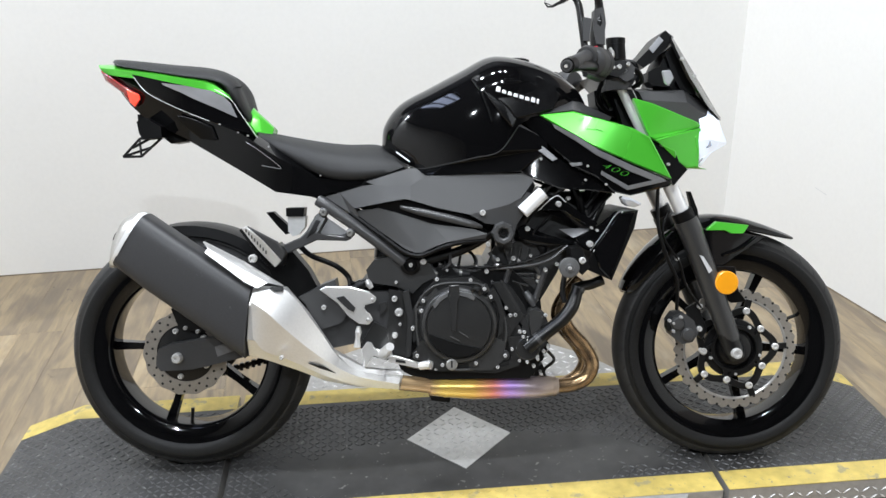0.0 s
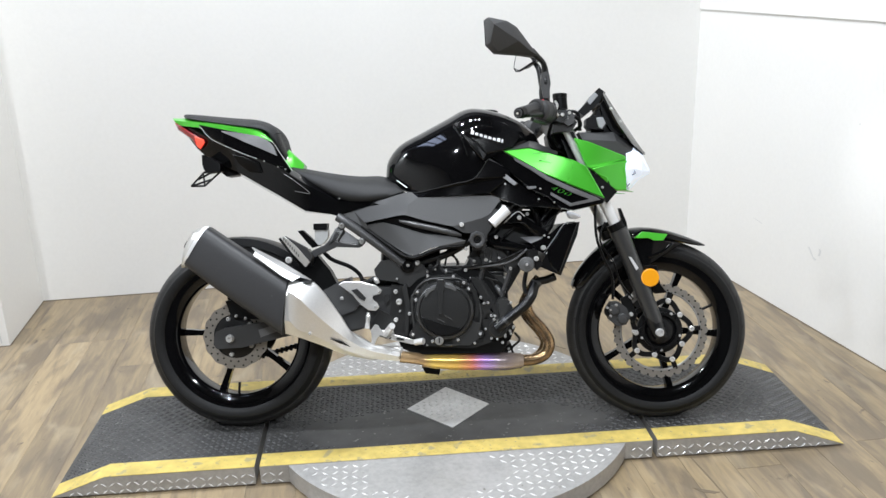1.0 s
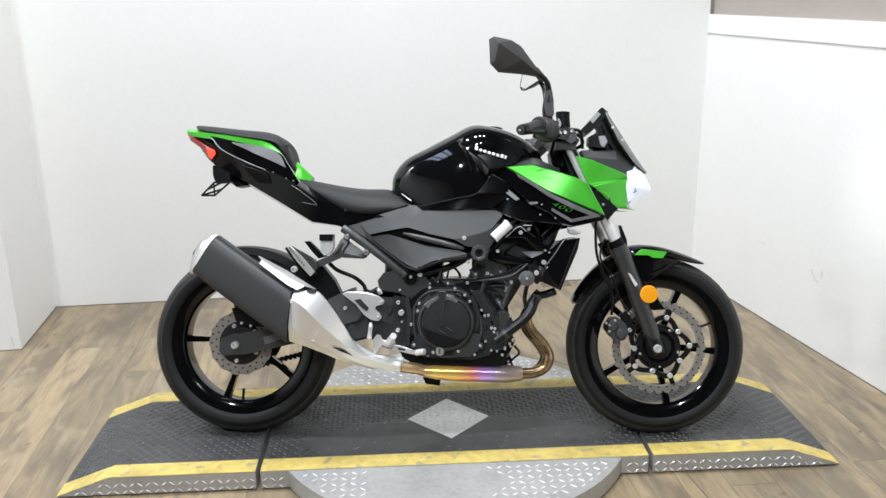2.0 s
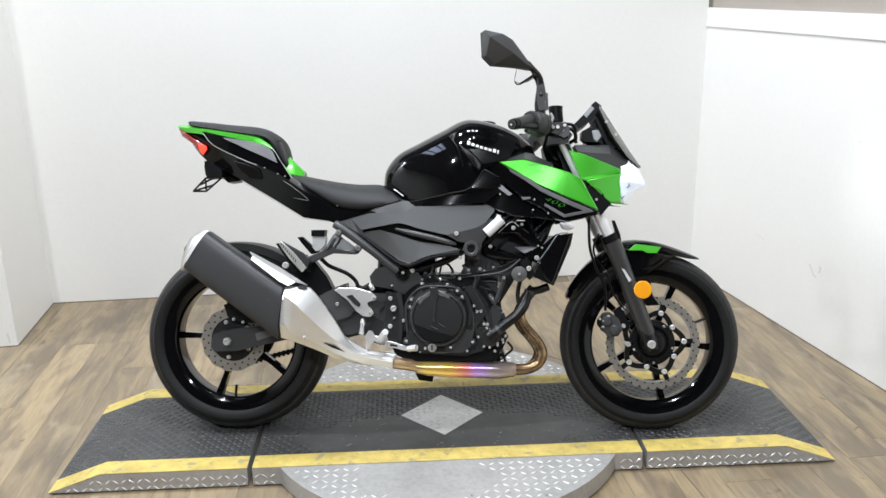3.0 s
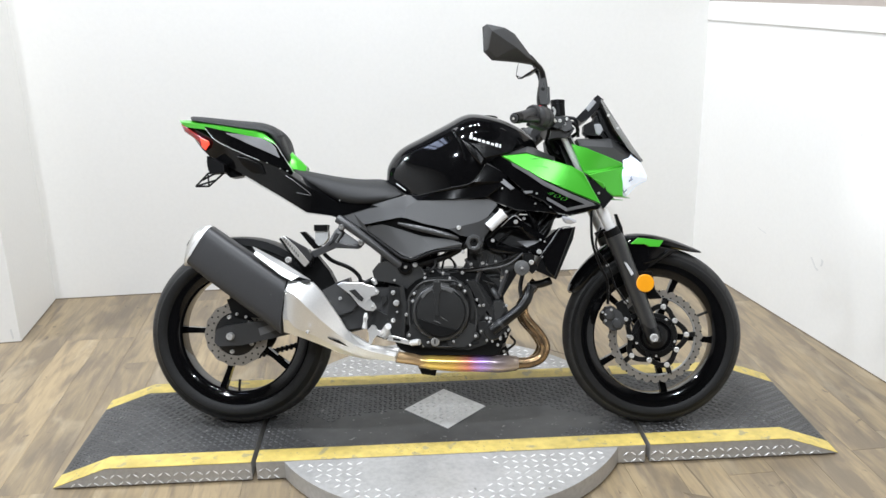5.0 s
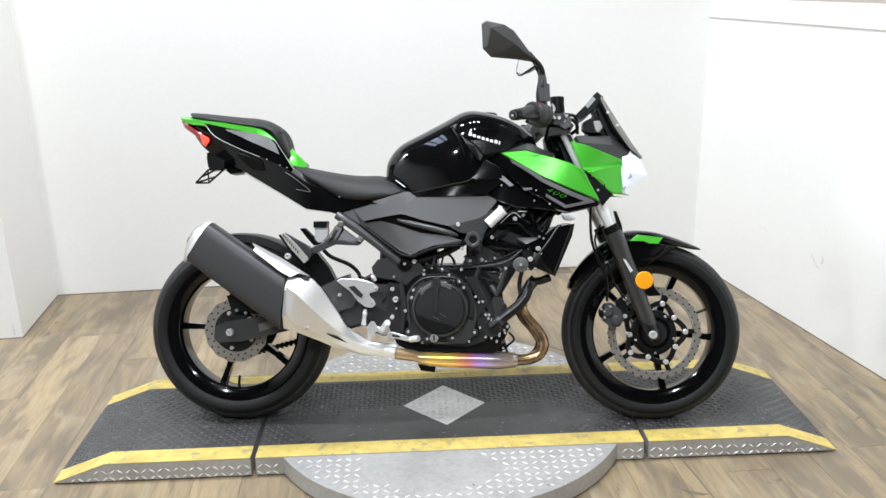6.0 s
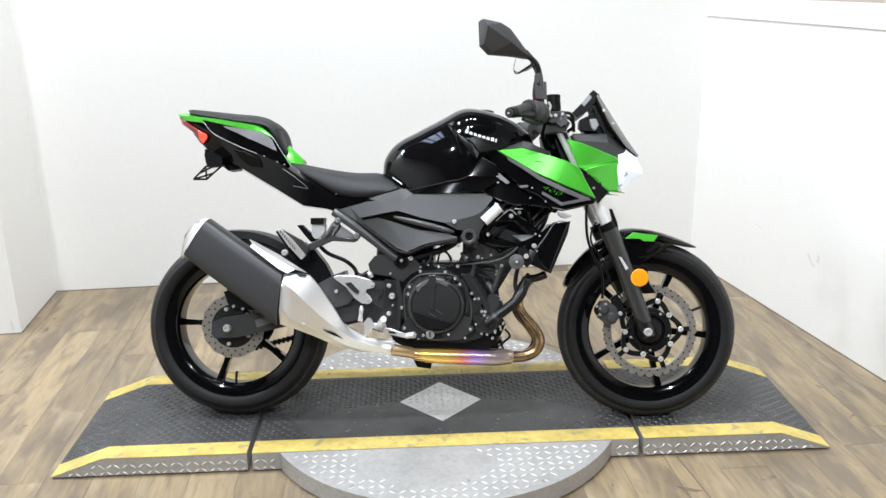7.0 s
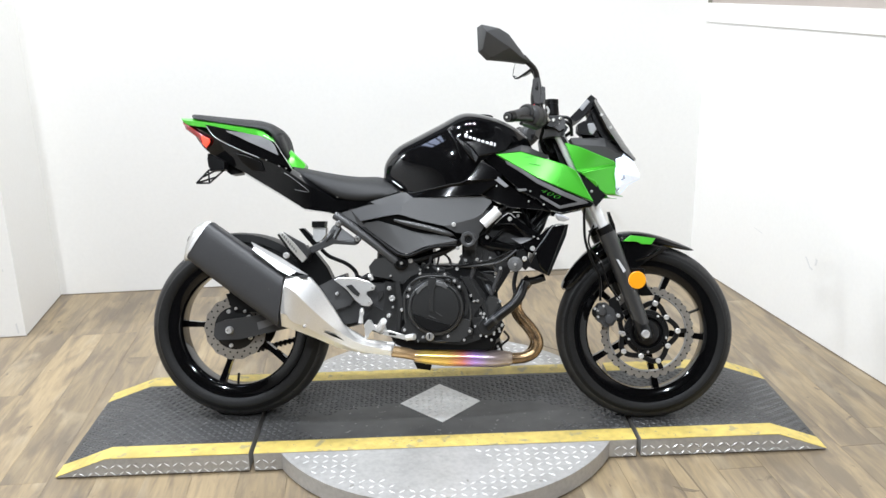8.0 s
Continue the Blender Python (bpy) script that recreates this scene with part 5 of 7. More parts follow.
# rider's foot controls
guard = part("heel_guard", skin([(0.356, -0.170, 0.468), (0.372, -0.170, 0.476), (0.430, -0.170, 0.474), (0.473, -0.170, 0.462), (0.492, -0.170, 0.447), (0.487, -0.170, 0.435), (0.464, -0.170, 0.429), (0.457, -0.170, 0.421), (0.475, -0.170, 0.408), (0.483, -0.170, 0.393), (0.471, -0.170, 0.382), (0.448, -0.170, 0.385), (0.425, -0.170, 0.402), (0.399, -0.170, 0.435)], 0.007, 0.002), ALLOY, bike, "silver alloy heel guard")
part("guard_hole", skin([(0.396, -0.1745, 0.449), (0.415, -0.1745, 0.453), (0.442, -0.1745, 0.424), (0.437, -0.1745, 0.414), (0.424, -0.1745, 0.421)], 0.002, 0.0003), DARK_GAP, guard)
bolt(guard, (0.482, -0.171, 0.443), 0.004, 0.004)
bolt(guard, (0.470, -0.171, 0.395), 0.004, 0.004)
part("footpeg", tube([(0.503, -0.160, 0.310), (0.517, -0.200, 0.329), (0.525, -0.225, 0.340)], (0.012, 0.011, 0.010), 14), ALLOY, bike, "silver alloy footpeg")
part("peg_bracket", skin([(0.451, -0.160, 0.319), (0.465, -0.160, 0.338), (0.476, -0.160, 0.336), (0.483, -0.160, 0.322), (0.497, -0.160, 0.318), (0.522, -0.160, 0.321), (0.527, -0.160, 0.304), (0.508, -0.160, 0.293), (0.481, -0.160, 0.305), (0.470, -0.160, 0.292), (0.464, -0.160, 0.277), (0.453, -0.160, 0.275), (0.460, -0.160, 0.302)], 0.012, 0.002), ALLOY, bike)
pedal = part("brake_pedal", skin([(0.522, -0.165, 0.305), (0.535, -0.165, 0.304), (0.583, -0.170, 0.290), (0.596, -0.170, 0.286), (0.597, -0.170, 0.275), (0.582, -0.170, 0.275), (0.535, -0.165, 0.286), (0.513, -0.165, 0.290)], 0.010, 0.002), ALLOY, bike, "silver rear brake pedal")
part("pedal_slot", skin([(0.534, -0.168, 0.297), (0.557, -0.168, 0.293), (0.558, -0.168, 0.287), (0.534, -0.168, 0.290)], 0.001, 0), DARK_GAP, pedal)
part("pedal_tip", tube([(0.592, -0.170, 0.281), (0.611, -0.180, 0.285), (0.619, -0.185, 0.285)], 0.010, 10), ALLOY, pedal)
part("pushrod", tube([(0.447, -0.160, 0.377), (0.446, -0.160, 0.363), (0.444, -0.160, 0.349), (0.442, -0.160, 0.327)], (0.0045, 0.008, 0.006, 0.0085), 10), ALLOY, bike)
part("master_cylinder", tube([(0.427, -0.130, 0.459), (0.468, -0.130, 0.481)], 0.010, 12), SATIN_BLACK, bike)

part("plate_slot", plate([(0.562, 0.483), (0.585, 0.478), (0.594, 0.469), (0.575, 0.467)], 0.13, 0.1365, 0.001), DARK_GAP, bike)
part("plate_recess", plate([(0.495, 0.427), (0.512, 0.431), (0.513, 0.415), (0.497, 0.396)], 0.10, 0.1365, 0.001), DARK_GAP, bike)
part("brake_switch", tube([(0.467, -0.140, 0.485), (0.472, -0.140, 0.476), (0.478, -0.140, 0.466)], (0.006, 0.008, 0.006), 10), ALLOY, bike)
part("rear_lead", tube([(0.427, -0.120, 0.480), (0.454, -0.120, 0.472), (0.503, -0.120, 0.472)], 0.003, 8), BLACK_PLASTIC, bike)

# passenger footrest, reservoir, rear brake hose
bracket = part("passenger_bracket", skin([(0.271, -0.150, 0.574), (0.312, -0.150, 0.592), (0.327, -0.150, 0.607), (0.347, -0.140, 0.642), (0.360, -0.135, 0.652), (0.376, -0.135, 0.639), (0.368, -0.140, 0.623), (0.354, -0.145, 0.602), (0.360, -0.145, 0.595), (0.413, -0.140, 0.592), (0.429, -0.135, 0.600), (0.434, -0.135, 0.586), (0.420, -0.138, 0.580), (0.351, -0.146, 0.584), (0.319, -0.150, 0.570), (0.278, -0.150, 0.552)], 0.012, 0.003), SATIN_GREY, bike, "black passenger footrest bracket of two arms")
part("bracket_web", skin([(0.337, -0.151, 0.608), (0.350, -0.146, 0.633), (0.361, -0.146, 0.631), (0.349, -0.150, 0.605), (0.326, -0.152, 0.589)], 0.003, 0.0008), SATIN_BLACK, bracket)
for p in [(0.369, -0.142, 0.650), (0.431, -0.142, 0.600)]:
    bolt(bracket, p, 0.010, 0.016, STEEL)
    bolt(bracket, p, 0.013, 0.006, SATIN_GREY)
rest = part("passenger_footrest", skin([(0.186, -0.206, 0.619), (0.197, -0.206, 0.624), (0.233, -0.198, 0.589), (0.272, -0.188, 0.540), (0.257, -0.186, 0.525), (0.242, -0.190, 0.542), (0.220, -0.198, 0.569)], 0.016, 0.002), ALLOY, bike, "folded alloy passenger footrest with ribbed pad")
part("footrest_arm", skin([(0.196, -0.202, 0.625), (0.265, -0.190, 0.585), (0.283, -0.182, 0.556), (0.271, -0.182, 0.538), (0.232, -0.194, 0.589)], 0.014, 0.003), SATIN_GREY, rest)
for k in range(8):
    p = Vector((0.197, -0.206, 0.614)).lerp(Vector((0.239, -0.195, 0.562)), k / 7)
    part("pad_rib", box(p.x - 0.0012, p.y - 0.003, p.z - 0.004, p.x + 0.0012, p.y + 0.003, p.z + 0.004, 0.0005), SATIN_GREY, rest)
part("rubber_edge", tube([(0.182, -0.196, 0.617), (0.214, -0.188, 0.569), (0.242, -0.176, 0.531)], 0.005, 8), BLACK_PLASTIC, rest)
part("footrest_mount", plate([(0.241, 0.567), (0.265, 0.581), (0.279, 0.557), (0.272, 0.526), (0.250, 0.534)], 0.13, 0.165, 0.004), SATIN_BLACK, bike)
part("far_footrest", plate([(0.178, 0.639), (0.196, 0.641), (0.246, 0.593), (0.260, 0.587), (0.228, 0.579), (0.206, 0.603)], -0.15, -0.12, 0.003), BLACK_PLASTIC, bike)
res = part("brake_reservoir", plate([(0.275, 0.640), (0.318, 0.639), (0.316, 0.613), (0.301, 0.595), (0.286, 0.591), (0.275, 0.603)], 0.065, 0.10, 0.006), MILKY, bike, "translucent brake fluid reservoir with black cap")
part("cap", plate([(0.272, 0.660), (0.317, 0.660), (0.314, 0.639), (0.272, 0.640)], 0.06, 0.105, 0.004), BLACK_PLASTIC, res)
part("brake_hose", tube([(0.305, -0.110, 0.566), (0.332, -0.110, 0.543), (0.388, -0.110, 0.519), (0.419, -0.110, 0.491), (0.426, -0.120, 0.464)], 0.0065, 10), BLACK_PLASTIC, bike)

# seats and tail
def loft_half(stations):
    """A symmetric shell from half-sections, each from the middle line outward, mirrored."""
    loops = []
    for half in stations:
        right = [Vector(p) for p in half]
        left = [Vector((p[0], -p[1], p[2])) for p in half[::-1] if abs(p[1]) > 1e-6]
        loops.append(right + left)
    return rings(loops)


seat = part("seat", smooth_loft([
    [(0.188, -0.000, 0.855), (0.197, -0.040, 0.849), (0.204, -0.065, 0.839), (0.213, -0.065, 0.820), (0.203, -0.000, 0.822)],
    [(0.228, -0.000, 0.845), (0.239, -0.050, 0.836), (0.250, -0.085, 0.820), (0.256, -0.088, 0.796), (0.238, -0.000, 0.798)],
    [(0.334, -0.000, 0.824), (0.346, -0.070, 0.813), (0.354, -0.118, 0.789), (0.356, -0.122, 0.741), (0.336, -0.000, 0.744)],
    [(0.411, -0.000, 0.814), (0.421, -0.070, 0.803), (0.429, -0.125, 0.775), (0.429, -0.130, 0.726), (0.411, -0.000, 0.732)],
    [(0.479, -0.000, 0.813), (0.489, -0.060, 0.803), (0.505, -0.115, 0.775), (0.517, -0.128, 0.734), (0.503, -0.000, 0.739)],
    [(0.507, -0.000, 0.807), (0.520, -0.050, 0.796), (0.546, -0.100, 0.774), (0.563, -0.112, 0.751), (0.549, -0.000, 0.753)]]), SEAT, bike, "black vinyl rider seat", 60)
pillion = part("pillion_seat", smooth_loft([
    [(-0.167, -0.000, 1.028), (-0.156, -0.030, 1.023), (-0.149, -0.045, 1.019), (-0.147, -0.045, 1.015), (-0.161, -0.000, 1.022)],
    [(-0.145, -0.000, 1.033), (-0.132, -0.040, 1.025), (-0.124, -0.062, 1.014), (-0.122, -0.064, 1.008), (-0.143, -0.000, 1.016)],
    [(-0.012, -0.000, 1.018), (0.002, -0.050, 1.009), (0.013, -0.082, 0.993), (0.015, -0.084, 0.983), (-0.009, -0.000, 0.995)],
    [(0.085, -0.000, 1.007), (0.099, -0.050, 0.998), (0.113, -0.090, 0.979), (0.115, -0.092, 0.964), (0.092, -0.000, 0.974)],
    [(0.135, -0.000, 0.985), (0.149, -0.050, 0.975), (0.156, -0.088, 0.953), (0.145, -0.090, 0.933), (0.119, -0.000, 0.942)],
    [(0.158, -0.000, 0.943), (0.168, -0.045, 0.934), (0.172, -0.078, 0.917), (0.165, -0.080, 0.898), (0.142, -0.000, 0.907)],
    [(0.177, -0.000, 0.891), (0.183, -0.030, 0.886), (0.184, -0.050, 0.877), (0.179, -0.052, 0.871), (0.165, -0.000, 0.876)]]), SEAT, bike, "black vinyl passenger seat", 60)

part("seat_seam", tube([(0.144, -0.093, 0.932), (0.156, -0.091, 0.951), (0.164, -0.060, 0.956), (0.156, -0.000, 0.966)], 0.0014, 6), DARK_GAP, pillion)
tail = part("tail_cowl", loft_half([
    [(-0.204, -0.000, 1.022), (-0.197, -0.020, 1.018), (-0.189, -0.035, 1.010), (-0.176, -0.035, 0.994), (-0.186, -0.000, 0.997)],
    [(-0.159, -0.000, 1.022), (-0.142, -0.050, 1.011), (-0.134, -0.068, 1.001), (-0.126, -0.068, 0.984), (-0.149, -0.000, 0.989)],
    [(-0.052, -0.000, 1.009), (-0.032, -0.065, 0.994), (-0.024, -0.090, 0.985), (-0.020, -0.092, 0.970), (-0.048, -0.000, 0.974)],
    [(0.055, -0.000, 0.992), (0.075, -0.075, 0.976), (0.085, -0.104, 0.965), (0.088, -0.104, 0.945), (0.061, -0.000, 0.950)],
    [(0.081, -0.000, 0.984), (0.100, -0.075, 0.968), (0.111, -0.104, 0.957), (0.118, -0.104, 0.937), (0.092, -0.000, 0.942)],
    [(0.115, -0.000, 0.953), (0.130, -0.060, 0.942), (0.142, -0.094, 0.934), (0.149, -0.094, 0.923), (0.127, -0.000, 0.930)]]), GREEN_PAINT, bike, "lime green tail cowl", 30)
part("seat_hump", loft_half([
    [(0.157, -0.000, 0.880), (0.164, -0.028, 0.877), (0.172, -0.046, 0.873), (0.181, -0.050, 0.863), (0.169, -0.000, 0.866)],
    [(0.180, -0.000, 0.910), (0.184, -0.022, 0.902), (0.188, -0.036, 0.878), (0.194, -0.050, 0.846), (0.182, -0.000, 0.849)],
    [(0.196, -0.000, 0.894), (0.200, -0.020, 0.888), (0.204, -0.034, 0.868), (0.209, -0.044, 0.844), (0.199, -0.000, 0.845)],
    [(0.228, -0.000, 0.862), (0.232, -0.014, 0.858), (0.234, -0.026, 0.852), (0.230, -0.030, 0.838), (0.221, -0.000, 0.839)]]), GREEN_PAINT, bike, "lime green hump between the seats", 45)

side = [(-0.094, -0.085, 0.988), (0.018, -0.105, 0.962), (0.110, -0.114, 0.941), (0.150, -0.114, 0.922), (0.190, -0.110, 0.858), (0.206, -0.108, 0.832), (0.168, -0.114, 0.847), (0.109, -0.116, 0.866), (0.038, -0.112, 0.896), (-0.049, -0.096, 0.940)]
for s in (1, -1):
    sp = side if s > 0 else mirrored(side)
    part("tail_side_panel", skin(sp, 0.05, 0.002), BLACK_PAINT, bike, "gloss black tail side panel with silver flash")
flash = [(-0.016, -0.105, 0.964), (0.034, -0.111, 0.957), (0.105, -0.116, 0.943), (0.136, -0.116, 0.928), (0.151, -0.116, 0.913), (0.165, -0.116, 0.878), (0.114, -0.117, 0.902), (0.057, -0.115, 0.927), (0.034, -0.112, 0.939), (-0.012, -0.105, 0.959)]
part("silver_flash", skin(flash, 0.002, 0), FLASH_GREY, bike, "silver grey flash decal")
part("panel_line", tube([(0.114, -0.117, 0.946), (0.151, -0.117, 0.922), (0.173, -0.117, 0.889), (0.211, -0.112, 0.830)], 0.0009, 6), SILVER_DECAL, bike)
for p in [(0.123, -0.118, 0.863), (0.166, -0.118, 0.843), (0.190, -0.120, 0.835), (0.239, -0.124, 0.808), (0.362, -0.134, 0.737)]:
    bolt(bike, p, 0.0024, 0.003)
part("panel_line", tube([(-0.087, -0.090, 0.980), (-0.049, -0.099, 0.939), (0.038, -0.115, 0.896), (0.099, -0.118, 0.871)], 0.0007, 6), SILVER_DECAL, bike)

under = part("under_tail", loft_half([
    [(-0.188, -0.000, 1.007), (-0.181, -0.020, 1.002), (-0.174, -0.030, 0.999), (-0.159, -0.030, 0.976), (-0.167, -0.000, 0.978)],
    [(-0.149, -0.000, 1.003), (-0.132, -0.050, 0.992), (-0.124, -0.065, 0.978), (-0.112, -0.050, 0.918), (-0.127, -0.000, 0.919)],
    [(-0.081, -0.000, 0.979), (-0.062, -0.060, 0.963), (-0.053, -0.085, 0.941), (-0.071, -0.055, 0.879), (-0.086, -0.000, 0.881)],
    [(0.006, -0.000, 0.951), (0.029, -0.080, 0.922), (0.035, -0.104, 0.897), (0.023, -0.075, 0.835), (0.001, -0.000, 0.835)],
    [(0.142, -0.000, 0.880), (0.163, -0.090, 0.860), (0.168, -0.112, 0.843), (0.164, -0.105, 0.753), (0.139, -0.000, 0.753)],
    [(0.234, -0.000, 0.821), (0.252, -0.090, 0.807), (0.258, -0.118, 0.783), (0.252, -0.122, 0.700), (0.227, -0.000, 0.699)],
    [(0.334, -0.000, 0.746), (0.349, -0.090, 0.739), (0.355, -0.128, 0.730), (0.348, -0.130, 0.686), (0.326, -0.000, 0.687)],
    [(0.449, -0.000, 0.735), (0.461, -0.090, 0.729), (0.466, -0.128, 0.725), (0.457, -0.130, 0.715), (0.439, -0.000, 0.718)]]), BLACK_PAINT, bike, "gloss black lower tail fairing", 30)
# thin grey line painted as the highlight streak along the fairing's crease
part("crease_glint", tube([(0.185, -0.122, 0.820), (0.217, -0.126, 0.799), (0.267, -0.128, 0.758), (0.245, -0.128, 0.759), (0.221, -0.127, 0.764)], 0.0010, 6), GREY_DECAL, bike)
part("fairing_inset", skin([(0.018, -0.108, 0.888), (0.056, -0.112, 0.879), (0.103, -0.114, 0.858), (0.115, -0.112, 0.825), (0.073, -0.106, 0.830), (0.038, -0.102, 0.857)], 0.006, 0.002), BLACK_PLASTIC, bike)
lamp = part("tail_lamp", skin([(-0.188, -0.038, 1.005), (-0.148, -0.060, 0.981), (-0.115, -0.070, 0.959), (-0.082, -0.078, 0.942), (-0.076, -0.078, 0.931), (-0.094, -0.070, 0.910), (-0.109, -0.066, 0.922), (-0.126, -0.060, 0.945), (-0.175, -0.040, 0.978)], 0.03, 0.003), RED_LENS, bike, "red tail lamp")
part("lamp_glow", skin([(-0.111, -0.074, 0.952), (-0.080, -0.082, 0.940), (-0.077, -0.082, 0.929), (-0.093, -0.074, 0.911), (-0.105, -0.071, 0.923)], 0.004, 0.001), RED_GLOW, lamp, "lit red lamp element")
part("tail_lamp", skin(mirrored([(-0.188, -0.038, 1.005), (-0.148, -0.060, 0.981), (-0.115, -0.070, 0.959), (-0.082, -0.078, 0.942), (-0.076, -0.078, 0.931), (-0.094, -0.070, 0.910), (-0.109, -0.066, 0.922), (-0.126, -0.060, 0.945), (-0.175, -0.040, 0.978)]), 0.03, 0.003), RED_LENS, bike)
part("number_plate_arm", plate([(-0.101, 0.895), (-0.072, 0.895), (-0.044, 0.872), (0.024, 0.856), (0.018, 0.827), (-0.021, 0.822), (-0.044, 0.841), (-0.092, 0.838), (-0.100, 0.863)], -0.03, 0.035, 0.004), BLACK_PLASTIC, bike)
part("indicator", plate([(-0.081, 0.873), (-0.064, 0.884), (-0.023, 0.861), (-0.023, 0.835), (-0.068, 0.830), (-0.077, 0.847)], 0.055, 0.10, 0.006), BLACK_PLASTIC, bike, "small black rear turn signal")
part("indicator_lens", skin([(-0.082, -0.090, 0.870), (-0.071, -0.090, 0.877), (-0.075, -0.090, 0.833), (-0.081, -0.090, 0.844)], 0.03, 0.003), CLEAR_LENS, bike)
part("number_plate_holder", merged(*[tube(o, 0.0032, 6) for o in ([(-0.121, -0.090, 0.790), (-0.077, -0.090, 0.790)], [(-0.077, -0.090, 0.790), (-0.026, -0.090, 0.834)], [(-0.121, -0.090, 0.790), (-0.079, -0.090, 0.833)], [(-0.079, -0.090, 0.833), (-0.026, -0.090, 0.834)], [(-0.121, -0.090, 0.790), (-0.064, -0.060, 0.812)], [(-0.077, -0.090, 0.790), (-0.090, -0.060, 0.832)], [(-0.098, -0.090, 0.811), (-0.052, -0.090, 0.834)])]), BLACK_PLASTIC, bike, "open black number plate bracket")

# tank
def shell_section(top, foot, square=2.8, n=18):
    """Half of a rounded-square section from a point on the middle line to one on the lower edge, then level to the middle."""
    half = []
    for k in range(n + 1):
        a = math.pi / 2 * k / n
        up = math.cos(a) ** (2 / square) if k < n else 0.0
        half.append((foot[0] + (top[0] - foot[0]) * up, foot[1] * math.sin(a) ** (2 / square), foot[2] + (top[2] - foot[2]) * up))
    return half + [(foot[0], 0.0, foot[2])]


tops = [(0.502, -0.000, 0.807), (0.510, -0.000, 0.859), (0.550, -0.000, 0.910), (0.623, -0.000, 0.949), (0.700, -0.000, 0.988), (0.761, -0.000, 1.019), (0.810, -0.000, 1.022), (0.880, -0.000, 1.006), (0.936, -0.000, 0.981), (0.980, -0.000, 0.948)]
feet = [(0.538, -0.080, 0.779), (0.574, -0.104, 0.757), (0.609, -0.130, 0.751), (0.661, -0.152, 0.761), (0.727, -0.168, 0.775), (0.788, -0.172, 0.790), (0.833, -0.162, 0.848), (0.903, -0.138, 0.871), (0.968, -0.112, 0.880), (1.006, -0.082, 0.888)]
lines = [shell_section(a, b) for a, b in zip(tops, feet)]
runs = [glide([line[k] for line in lines], 6) for k in range(len(lines[0]))]
tank = part("fuel_tank", loft_half([[tuple(run[k]) for run in runs] for k in range(len(runs[0]))]), BLACK_PAINT, bike, "gloss black fuel tank", 50)
part("tank_crease", tube([(0.726, -0.134, 0.959), (0.751, -0.162, 0.915), (0.770, -0.180, 0.857)], 0.0026, 8), SOFT_BLACK, tank)
part("tank_edge", tube([(0.543, -0.108, 0.791), (0.575, -0.124, 0.767)], 0.0016, 6), SILVER_DECAL, tank)
part("badge_panel", merged(skin([(0.770, -0.116, 0.986), (0.887, -0.122, 0.964), (0.931, -0.108, 0.943), (0.937, -0.122, 0.914), (0.912, -0.153, 0.882), (0.828, -0.180, 0.862), (0.804, -0.174, 0.892), (0.725, -0.132, 0.961)], 0.03, 0.003), skin([(0.725, -0.132, 0.961), (0.804, -0.174, 0.892), (0.828, -0.180, 0.862), (0.817, -0.182, 0.841), (0.792, -0.182, 0.870), (0.770, -0.172, 0.903)], 0.03, 0.003)), SOFT_BLACK, tank, "sculpted gloss black tank side", 20)
part("fuel_cap", lathe([(0.04, -0.004), (0.04, 0.004), (0.034, 0.007), (0.01, 0.007)], (0, 0, 0), 32), BLACK_PLASTIC, tank).matrix_local = pose(0.835, 0, 1.012, 90 - 180, 0, 0)
a, b = Vector((0.780, -0.1655, 0.9270)), Vector((0.8885, -0.1600, 0.8935))
run, rise = (b - a) / 8, Vector((0.0015, 0.0032, 0.0084))
for k in range(8):
    p, h = a + run * k, 1.5 if k == 0 else (1.35 if k > 5 else 1.0)
    w = run * (0.4 if k == 7 else 0.78)
    part("badge_mark", skin([tuple(p), tuple(p + w), tuple(p + w * 0.94 + rise * h), tuple(p + w * 0.1 + rise * h)], 0.010, 0.0008), SILVER_DECAL, tank, "silver badge")
part("tank_seam", tube([(0.538, -0.082, 0.777), (0.574, -0.105, 0.755), (0.609, -0.131, 0.750), (0.661, -0.153, 0.759), (0.727, -0.169, 0.773), (0.788, -0.173, 0.788), (0.833, -0.163, 0.846)], 0.0016, 6), DARK_GAP, bike)

# side covers
def both(name, points, thick, mat, label="", bevel=0.003):
    part(name, skin(points, thick, bevel), mat, bike, label, 25)
    part(name, skin(mirrored(points), thick, bevel), mat, bike, label, 25)


both("tank_lower_cover", [(0.571, -0.116, 0.753), (0.590, -0.122, 0.750), (0.661, -0.153, 0.759), (0.723, -0.169, 0.771), (0.790, -0.173, 0.787), (0.835, -0.163, 0.846), (0.867, -0.162, 0.830), (0.899, -0.162, 0.810), (0.902, -0.166, 0.791), (0.834, -0.178, 0.740), (0.623, -0.150, 0.732)], 0.05, BLACK_PAINT, "gloss black panel below the tank", 0.0015)
both("knee_panel", [(0.836, -0.162, 0.851), (0.895, -0.156, 0.815), (0.885, -0.157, 0.805), (0.809, -0.171, 0.790)], 0.02, GREY_PLASTIC, "small graphite panel")
def faceted(name, faces, thick, mat, label=""):
    """A moulded cover of flat facets, on both sides."""
    part(name, welded([skin(f, thick, 0) for f in faces]), mat, bike, label, 24)
    part(name, welded([skin(mirrored(f), thick, 0) for f in faces]), mat, bike, label, 24)


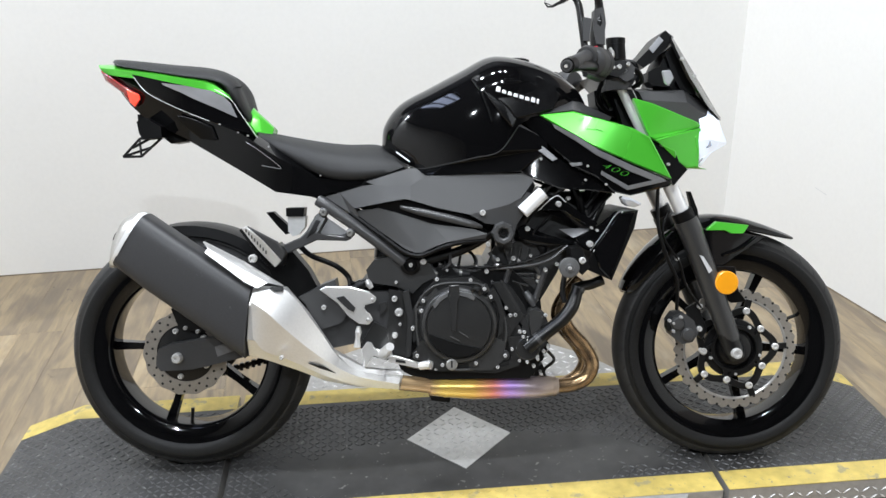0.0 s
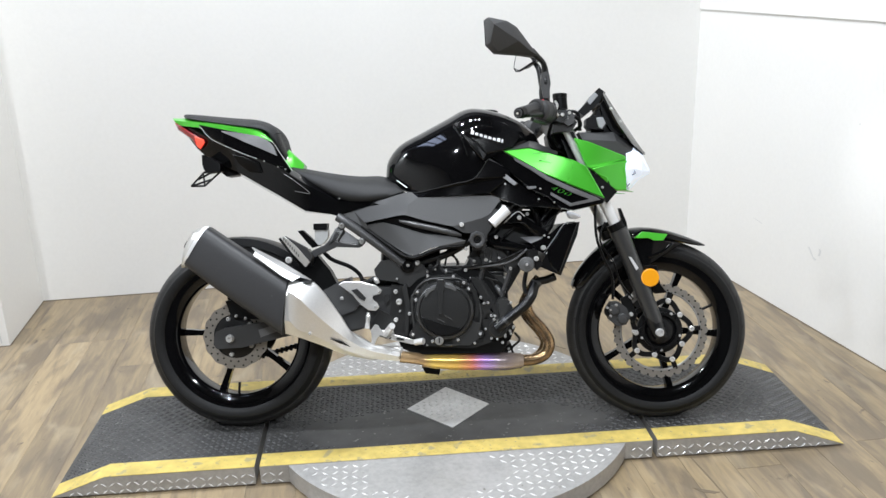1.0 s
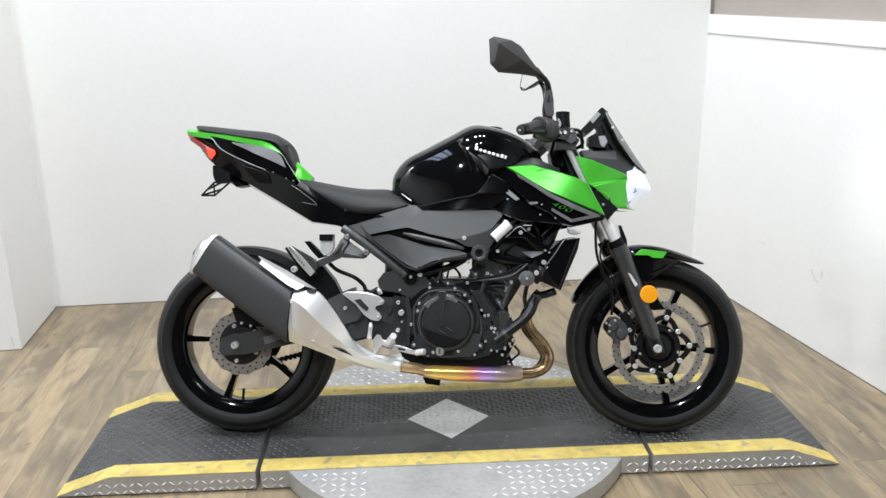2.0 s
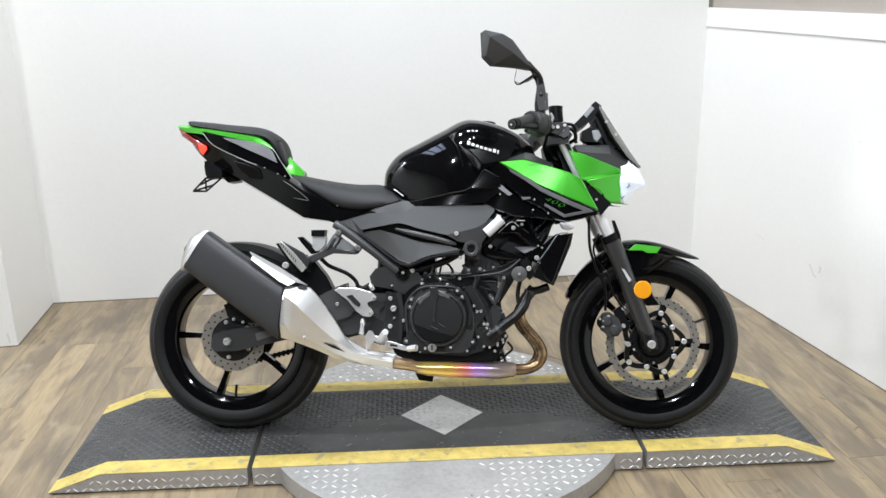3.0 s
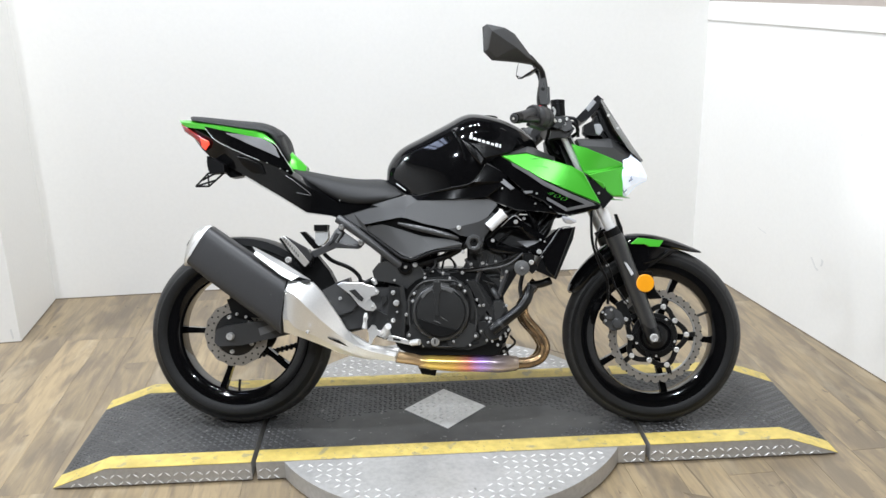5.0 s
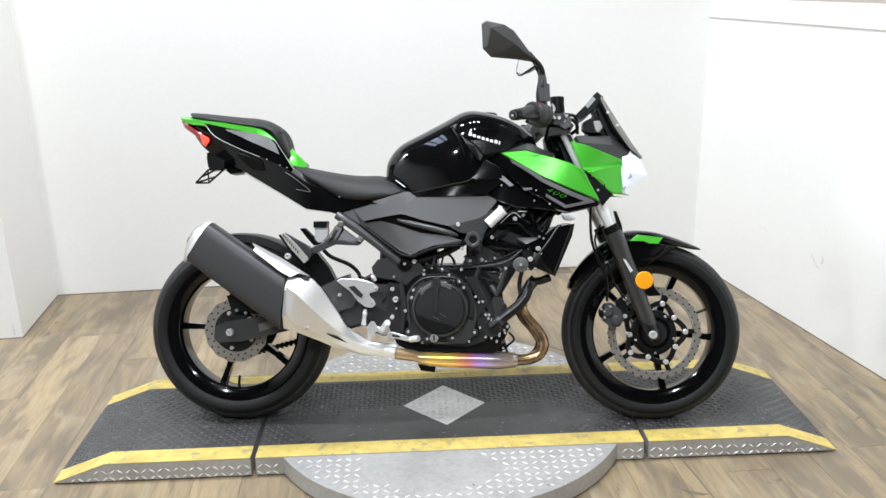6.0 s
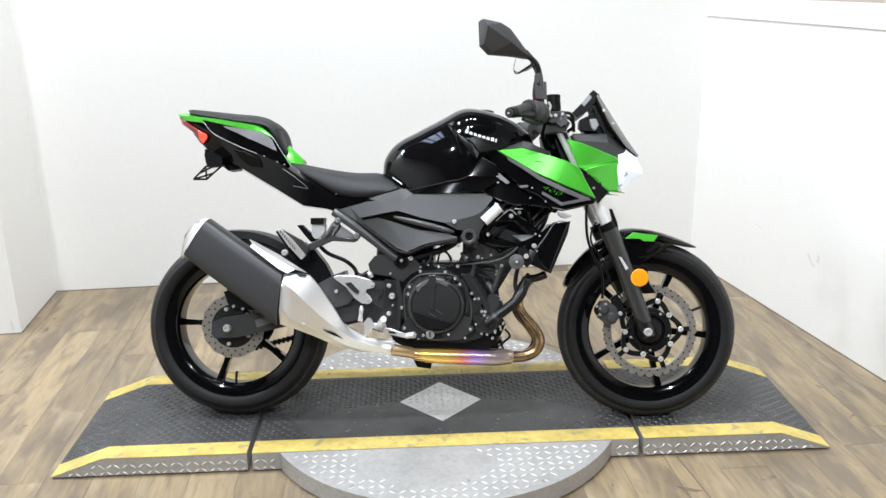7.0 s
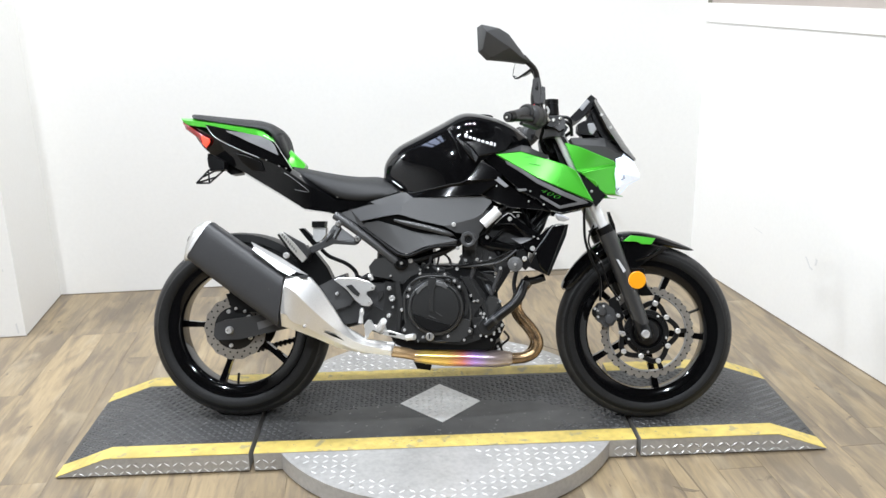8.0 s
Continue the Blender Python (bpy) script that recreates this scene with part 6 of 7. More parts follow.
faceted("side_cover", [
    [(0.470, -0.140, 0.721), (0.530, -0.142, 0.739), (0.573, -0.143, 0.751), (0.590, -0.145, 0.751), (0.613, -0.150, 0.733), (0.577, -0.160, 0.710), (0.563, -0.156, 0.708), (0.516, -0.148, 0.711), (0.489, -0.142, 0.714)],
    [(0.613, -0.150, 0.733), (0.783, -0.158, 0.737), (0.860, -0.158, 0.735), (0.868, -0.160, 0.718), (0.838, -0.166, 0.679), (0.808, -0.168, 0.663), (0.715, -0.174, 0.641), (0.636, -0.174, 0.659), (0.578, -0.170, 0.677), (0.577, -0.160, 0.710)],
    [(0.406, -0.128, 0.696), (0.461, -0.137, 0.711), (0.489, -0.142, 0.714), (0.516, -0.148, 0.711), (0.563, -0.156, 0.708), (0.577, -0.160, 0.710), (0.578, -0.170, 0.677), (0.563, -0.168, 0.680), (0.530, -0.164, 0.675), (0.444, -0.150, 0.659), (0.437, -0.146, 0.664)],
    [(0.370, -0.124, 0.687), (0.406, -0.128, 0.696), (0.437, -0.146, 0.664), (0.445, -0.147, 0.657), (0.453, -0.146, 0.638), (0.433, -0.138, 0.646)],
    [(0.715, -0.174, 0.641), (0.808, -0.168, 0.663), (0.838, -0.166, 0.679), (0.835, -0.164, 0.636), (0.819, -0.162, 0.609), (0.781, -0.170, 0.616), (0.751, -0.172, 0.620)]],
    0.04, GREY_PLASTIC, "matte graphite side cover of sharp facets")
faceted("side_cover_lower", [
    [(0.439, -0.140, 0.650), (0.499, -0.152, 0.659), (0.542, -0.156, 0.647), (0.626, -0.162, 0.620), (0.664, -0.176, 0.578), (0.635, -0.174, 0.568), (0.602, -0.170, 0.553), (0.584, -0.168, 0.553), (0.561, -0.164, 0.563), (0.500, -0.150, 0.605)],
    [(0.626, -0.162, 0.620), (0.726, -0.168, 0.606), (0.757, -0.170, 0.595), (0.752, -0.168, 0.584), (0.664, -0.176, 0.578)]],
    0.05, GREY_PLASTIC, "matte graphite lower side cover of two facets")
part("cover_core", plate([(0.389, 0.699), (0.472, 0.728), (0.582, 0.754), (0.623, 0.737), (0.855, 0.743), (0.875, 0.706), (0.847, 0.638), (0.813, 0.597), (0.758, 0.591), (0.566, 0.635)], -0.12, 0.125, 0.004), BLACK_PLASTIC, bike)
both("tail_infill", [(0.280, -0.105, 0.704), (0.351, -0.118, 0.714), (0.406, -0.124, 0.696), (0.440, -0.132, 0.648), (0.405, -0.126, 0.657), (0.345, -0.118, 0.684)], 0.02, BLACK_PAINT)
both("cover_slot", [(0.443, -0.140, 0.658), (0.562, -0.150, 0.681), (0.596, -0.152, 0.679), (0.676, -0.158, 0.654), (0.722, -0.160, 0.627), (0.758, -0.162, 0.600), (0.726, -0.160, 0.600), (0.622, -0.152, 0.617), (0.498, -0.142, 0.656)], 0.03, BLACK_PLASTIC, "black recessed slot")
part("slot_bar", tube([(0.552, -0.160, 0.661), (0.596, -0.166, 0.650), (0.662, -0.172, 0.634), (0.722, -0.174, 0.618), (0.744, -0.168, 0.611)], (0.004, 0.0085, 0.0095, 0.008, 0.004), 12), SATIN_GREY, bike, "rounded bar inside the slot")
part("cover_edge", tube([(0.430, -0.134, 0.649), (0.497, -0.146, 0.600), (0.556, -0.158, 0.557), (0.583, -0.162, 0.547), (0.607, -0.164, 0.548), (0.674, -0.168, 0.572), (0.752, -0.160, 0.579)], 0.0065, 8), BLACK_PLASTIC, bike)
bolt(bike, (0.746, -0.176, 0.645), 0.0085, 0.006)
part("swoosh", plate([(0.805, 0.638), (0.852, 0.692), (0.873, 0.684), (0.826, 0.613), (0.815, 0.563), (0.779, 0.563), (0.776, 0.590)], 0.10, 0.160, 0.006), GREY_PLASTIC, bike)

# radiator shrouds
both("shroud_upper", [(0.881, -0.160, 0.871), (0.961, -0.165, 0.878), (1.053, -0.175, 0.851), (1.100, -0.178, 0.835), (1.137, -0.178, 0.815), (1.193, -0.165, 0.716), (1.096, -0.182, 0.755), (1.004, -0.180, 0.796)], 0.025, GREEN_PAINT, "lime green radiator shroud")
both("shroud_lower", [(0.835, -0.150, 0.863), (0.881, -0.158, 0.869), (1.004, -0.178, 0.795), (1.096, -0.180, 0.753), (1.195, -0.163, 0.712), (1.187, -0.166, 0.700), (1.091, -0.186, 0.680), (1.051, -0.186, 0.689), (1.011, -0.184, 0.725), (0.964, -0.178, 0.747), (0.902, -0.162, 0.802)], 0.025, BLACK_PAINT, "gloss black lower shroud with grey stripes")
both("shroud_top", [(0.835, -0.120, 0.872), (0.914, -0.100, 0.900), (0.969, -0.085, 0.916), (1.005, -0.095, 0.894), (1.056, -0.140, 0.864), (1.044, -0.172, 0.853), (0.961, -0.163, 0.880), (0.885, -0.155, 0.873)], 0.02, SATIN_GREY, "satin dark shroud top")
def stripe(line_a, line_b):
    """A thin decal between two lines."""
    pieces = [skin([line_a[k], line_a[k + 1], line_b[k + 1], line_b[k]], 0.006, 0.0003) for k in range(len(line_a) - 1)]
    part("shroud_stripe", merged(*pieces), GREY_DECAL, bike, "grey stripe decal")


stripe([(0.911, -0.166, 0.850), (0.964, -0.178, 0.822), (1.016, -0.188, 0.787), (1.095, -0.190, 0.749), (1.172, -0.176, 0.717)], [(0.917, -0.166, 0.839), (0.964, -0.178, 0.809), (1.011, -0.188, 0.775), (1.091, -0.190, 0.735), (1.159, -0.178, 0.708)])
stripe([(1.023, -0.187, 0.739), (1.084, -0.191, 0.703), (1.163, -0.180, 0.719)], [(1.021, -0.187, 0.730), (1.082, -0.191, 0.693), (1.177, -0.176, 0.712)])
both("intake_panel", [(0.820, -0.150, 0.770), (0.831, -0.152, 0.789), (0.856, -0.154, 0.798), (0.899, -0.154, 0.790), (0.973, -0.160, 0.741), (1.017, -0.165, 0.719), (1.060, -0.178, 0.684), (0.990, -0.174, 0.694), (0.928, -0.170, 0.698), (0.875, -0.166, 0.720), (0.834, -0.164, 0.740)], 0.03, BLACK_PAINT, "gloss black panel")
part("intake_chip", skin([(0.863, -0.164, 0.799), (0.888, -0.166, 0.799), (0.923, -0.172, 0.768), (0.911, -0.172, 0.762)], 0.004, 0.001), GREY_DECAL, bike)
part("intake_chip", skin([(0.948, -0.178, 0.758), (0.979, -0.182, 0.759), (0.979, -0.182, 0.752), (0.955, -0.180, 0.749)], 0.004, 0.001), GREY_DECAL, bike)
for p in [(0.884, -0.170, 0.768), (0.991, -0.184, 0.750), (0.986, -0.182, 0.718), (1.033, -0.188, 0.707)]:
    bolt(bike, p, 0.0035, 0.003)
# model number on the shroud
text = bpy.data.curves.new("number", "FONT")
text.body, text.size, text.shear, text.extrude, text.space_character = "400", 0.030, 0.4, 0.0006, 1.15
text.offset = -0.0009
words = new("number_decal", text)
me = words.to_mesh()
flat_text = bmesh.new()
flat_text.from_mesh(me)
words.to_mesh_clear()
bpy.data.objects.remove(words)
number = part("number_decal", flat_text, GREEN_PAINT, bike, "green model number 400")
o, xa = Vector((1.017, -0.193, 0.749)), Vector((1.080, -0.194, 0.722))
xdir = (xa - o).normalized()
zdir = Vector((-xdir.z, 0, xdir.x)).normalized()
ydir = xdir.cross(zdir)
number.matrix_local = Matrix.Translation(o) @ Matrix((xdir, zdir, -ydir)).transposed().to_4x4() @ Matrix.Diagonal((1.3, 0.66, 1, 1))
part("letter_decal", tube([(0.970, -0.176, 0.859), (1.008, -0.178, 0.860), (0.987, -0.180, 0.839), (1.026, -0.182, 0.831)], 0.0009, 4, 1), DARK_GREEN, bike, "thin letter outline decal")

# radiator
part("radiator", plate([(0.987, 0.508), (1.012, 0.562), (1.063, 0.639), (1.113, 0.645), (1.105, 0.606), (1.051, 0.479), (1.026, 0.490)], -0.17, 0.165, 0.006), BLACK_PLASTIC, bike, "black radiator with side cover")
# grey line standing in for the glint on the radiator's edge
part("radiator_edge_glint", tube([(1.000, -0.168, 0.551), (1.034, -0.168, 0.597), (1.065, -0.168, 0.640), (1.097, -0.168, 0.645)], 0.0016, 6), GREY_DECAL, bike)
part("radiator_side", skin([(1.007, -0.172, 0.555), (1.066, -0.172, 0.638), (1.107, -0.172, 0.643), (1.046, -0.172, 0.483), (1.021, -0.172, 0.508)], 0.01, 0.003), BLACK_PAINT, bike)
part("front_indicator", skin([(1.066, -0.190, 0.680), (1.090, -0.200, 0.675), (1.118, -0.200, 0.660), (1.097, -0.200, 0.653), (1.076, -0.195, 0.657)], 0.04, 0.006), CLEAR_LENS, bike, "clear front turn signal")
for line in ([(0.967, -0.100, 0.708), (0.985, -0.110, 0.662), (0.994, -0.100, 0.616)], [(1.014, -0.080, 0.699), (0.996, -0.080, 0.644), (0.968, -0.080, 0.616)], [(1.043, -0.060, 0.686), (1.006, -0.060, 0.635), (0.977, -0.080, 0.579)]):
    part("hose", tube(line, 0.010, 10), BLACK_PLASTIC, bike)
part("head_filler", plate([(0.904, 0.687), (1.061, 0.686), (1.042, 0.634), (0.996, 0.561), (0.941, 0.543), (0.895, 0.636)], -0.07, 0.07, 0.01), SATIN_BLACK, engine)

# front fork
fork = []
for s in (1, -1):
    v = 0.105 * s
    leg = part("fork_leg", tube([(p[0], s * p[1], p[2]) for p in [(1.242, -0.105, 0.616), (1.255, -0.105, 0.587), (1.278, -0.105, 0.527), (1.312, -0.105, 0.436), (1.356, -0.105, 0.319)]], (0.029, 0.0285, 0.027, 0.027, 0.024), 24, 1), ENGINE_LIGHT, bike, "black fork leg with chrome tube")
    part("fork_tube", tube([(p[0], s * p[1], p[2]) for p in [(1.076, -0.105, 0.965), (1.246, -0.105, 0.611)]], 0.0178, 24), CHROME, leg, "chrome fork tube")
    part("axle_clamp", tube([(p[0], s * p[1], p[2]) for p in [(1.344, -0.105, 0.341), (1.363, -0.105, 0.295), (1.372, -0.105, 0.272)]], (0.022, 0.026, 0.020), 20), SATIN_BLACK, leg)
    part("dust_seal", tube([(p[0], s * p[1], p[2]) for p in [(1.231, -0.105, 0.638), (1.244, -0.105, 0.612)]], 0.0265, 24), BLACK_PLASTIC, leg)
    fork.append(leg)
part("front_axle", lathe([(0.0135, -0.26), (0.0135, 0.0), (0.011, 0.004), (0.006, 0.004), (0.006, 0.0)], (1.363, -0.136, 0.290), 20), BOLT, bike, "front axle bolt")
part("fork_decal", skin([(1.268, -0.134, 0.533), (1.278, -0.134, 0.529), (1.300, -0.134, 0.495), (1.292, -0.134, 0.488)], 0.002, 0), SILVER_DECAL, fork[0])
part("reflector", lathe([(0.0285, -0.012), (0.0285, 0.004), (0.026, 0.006), (0.004, 0.0065)], (1.336, -0.128, 0.464), 36), AMBER, bike, "round amber side reflector")
part("reflector_bracket", skin([(1.278, -0.115, 0.505), (1.362, -0.115, 0.501), (1.371, -0.115, 0.442), (1.393, -0.112, 0.414), (1.353, -0.112, 0.411), (1.299, -0.115, 0.469)], 0.008, 0.002), BLACK_PLASTIC, bike)
part("lower_yoke", plate([(1.128, 0.850), (1.154, 0.857), (1.190, 0.784), (1.179, 0.758), (1.154, 0.788)], -0.10, 0.10, 0.008), SATIN_BLACK, bike)
part("upper_yoke", plate([(1.023, 0.972), (1.087, 0.989), (1.116, 0.958), (1.101, 0.933), (1.051, 0.940)], -0.135, 0.135, 0.008), SATIN_BLACK, bike)
part("steering_head", tube([(1.068, -0.000, 0.947), (1.161, -0.000, 0.738)], 0.035, 20), SATIN_BLACK, bike)

# added black strip that imitates the dark reflection on the chrome tube
part("fork_reflection_strip", plate([(1.092, 0.930), (1.104, 0.929), (1.166, 0.810), (1.152, 0.806)], 0.11, 0.130, 0.002), BLACK_PLASTIC, bike)
part("fork_cover", plate([(1.148, 0.819), (1.169, 0.807), (1.207, 0.784), (1.216, 0.757), (1.237, 0.738), (1.223, 0.722), (1.205, 0.701), (1.180, 0.741)], 0.10, 0.135, 0.003), BLACK_PLASTIC, bike)
bolt(bike, (1.174, -0.137, 0.798), 0.006)
bolt(bike, (1.190, -0.137, 0.751), 0.005)

# front mudguard
loops = []
line = [(1.095, 0.429), (1.114, 0.473), (1.147, 0.520), (1.194, 0.567), (1.248, 0.605), (1.296, 0.626), (1.361, 0.625), (1.425, 0.612), (1.490, 0.587), (1.554, 0.559)]
cx, cz = 1.376, 0.290
for k, (x, z) in enumerate(line):
    o = Vector((x - cx, 0, z - cz))
    r = o.length
    o.normalize()
    half = (0.045, 0.055, 0.062, 0.066, 0.07, 0.07, 0.068, 0.062, 0.052, 0.030)[k]
    drop = (0.035, 0.055, 0.06, 0.06, 0.06, 0.055, 0.05, 0.042, 0.03, 0.008)[k]
    c = Vector((cx, 0, cz))
    loops.append([c + o * (r - drop) + Vector((0, -half, 0)), c + o * (r - drop * 0.25) + Vector((0, -half * 0.92, 0)), c + o * r + Vector((0, -half * 0.45, 0)), c + o * r + Vector((0, half * 0.45, 0)),
                  c + o * (r - drop * 0.25) + Vector((0, half * 0.92, 0)), c + o * (r - drop) + Vector((0, half, 0)), c + o * (r - 0.006) + Vector((0, half * 0.42, 0)), c + o * (r - 0.006) + Vector((0, -half * 0.42, 0))])
guard_front = subdivided(part("front_mudguard", rings(loops), BLACK_PAINT, bike, "gloss black front mudguard with green flash", 60), 1)
part("mudguard_stay", skin([(1.241, -0.085, 0.560), (1.269, -0.085, 0.596), (1.361, -0.078, 0.586), (1.454, -0.066, 0.567), (1.379, -0.078, 0.522), (1.322, -0.088, 0.486), (1.277, -0.090, 0.486)], 0.012, 0.003), BLACK_PAINT, guard_front)
part("green_flash", skin([(1.297, -0.092, 0.589), (1.324, -0.088, 0.609), (1.405, -0.082, 0.599), (1.390, -0.088, 0.579), (1.358, -0.092, 0.580), (1.344, -0.092, 0.588)], 0.02, 0.001), GREEN_PAINT, guard_front, "lime green flash")
part("stay_highlight", tube([(1.340, -0.088, 0.526), (1.386, -0.084, 0.542), (1.426, -0.076, 0.569)], 0.004, 8), BLACK_PAINT, guard_front)
bolt(guard_front, (1.219, -0.115, 0.522), 0.006)
part("hose_guide", plate([(1.243, 0.685), (1.251, 0.685), (1.268, 0.641), (1.275, 0.596), (1.261, 0.611)], 0.10, 0.115, 0.002), BLACK_PLASTIC, bike)

# front brake caliper and hoses
cal = part("brake_caliper", plate([(1.204, 0.365), (1.218, 0.385), (1.240, 0.388), (1.265, 0.368), (1.276, 0.337), (1.262, 0.315), (1.236, 0.310), (1.211, 0.330)], 0.055, 0.108, 0.010), GREY_PLASTIC, bike, "dark grey front brake caliper", 30)
for p in [(1.224, -0.108, 0.362), (1.250, -0.108, 0.334)]:
    part("piston_boss", lathe([(0.017, -0.02), (0.017, 0.005), (0.013, 0.010), (0.004, 0.011)], p, 24), GREY_PLASTIC, cal)
part("caliper_ear", skin([(1.195, -0.110, 0.369), (1.213, -0.110, 0.382), (1.217, -0.110, 0.356), (1.206, -0.110, 0.338), (1.195, -0.110, 0.349)], 0.02, 0.004), SATIN_BLACK, cal)
part("caliper_bracket", skin([(1.247, -0.100, 0.396), (1.275, -0.100, 0.414), (1.301, -0.100, 0.341), (1.287, -0.100, 0.319), (1.262, -0.100, 0.341)], 0.012, 0.002), SATIN_BLACK, cal)
for p, r in zip([(1.279, -0.105, 0.403), (1.279, -0.105, 0.347), (1.230, -0.118, 0.379), (1.202, -0.116, 0.371), (1.212, -0.116, 0.364), (1.212, -0.116, 0.344), (1.288, -0.090, 0.290)], (0.008, 0.008, 0.005, 0.005, 0.004, 0.005, 0.007)):
    bolt(cal, p, r)
part("brake_line", tube([(1.169, -0.130, 0.714), (1.167, -0.130, 0.651), (1.171, -0.135, 0.588), (1.193, -0.130, 0.524), (1.217, -0.125, 0.470), (1.220, -0.115, 0.397)], 0.0045, 8), BLACK_PLASTIC, bike)
part("sensor_lead", tube([(1.199, -0.120, 0.642), (1.183, -0.125, 0.606), (1.187, -0.125, 0.569), (1.223, -0.120, 0.515), (1.245, -0.115, 0.451), (1.285, -0.110, 0.396)], 0.0032, 8), BLACK_PLASTIC, bike)

# headlamp cowl
both("cowl_upper", [(1.103, -0.151, 0.908), (1.153, -0.151, 0.893), (1.263, -0.126, 0.850), (1.276, -0.117, 0.840), (1.188, -0.151, 0.818), (1.152, -0.155, 0.809), (1.140, -0.155, 0.818)], 0.03, GREEN_PAINT, "lime green headlamp cowl")
both("cowl_lower", [(1.152, -0.155, 0.809), (1.187, -0.153, 0.818), (1.275, -0.119, 0.838), (1.256, -0.123, 0.813), (1.272, -0.109, 0.743), (1.303, -0.080, 0.737), (1.239, -0.117, 0.741), (1.214, -0.130, 0.756), (1.207, -0.143, 0.783)], 0.03, GREEN_PAINT, "lime green lower headlamp cowl")
part("headlamp", loft_half([
    [(1.286, 0.000, 0.883), (1.273, -0.080, 0.874), (1.271, -0.117, 0.850), (1.266, -0.123, 0.806), (1.274, -0.106, 0.763), (1.287, -0.072, 0.747), (1.300, 0.000, 0.747)],
    [(1.316, 0.000, 0.891), (1.303, -0.072, 0.880), (1.297, -0.109, 0.855), (1.293, -0.112, 0.810), (1.296, -0.096, 0.775), (1.302, -0.056, 0.759), (1.312, 0.000, 0.758)],
    [(1.346, 0.000, 0.864), (1.335, -0.056, 0.855), (1.328, -0.088, 0.838), (1.326, -0.088, 0.804), (1.325, -0.072, 0.786), (1.323, -0.040, 0.778), (1.330, 0.000, 0.778)],
    [(1.370, 0.000, 0.812), (1.363, -0.024, 0.810), (1.361, -0.035, 0.806), (1.361, -0.035, 0.802), (1.360, -0.032, 0.798), (1.361, -0.016, 0.796), (1.364, 0.000, 0.797)]]), HEAD_GLOW, bike, "lit faceted white headlamp", 12)
for o in ([(1.283, -0.110, 0.797), (1.300, -0.106, 0.807), (1.305, -0.101, 0.794), (1.291, -0.104, 0.787)], [(1.271, -0.104, 0.763), (1.287, -0.101, 0.776), (1.286, -0.090, 0.760), (1.277, -0.093, 0.751)]):
    part("lamp_facet", skin(o, 0.010, 0.001), TINTED_GLASS, bike)
part("cowl_body", loft_half([
    [(1.138, 0.000, 0.941), (1.126, -0.104, 0.926), (1.131, -0.130, 0.904), (1.161, -0.139, 0.813), (1.175, -0.113, 0.796), (1.190, 0.000, 0.800)],
    [(1.250, 0.000, 0.943), (1.236, -0.096, 0.928), (1.239, -0.117, 0.897), (1.239, -0.117, 0.814), (1.249, -0.096, 0.760), (1.264, 0.000, 0.758)],
    [(1.336, 0.000, 0.889), (1.327, -0.048, 0.880), (1.302, -0.088, 0.862), (1.277, -0.104, 0.836), (1.284, -0.064, 0.817), (1.294, 0.000, 0.814)],
    [(1.354, 0.000, 0.870), (1.351, -0.019, 0.866), (1.341, -0.032, 0.858), (1.330, -0.032, 0.845), (1.329, -0.019, 0.842), (1.330, 0.000, 0.842)]]), DARK_PLASTIC, bike, "matte dark headlamp surround", 30)
part("windscreen", loft_half([
    [(1.221, 0.000, 1.075), (1.210, -0.080, 1.060), (1.201, -0.120, 1.044), (1.197, -0.118, 1.038), (1.208, -0.064, 1.053), (1.217, 0.000, 1.066)],
    [(1.273, 0.000, 0.992), (1.260, -0.080, 0.979), (1.242, -0.125, 0.957), (1.237, -0.122, 0.954), (1.255, -0.064, 0.972), (1.265, 0.000, 0.982)],
    [(1.321, 0.000, 0.916), (1.311, -0.056, 0.908), (1.293, -0.100, 0.890), (1.288, -0.096, 0.891), (1.305, -0.048, 0.901), (1.313, 0.000, 0.908)],
    [(1.356, 0.000, 0.866), (1.353, -0.016, 0.863), (1.347, -0.032, 0.858), (1.342, -0.029, 0.860), (1.348, -0.013, 0.862), (1.351, 0.000, 0.865)]]), SMOKE, bike, "small dark smoked windscreen", 40)
for p in [(1.224, -0.125, 0.999), (1.253, -0.125, 0.958)]:
    bolt(bike, p, 0.0055, 0.004)
part("screen_bracket", plate([(1.194, 1.017), (1.212, 1.035), (1.256, 0.958), (1.270, 0.916), (1.234, 0.925), (1.208, 0.971)], 0.05, 0.088, 0.003), BLACK_PLASTIC, bike)
meter = part("instrument_panel", plate([(1.128, 1.000), (1.157, 1.029), (1.187, 1.065), (1.198, 1.074), (1.218, 1.058), (1.205, 1.036), (1.172, 1.003), (1.146, 0.985)], -0.07, 0.07, 0.006), BLACK_PLASTIC, bike, "black instrument panel")
part("display", skin([(1.158, -0.072, 1.031), (1.183, -0.072, 1.060), (1.194, -0.072, 1.050), (1.168, -0.072, 1.020)], 0.004, 0.001), CLEAR_LENS, meter, "grey display")
part("cowl_lamp", plate([(1.149, 0.972), (1.170, 0.983), (1.206, 0.978), (1.217, 0.957), (1.206, 0.935), (1.159, 0.939), (1.148, 0.950)], 0.05, 0.105, 0.008), BLACK_PLASTIC, bike)
part("cowl_lamp_lens", skin([(1.180, -0.108, 0.974), (1.202, -0.108, 0.976), (1.213, -0.106, 0.956), (1.198, -0.108, 0.936), (1.187, -0.108, 0.945)], 0.01, 0.003), CLEAR_LENS, bike)

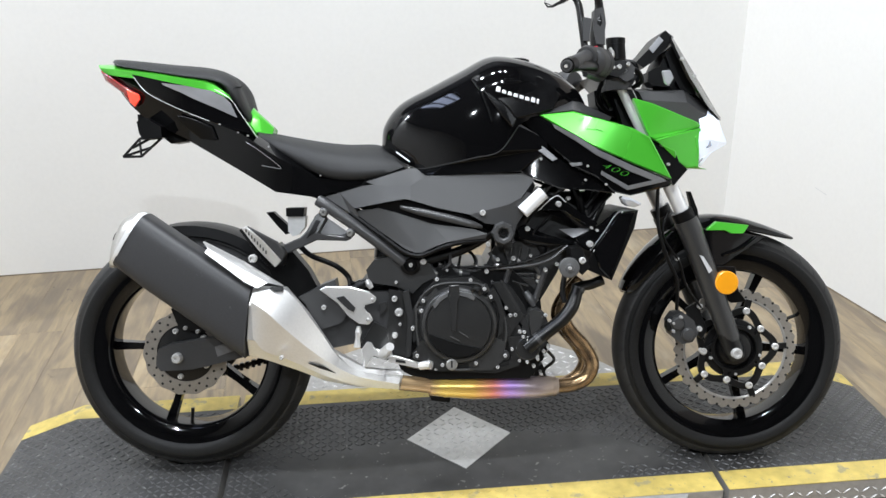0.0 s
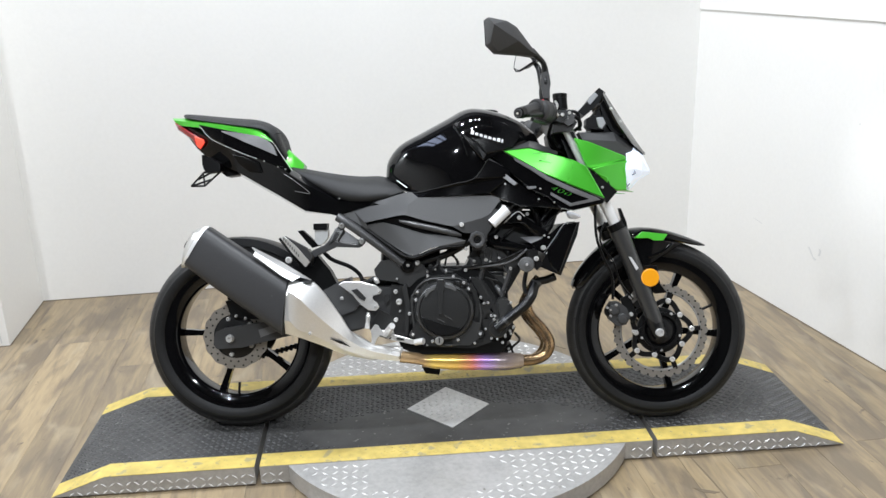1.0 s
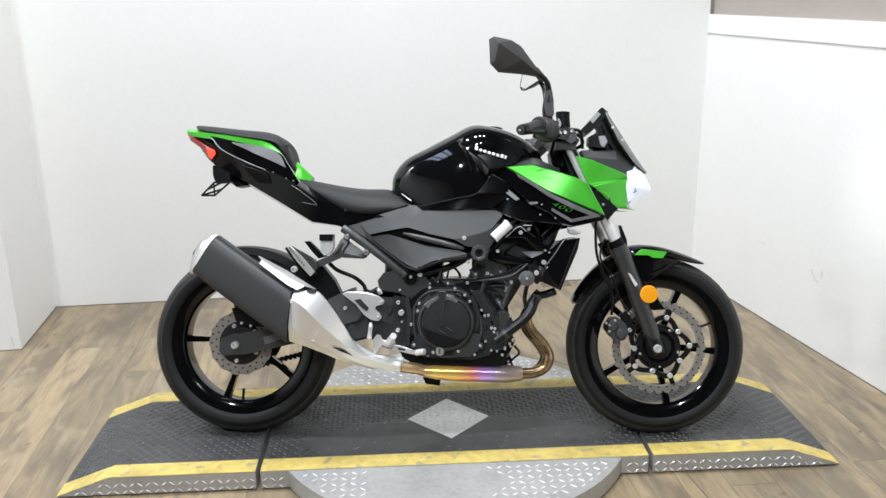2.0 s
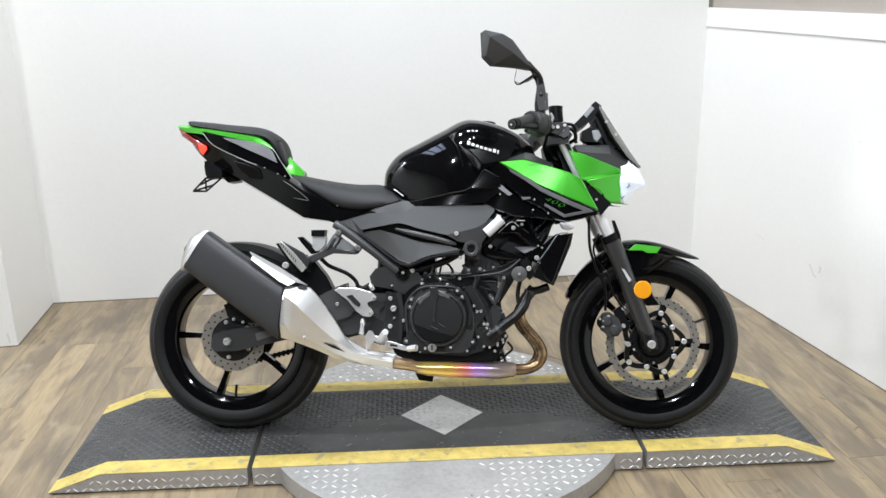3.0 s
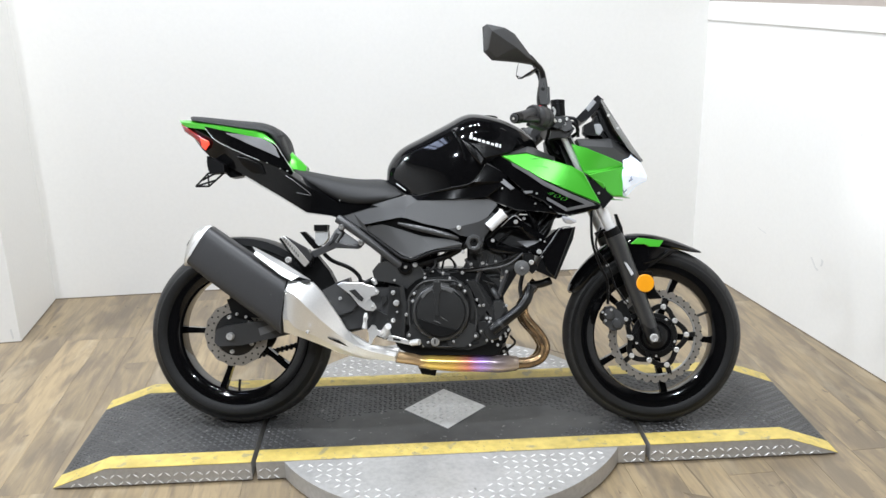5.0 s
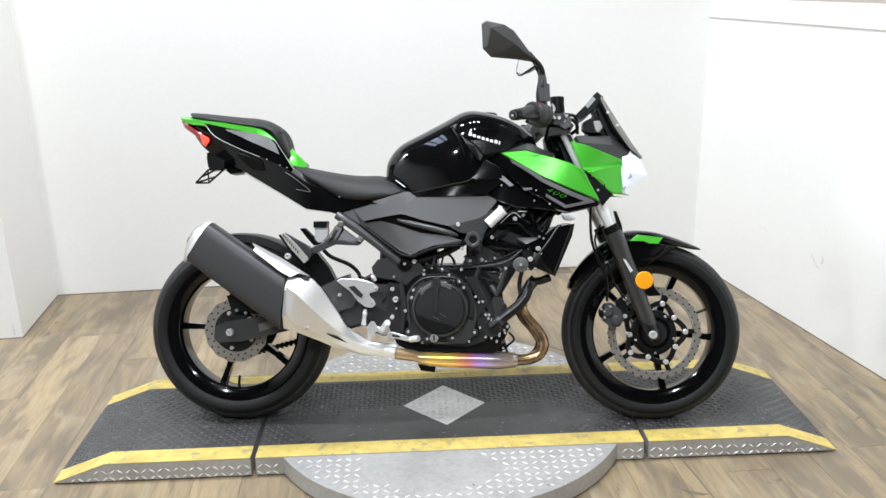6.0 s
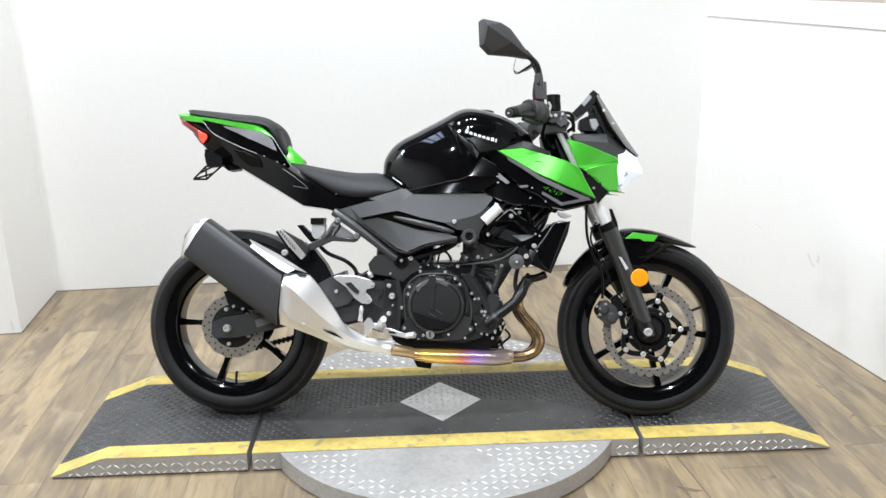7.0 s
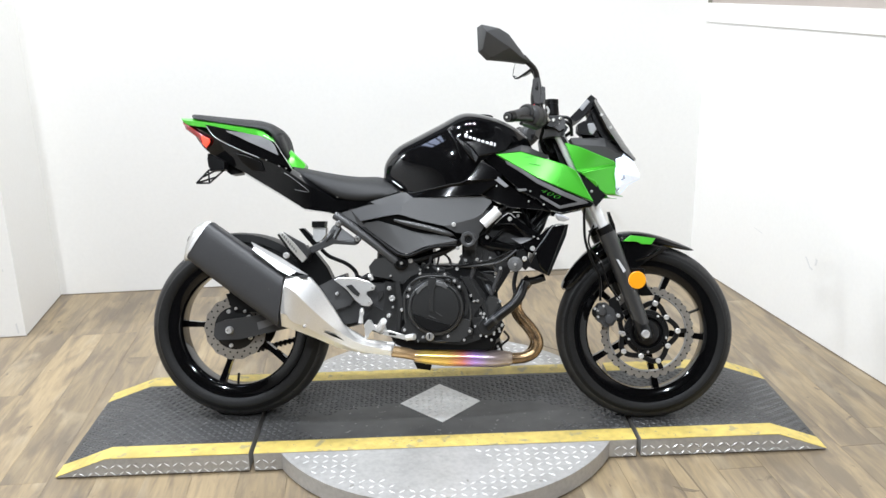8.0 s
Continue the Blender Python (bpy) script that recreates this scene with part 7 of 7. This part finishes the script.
# handlebar
bar = part("handlebar", tube([(p[0], s * p[1], p[2]) for s, p in [(1, q) for q in [(0.917, -0.365, 0.957), (0.985, -0.280, 0.968), (1.058, -0.120, 0.974), (1.074, -0.040, 0.981)]] + [(-1, q) for q in [(1.074, -0.040, 0.981), (1.058, -0.120, 0.974), (0.985, -0.280, 0.968), (0.917, -0.365, 0.957)]]], 0.011, 14), SATIN_BLACK, bike, "black handlebar")
for s in (1, -1):
    ends = [(p[0], s * p[1], p[2]) for p in [(0.925, -0.360, 0.962), (0.949, -0.315, 0.975), (0.976, -0.265, 0.989)]]
    part("grip", tube(ends, (0.0165, 0.0160, 0.0175), 18), DARK_PLASTIC, bar, "dark rubber grip")
    part("grip_flange", tube([(p[0], s * p[1], p[2]) for p in [(0.972, -0.272, 0.987), (0.979, -0.260, 0.990)]], (0.024, 0.026), 20), DARK_PLASTIC, bar)
    part("bar_end", tube([(p[0], s * p[1], p[2]) for p in [(0.915, -0.380, 0.958), (0.927, -0.356, 0.963)]], (0.0155, 0.0175), 20), BLACK_PLASTIC, bar)
    barrel = [(p[0], s * p[1], p[2]) for p in [(0.983, -0.268, 0.978), (0.987, -0.261, 0.979), (1.000, -0.238, 0.980), (1.014, -0.212, 0.981), (1.020, -0.200, 0.981)]]
    part("switch_housing", tube(barrel, (0.022, 0.0325, 0.0345, 0.0335, 0.026), 22), DARK_PLASTIC, bar, "dark grey switch housing", 40)
    part("housing_seam", tube([tuple(Vector(barrel[2])), tuple(Vector(barrel[2]).lerp(Vector(barrel[3]), 0.08))], 0.0350, 22), DARK_GAP, bar)
    part("lever", tube([(p[0] , s * p[1], p[2]) for p in [(1.036, -0.170, 0.967), (1.008, -0.240, 0.944), (0.974, -0.320, 0.941), (0.955, -0.360, 0.942)]], (0.009, 0.007, 0.006, 0.006), 8), SATIN_BLACK, bar)
part("bar_end_ring", tube([(0.913, -0.382, 0.958), (0.916, -0.377, 0.958)], 0.0125, 20), SATIN_GREY, bar)
part("bar_end_hole", tube([(0.911, -0.384, 0.958), (0.916, -0.377, 0.958)], 0.0085, 16), DARK_GAP, bar)
part("bar_end_bolt", tube([(0.911, -0.385, 0.956), (0.915, -0.380, 0.958)], 0.0038, 10), BOLT, bar)
part("stop_switch", plate([(0.994, 1.014), (1.002, 1.015), (1.002, 1.008), (0.994, 1.006)], 0.22, 0.250, 0.001), RED_SWITCH, bar, "red engine stop switch")
part("front_brake_reservoir", tube([(1.061, -0.150, 1.036), (1.064, -0.150, 0.995)], (0.0215, 0.0215), 24), BLACK_PLASTIC, bar, "black brake fluid reservoir")
part("reservoir_cap", tube([(1.061, -0.150, 1.045), (1.061, -0.150, 1.032)], 0.0225, 24), BLACK_PLASTIC, bar)
part("brake_master", plate([(1.035, 0.990), (1.064, 0.995), (1.085, 0.991), (1.081, 0.968), (1.063, 0.954), (1.042, 0.962)], 0.12, 0.165, 0.005), SATIN_BLACK, bar)
part("clamp_cap", plate([(1.060, 0.983), (1.089, 0.996), (1.105, 0.977), (1.103, 0.954), (1.085, 0.944), (1.067, 0.957)], 0.10, 0.158, 0.005), SATIN_GREY, bar, "dark fork clamp")
bolt(bar, (1.088, -0.160, 0.984), 0.006)
bolt(bar, (1.066, -0.168, 0.978), 0.007)
part("lever_pivot", tube([(1.043, -0.175, 1.020), (1.050, -0.178, 1.005), (1.044, -0.180, 0.987), (1.053, -0.175, 0.974)], 0.004, 8), ALLOY, bar)
part("fork_clamp", plate([(1.041, 0.951), (1.066, 0.956), (1.098, 0.943), (1.091, 0.928), (1.062, 0.929), (1.037, 0.925)], 0.08, 0.14, 0.004), DARK_PLASTIC, bar)
bolt(bar, (1.082, -0.150, 0.970), 0.008)
part("clamp", plate([(1.040, 0.997), (1.096, 1.005), (1.110, 0.964), (1.051, 0.947)], -0.05, 0.06, 0.006), SATIN_BLACK, bar)
for line in ([(1.037, -0.160, 0.990), (1.034, -0.130, 0.950), (1.029, -0.100, 0.917), (1.050, -0.060, 0.890), (1.093, -0.030, 0.868)], [(1.084, -0.130, 0.985), (1.115, -0.140, 0.971), (1.127, -0.130, 0.948), (1.108, -0.110, 0.933)], [(1.060, -0.100, 0.953), (1.041, -0.100, 0.926), (1.061, -0.080, 0.891)], [(1.101, -0.050, 1.005), (1.128, -0.060, 0.994), (1.135, -0.060, 0.939)]):
    part("cable", tube(line, 0.0055, 8), BLACK_PLASTIC, bar)
part("ignition_block", plate([(1.029, 0.933), (1.074, 0.948), (1.092, 0.892), (1.046, 0.877), (1.033, 0.900)], -0.05, 0.05, 0.006), BLACK_PLASTIC, bike)
part("fork_stop", plate([(1.066, 0.925), (1.121, 0.924), (1.177, 0.821), (1.149, 0.802), (1.093, 0.850)], -0.08, 0.08, 0.006), BLACK_PLASTIC, bike)


# mirrors
right_mirror = part("mirror_stem", tube([(1.010, -0.210, 0.983), (1.007, -0.210, 1.039), (1.010, -0.215, 1.070), (1.010, -0.220, 1.104), (1.003, -0.230, 1.128), (0.984, -0.250, 1.143), (0.966, -0.270, 1.155)], (0.014, 0.0165, 0.0165, 0.010, 0.008, 0.009, 0.011), 14), SATIN_BLACK, bike, "black mirror on a bent stem")
part("stem_boot", plate([(0.998, 1.098), (1.018, 1.103), (1.021, 1.074), (1.022, 1.021), (1.002, 1.022), (0.996, 1.053)], 0.192, 0.230, 0.006), DARK_PLASTIC, right_mirror)
outer = [(0.838, -0.320, 1.248), (0.892, -0.310, 1.238), (0.921, -0.300, 1.222), (0.960, -0.280, 1.173), (0.985, -0.270, 1.142), (0.938, -0.290, 1.146), (0.866, -0.310, 1.149), (0.841, -0.320, 1.173)]
ridge = [(0.852, -0.352, 1.220), (0.924, -0.335, 1.173), (0.957, -0.300, 1.152)]
bm = bmesh.new()
for p in outer + ridge + [tuple(Vector(p) + Vector((-0.012, 0.022, -0.002))) for p in outer]:
    bm.verts.new(p)
bmesh.ops.convex_hull(bm, input=bm.verts)
part("mirror_housing", bevelled(bm, 0.002), DARK_PLASTIC, right_mirror, "angular black mirror housing", 20)
part("mirror_glass", skin([tuple(Vector(p) + Vector((-0.014, 0.0245, -0.0025))) for p in outer], 0.001, 0), MIRROR, right_mirror)
left_outer = [(0.970, 0.283, 1.269), (1.012, 0.201, 1.229), (1.018, 0.190, 1.214), (0.972, 0.279, 1.198), (0.954, 0.311, 1.213), (0.962, 0.297, 1.256)]
left_stem = part("mirror_stem", tube(mirrored([(1.010, -0.210, 0.983), (1.007, -0.210, 1.039), (1.010, -0.215, 1.070)])[:0] + [(1.053, 0.210, 1.052), (1.041, 0.215, 1.146), (1.034, 0.220, 1.192), (1.019, 0.235, 1.219), (1.007, 0.245, 1.228)], (0.010, 0.010, 0.010, 0.007, 0.008), 12), SATIN_BLACK, bike, "black mirror on a bent stem")
part("stem_boot", plate([(1.041, 1.154), (1.065, 1.149), (1.067, 1.093), (1.043, 1.089)], -0.232, -0.192, 0.006), DARK_PLASTIC, left_stem)
c = sum((Vector(p) for p in left_outer), Vector()) / 6
part("mirror_housing", bevelled(rings([[Vector(p) for p in left_outer], [c + (Vector(p) - c) * 0.7 + Vector((0.028, 0.01, 0.0)) for p in left_outer]]), 0.002), BLACK_PLASTIC, left_stem)
part("mirror_glass", rings([[c + (Vector(p) - c) * 0.9 + Vector((-0.004, -0.002, 0)) for p in left_outer], [c + (Vector(p) - c) * 0.9 + Vector((-0.001, -0.0005, 0)) for p in left_outer]]), MIRROR, left_stem, "mirror glass that shows the white wall")
part("mirror_rim", tube([tuple(Vector(p)) for p in left_outer + left_outer[:1]], 0.0028, 6, 2), BLACK_PLASTIC, left_stem)
part("cowl_filler", plate([(1.181, 0.979), (1.192, 1.005), (1.211, 1.030), (1.254, 0.975), (1.272, 0.927), (1.167, 0.932)], -0.07, 0.072, 0.005), BLACK_PLASTIC, bike)

# ---- floor ----
slab = part("floor", box(LEFT_END - 0.2, FRONT_Y - 0.2, -0.1, 3.0, 2.0, -0.004), GROUT)
tagged(slab, "light oak-look plank flooring, worn and varied", "floor", kind="structure")
TURN = -3.55
PW, PL, GAP = 0.15, 1.22, 0.0009


def plank_mesh(name, w, l):
    me = bpy.data.meshes.new(name)
    bm = box(-w / 2, -l / 2, -0.004, w / 2, l / 2, 0.0)
    bm.to_mesh(me)
    bm.free()
    me.materials.append(WOOD)
    return me


plank = plank_mesh("plank", PW - GAP, PL - GAP)
rot = pose(0, 0, 0, 0, 0, TURN * -1)
rest_bm = bmesh.new()
rng = random.Random(4)
for c in range(-32, 24):
    shift = rng.random() * PL
    for r in range(-9, 3):
        p = rot @ Vector((c * PW, r * PL + shift, 0))
        if p.x < LEFT_END or p.x > 2.9 or p.y < FRONT_Y - 0.5 or p.y > 2.1:
            continue
        m = Matrix.Translation((p.x, p.y, -0.0002 * rng.random())) @ rot
        if -2.6 < p.x < 2.6 and p.y > -1.6:
            ob = new("plank", plank)
            ob.parent = slab
            ob.matrix_local = m @ pose(0, 0, 0, 0, 0, 180 if rng.random() < 0.5 else 0)
        else:
            piece = plank_mesh("far", PW - GAP, PL - GAP)
            piece.transform(m)
            rest_bm.from_mesh(piece)
            bpy.data.meshes.remove(piece)
far = part("plank_field", rest_bm, WOOD, slab)
tagged(far, "oak-look planks behind the camera", kind="stuff")

# cuts in the flooring beside the turntable
for name, outline in (("floor_cut", [(0.733, -0.30), (0.738, -0.30), (0.755, -0.42), (0.771, -0.56), (0.767, -0.56), (0.750, -0.42)]),
                      ("torn_floor_edge", [(0.682, -0.461), (0.757, -0.492), (0.735, -0.497), (0.704, -0.487)]),
                      ("floor_cut", [(0.411, 0.683), (0.454, 0.601), (0.517, 0.544), (0.520, 0.548), (0.459, 0.606), (0.416, 0.686)])):
    part(name, sheet(outline, 0.0, 0.0006), GROUT, slab)

# thin dark joint where the walls meet the floor
def foot_joint(a, b, side):
    d = Vector((b[0] - a[0], b[1] - a[1])).normalized()
    w = Vector((-d.y, d.x)) * 0.004 * side
    bm = sheet([tuple(a), tuple(b), tuple(Vector(b) + w), tuple(Vector(a) + w)], 0.0, 0.003)
    tagged(part("trim", bm, GROUT), "thin dark joint along the foot of the wall", "trim", kind="structure")


foot_joint(BACK[0], BACK[1], -1)
foot_joint(BACK[1], RIGHT_END, -1)
foot_joint(PILLAR, BACK[0], -1)
foot_joint((LEFT_END, 0.62), PILLAR, -1)


# scuffs on the walls
def scuff(owner, a, b, points, lift=0.0012):
    """A thin smear on a wall: points (metres along the foot line, height)."""
    d = Vector((b[0] - a[0], b[1] - a[1])).normalized()
    w = Vector((d.y, -d.x))
    bm = bmesh.new()
    for off in (0.0004, lift):
        bm.faces.new([bm.verts.new((a[0] + d.x * s + w.x * off, a[1] + d.y * s + w.y * off, z)) for s, z in points])
    part("scuff", bm, SCUFF, owner)


side_wall = bpy.data.objects["wall_right"]
scuff(side_wall, BACK[1], RIGHT_END, [(0.575, 0.357), (0.578, 0.359), (0.644, 0.350), (0.643, 0.347)])
scuff(side_wall, BACK[1], RIGHT_END, [(0.968, 0.338), (0.978, 0.340), (1.008, 0.306), (1.028, 0.300), (1.022, 0.294), (1.005, 0.298)])
scuff(side_wall, BACK[1], RIGHT_END, [(1.036, 0.352), (1.052, 0.346), (1.046, 0.322), (1.034, 0.318), (1.040, 0.336)])
scuff(side_wall, BACK[1], RIGHT_END, [(1.178, 0.893), (1.184, 0.894), (1.185, 0.888), (1.179, 0.887)])
corner = bpy.data.objects["wall_left_front"]
for pts in ([(2.745, 0.060), (2.752, 0.064), (2.756, 0.020), (2.750, 0.012)], [(2.730, 0.318), (2.735, 0.320), (2.736, 0.308), (2.731, 0.307)], [(2.60, 0.010), (2.66, 0.014), (2.70, 0.006), (2.62, 0.004)]):
    scuff(corner, (LEFT_END, 0.62), PILLAR, pts)
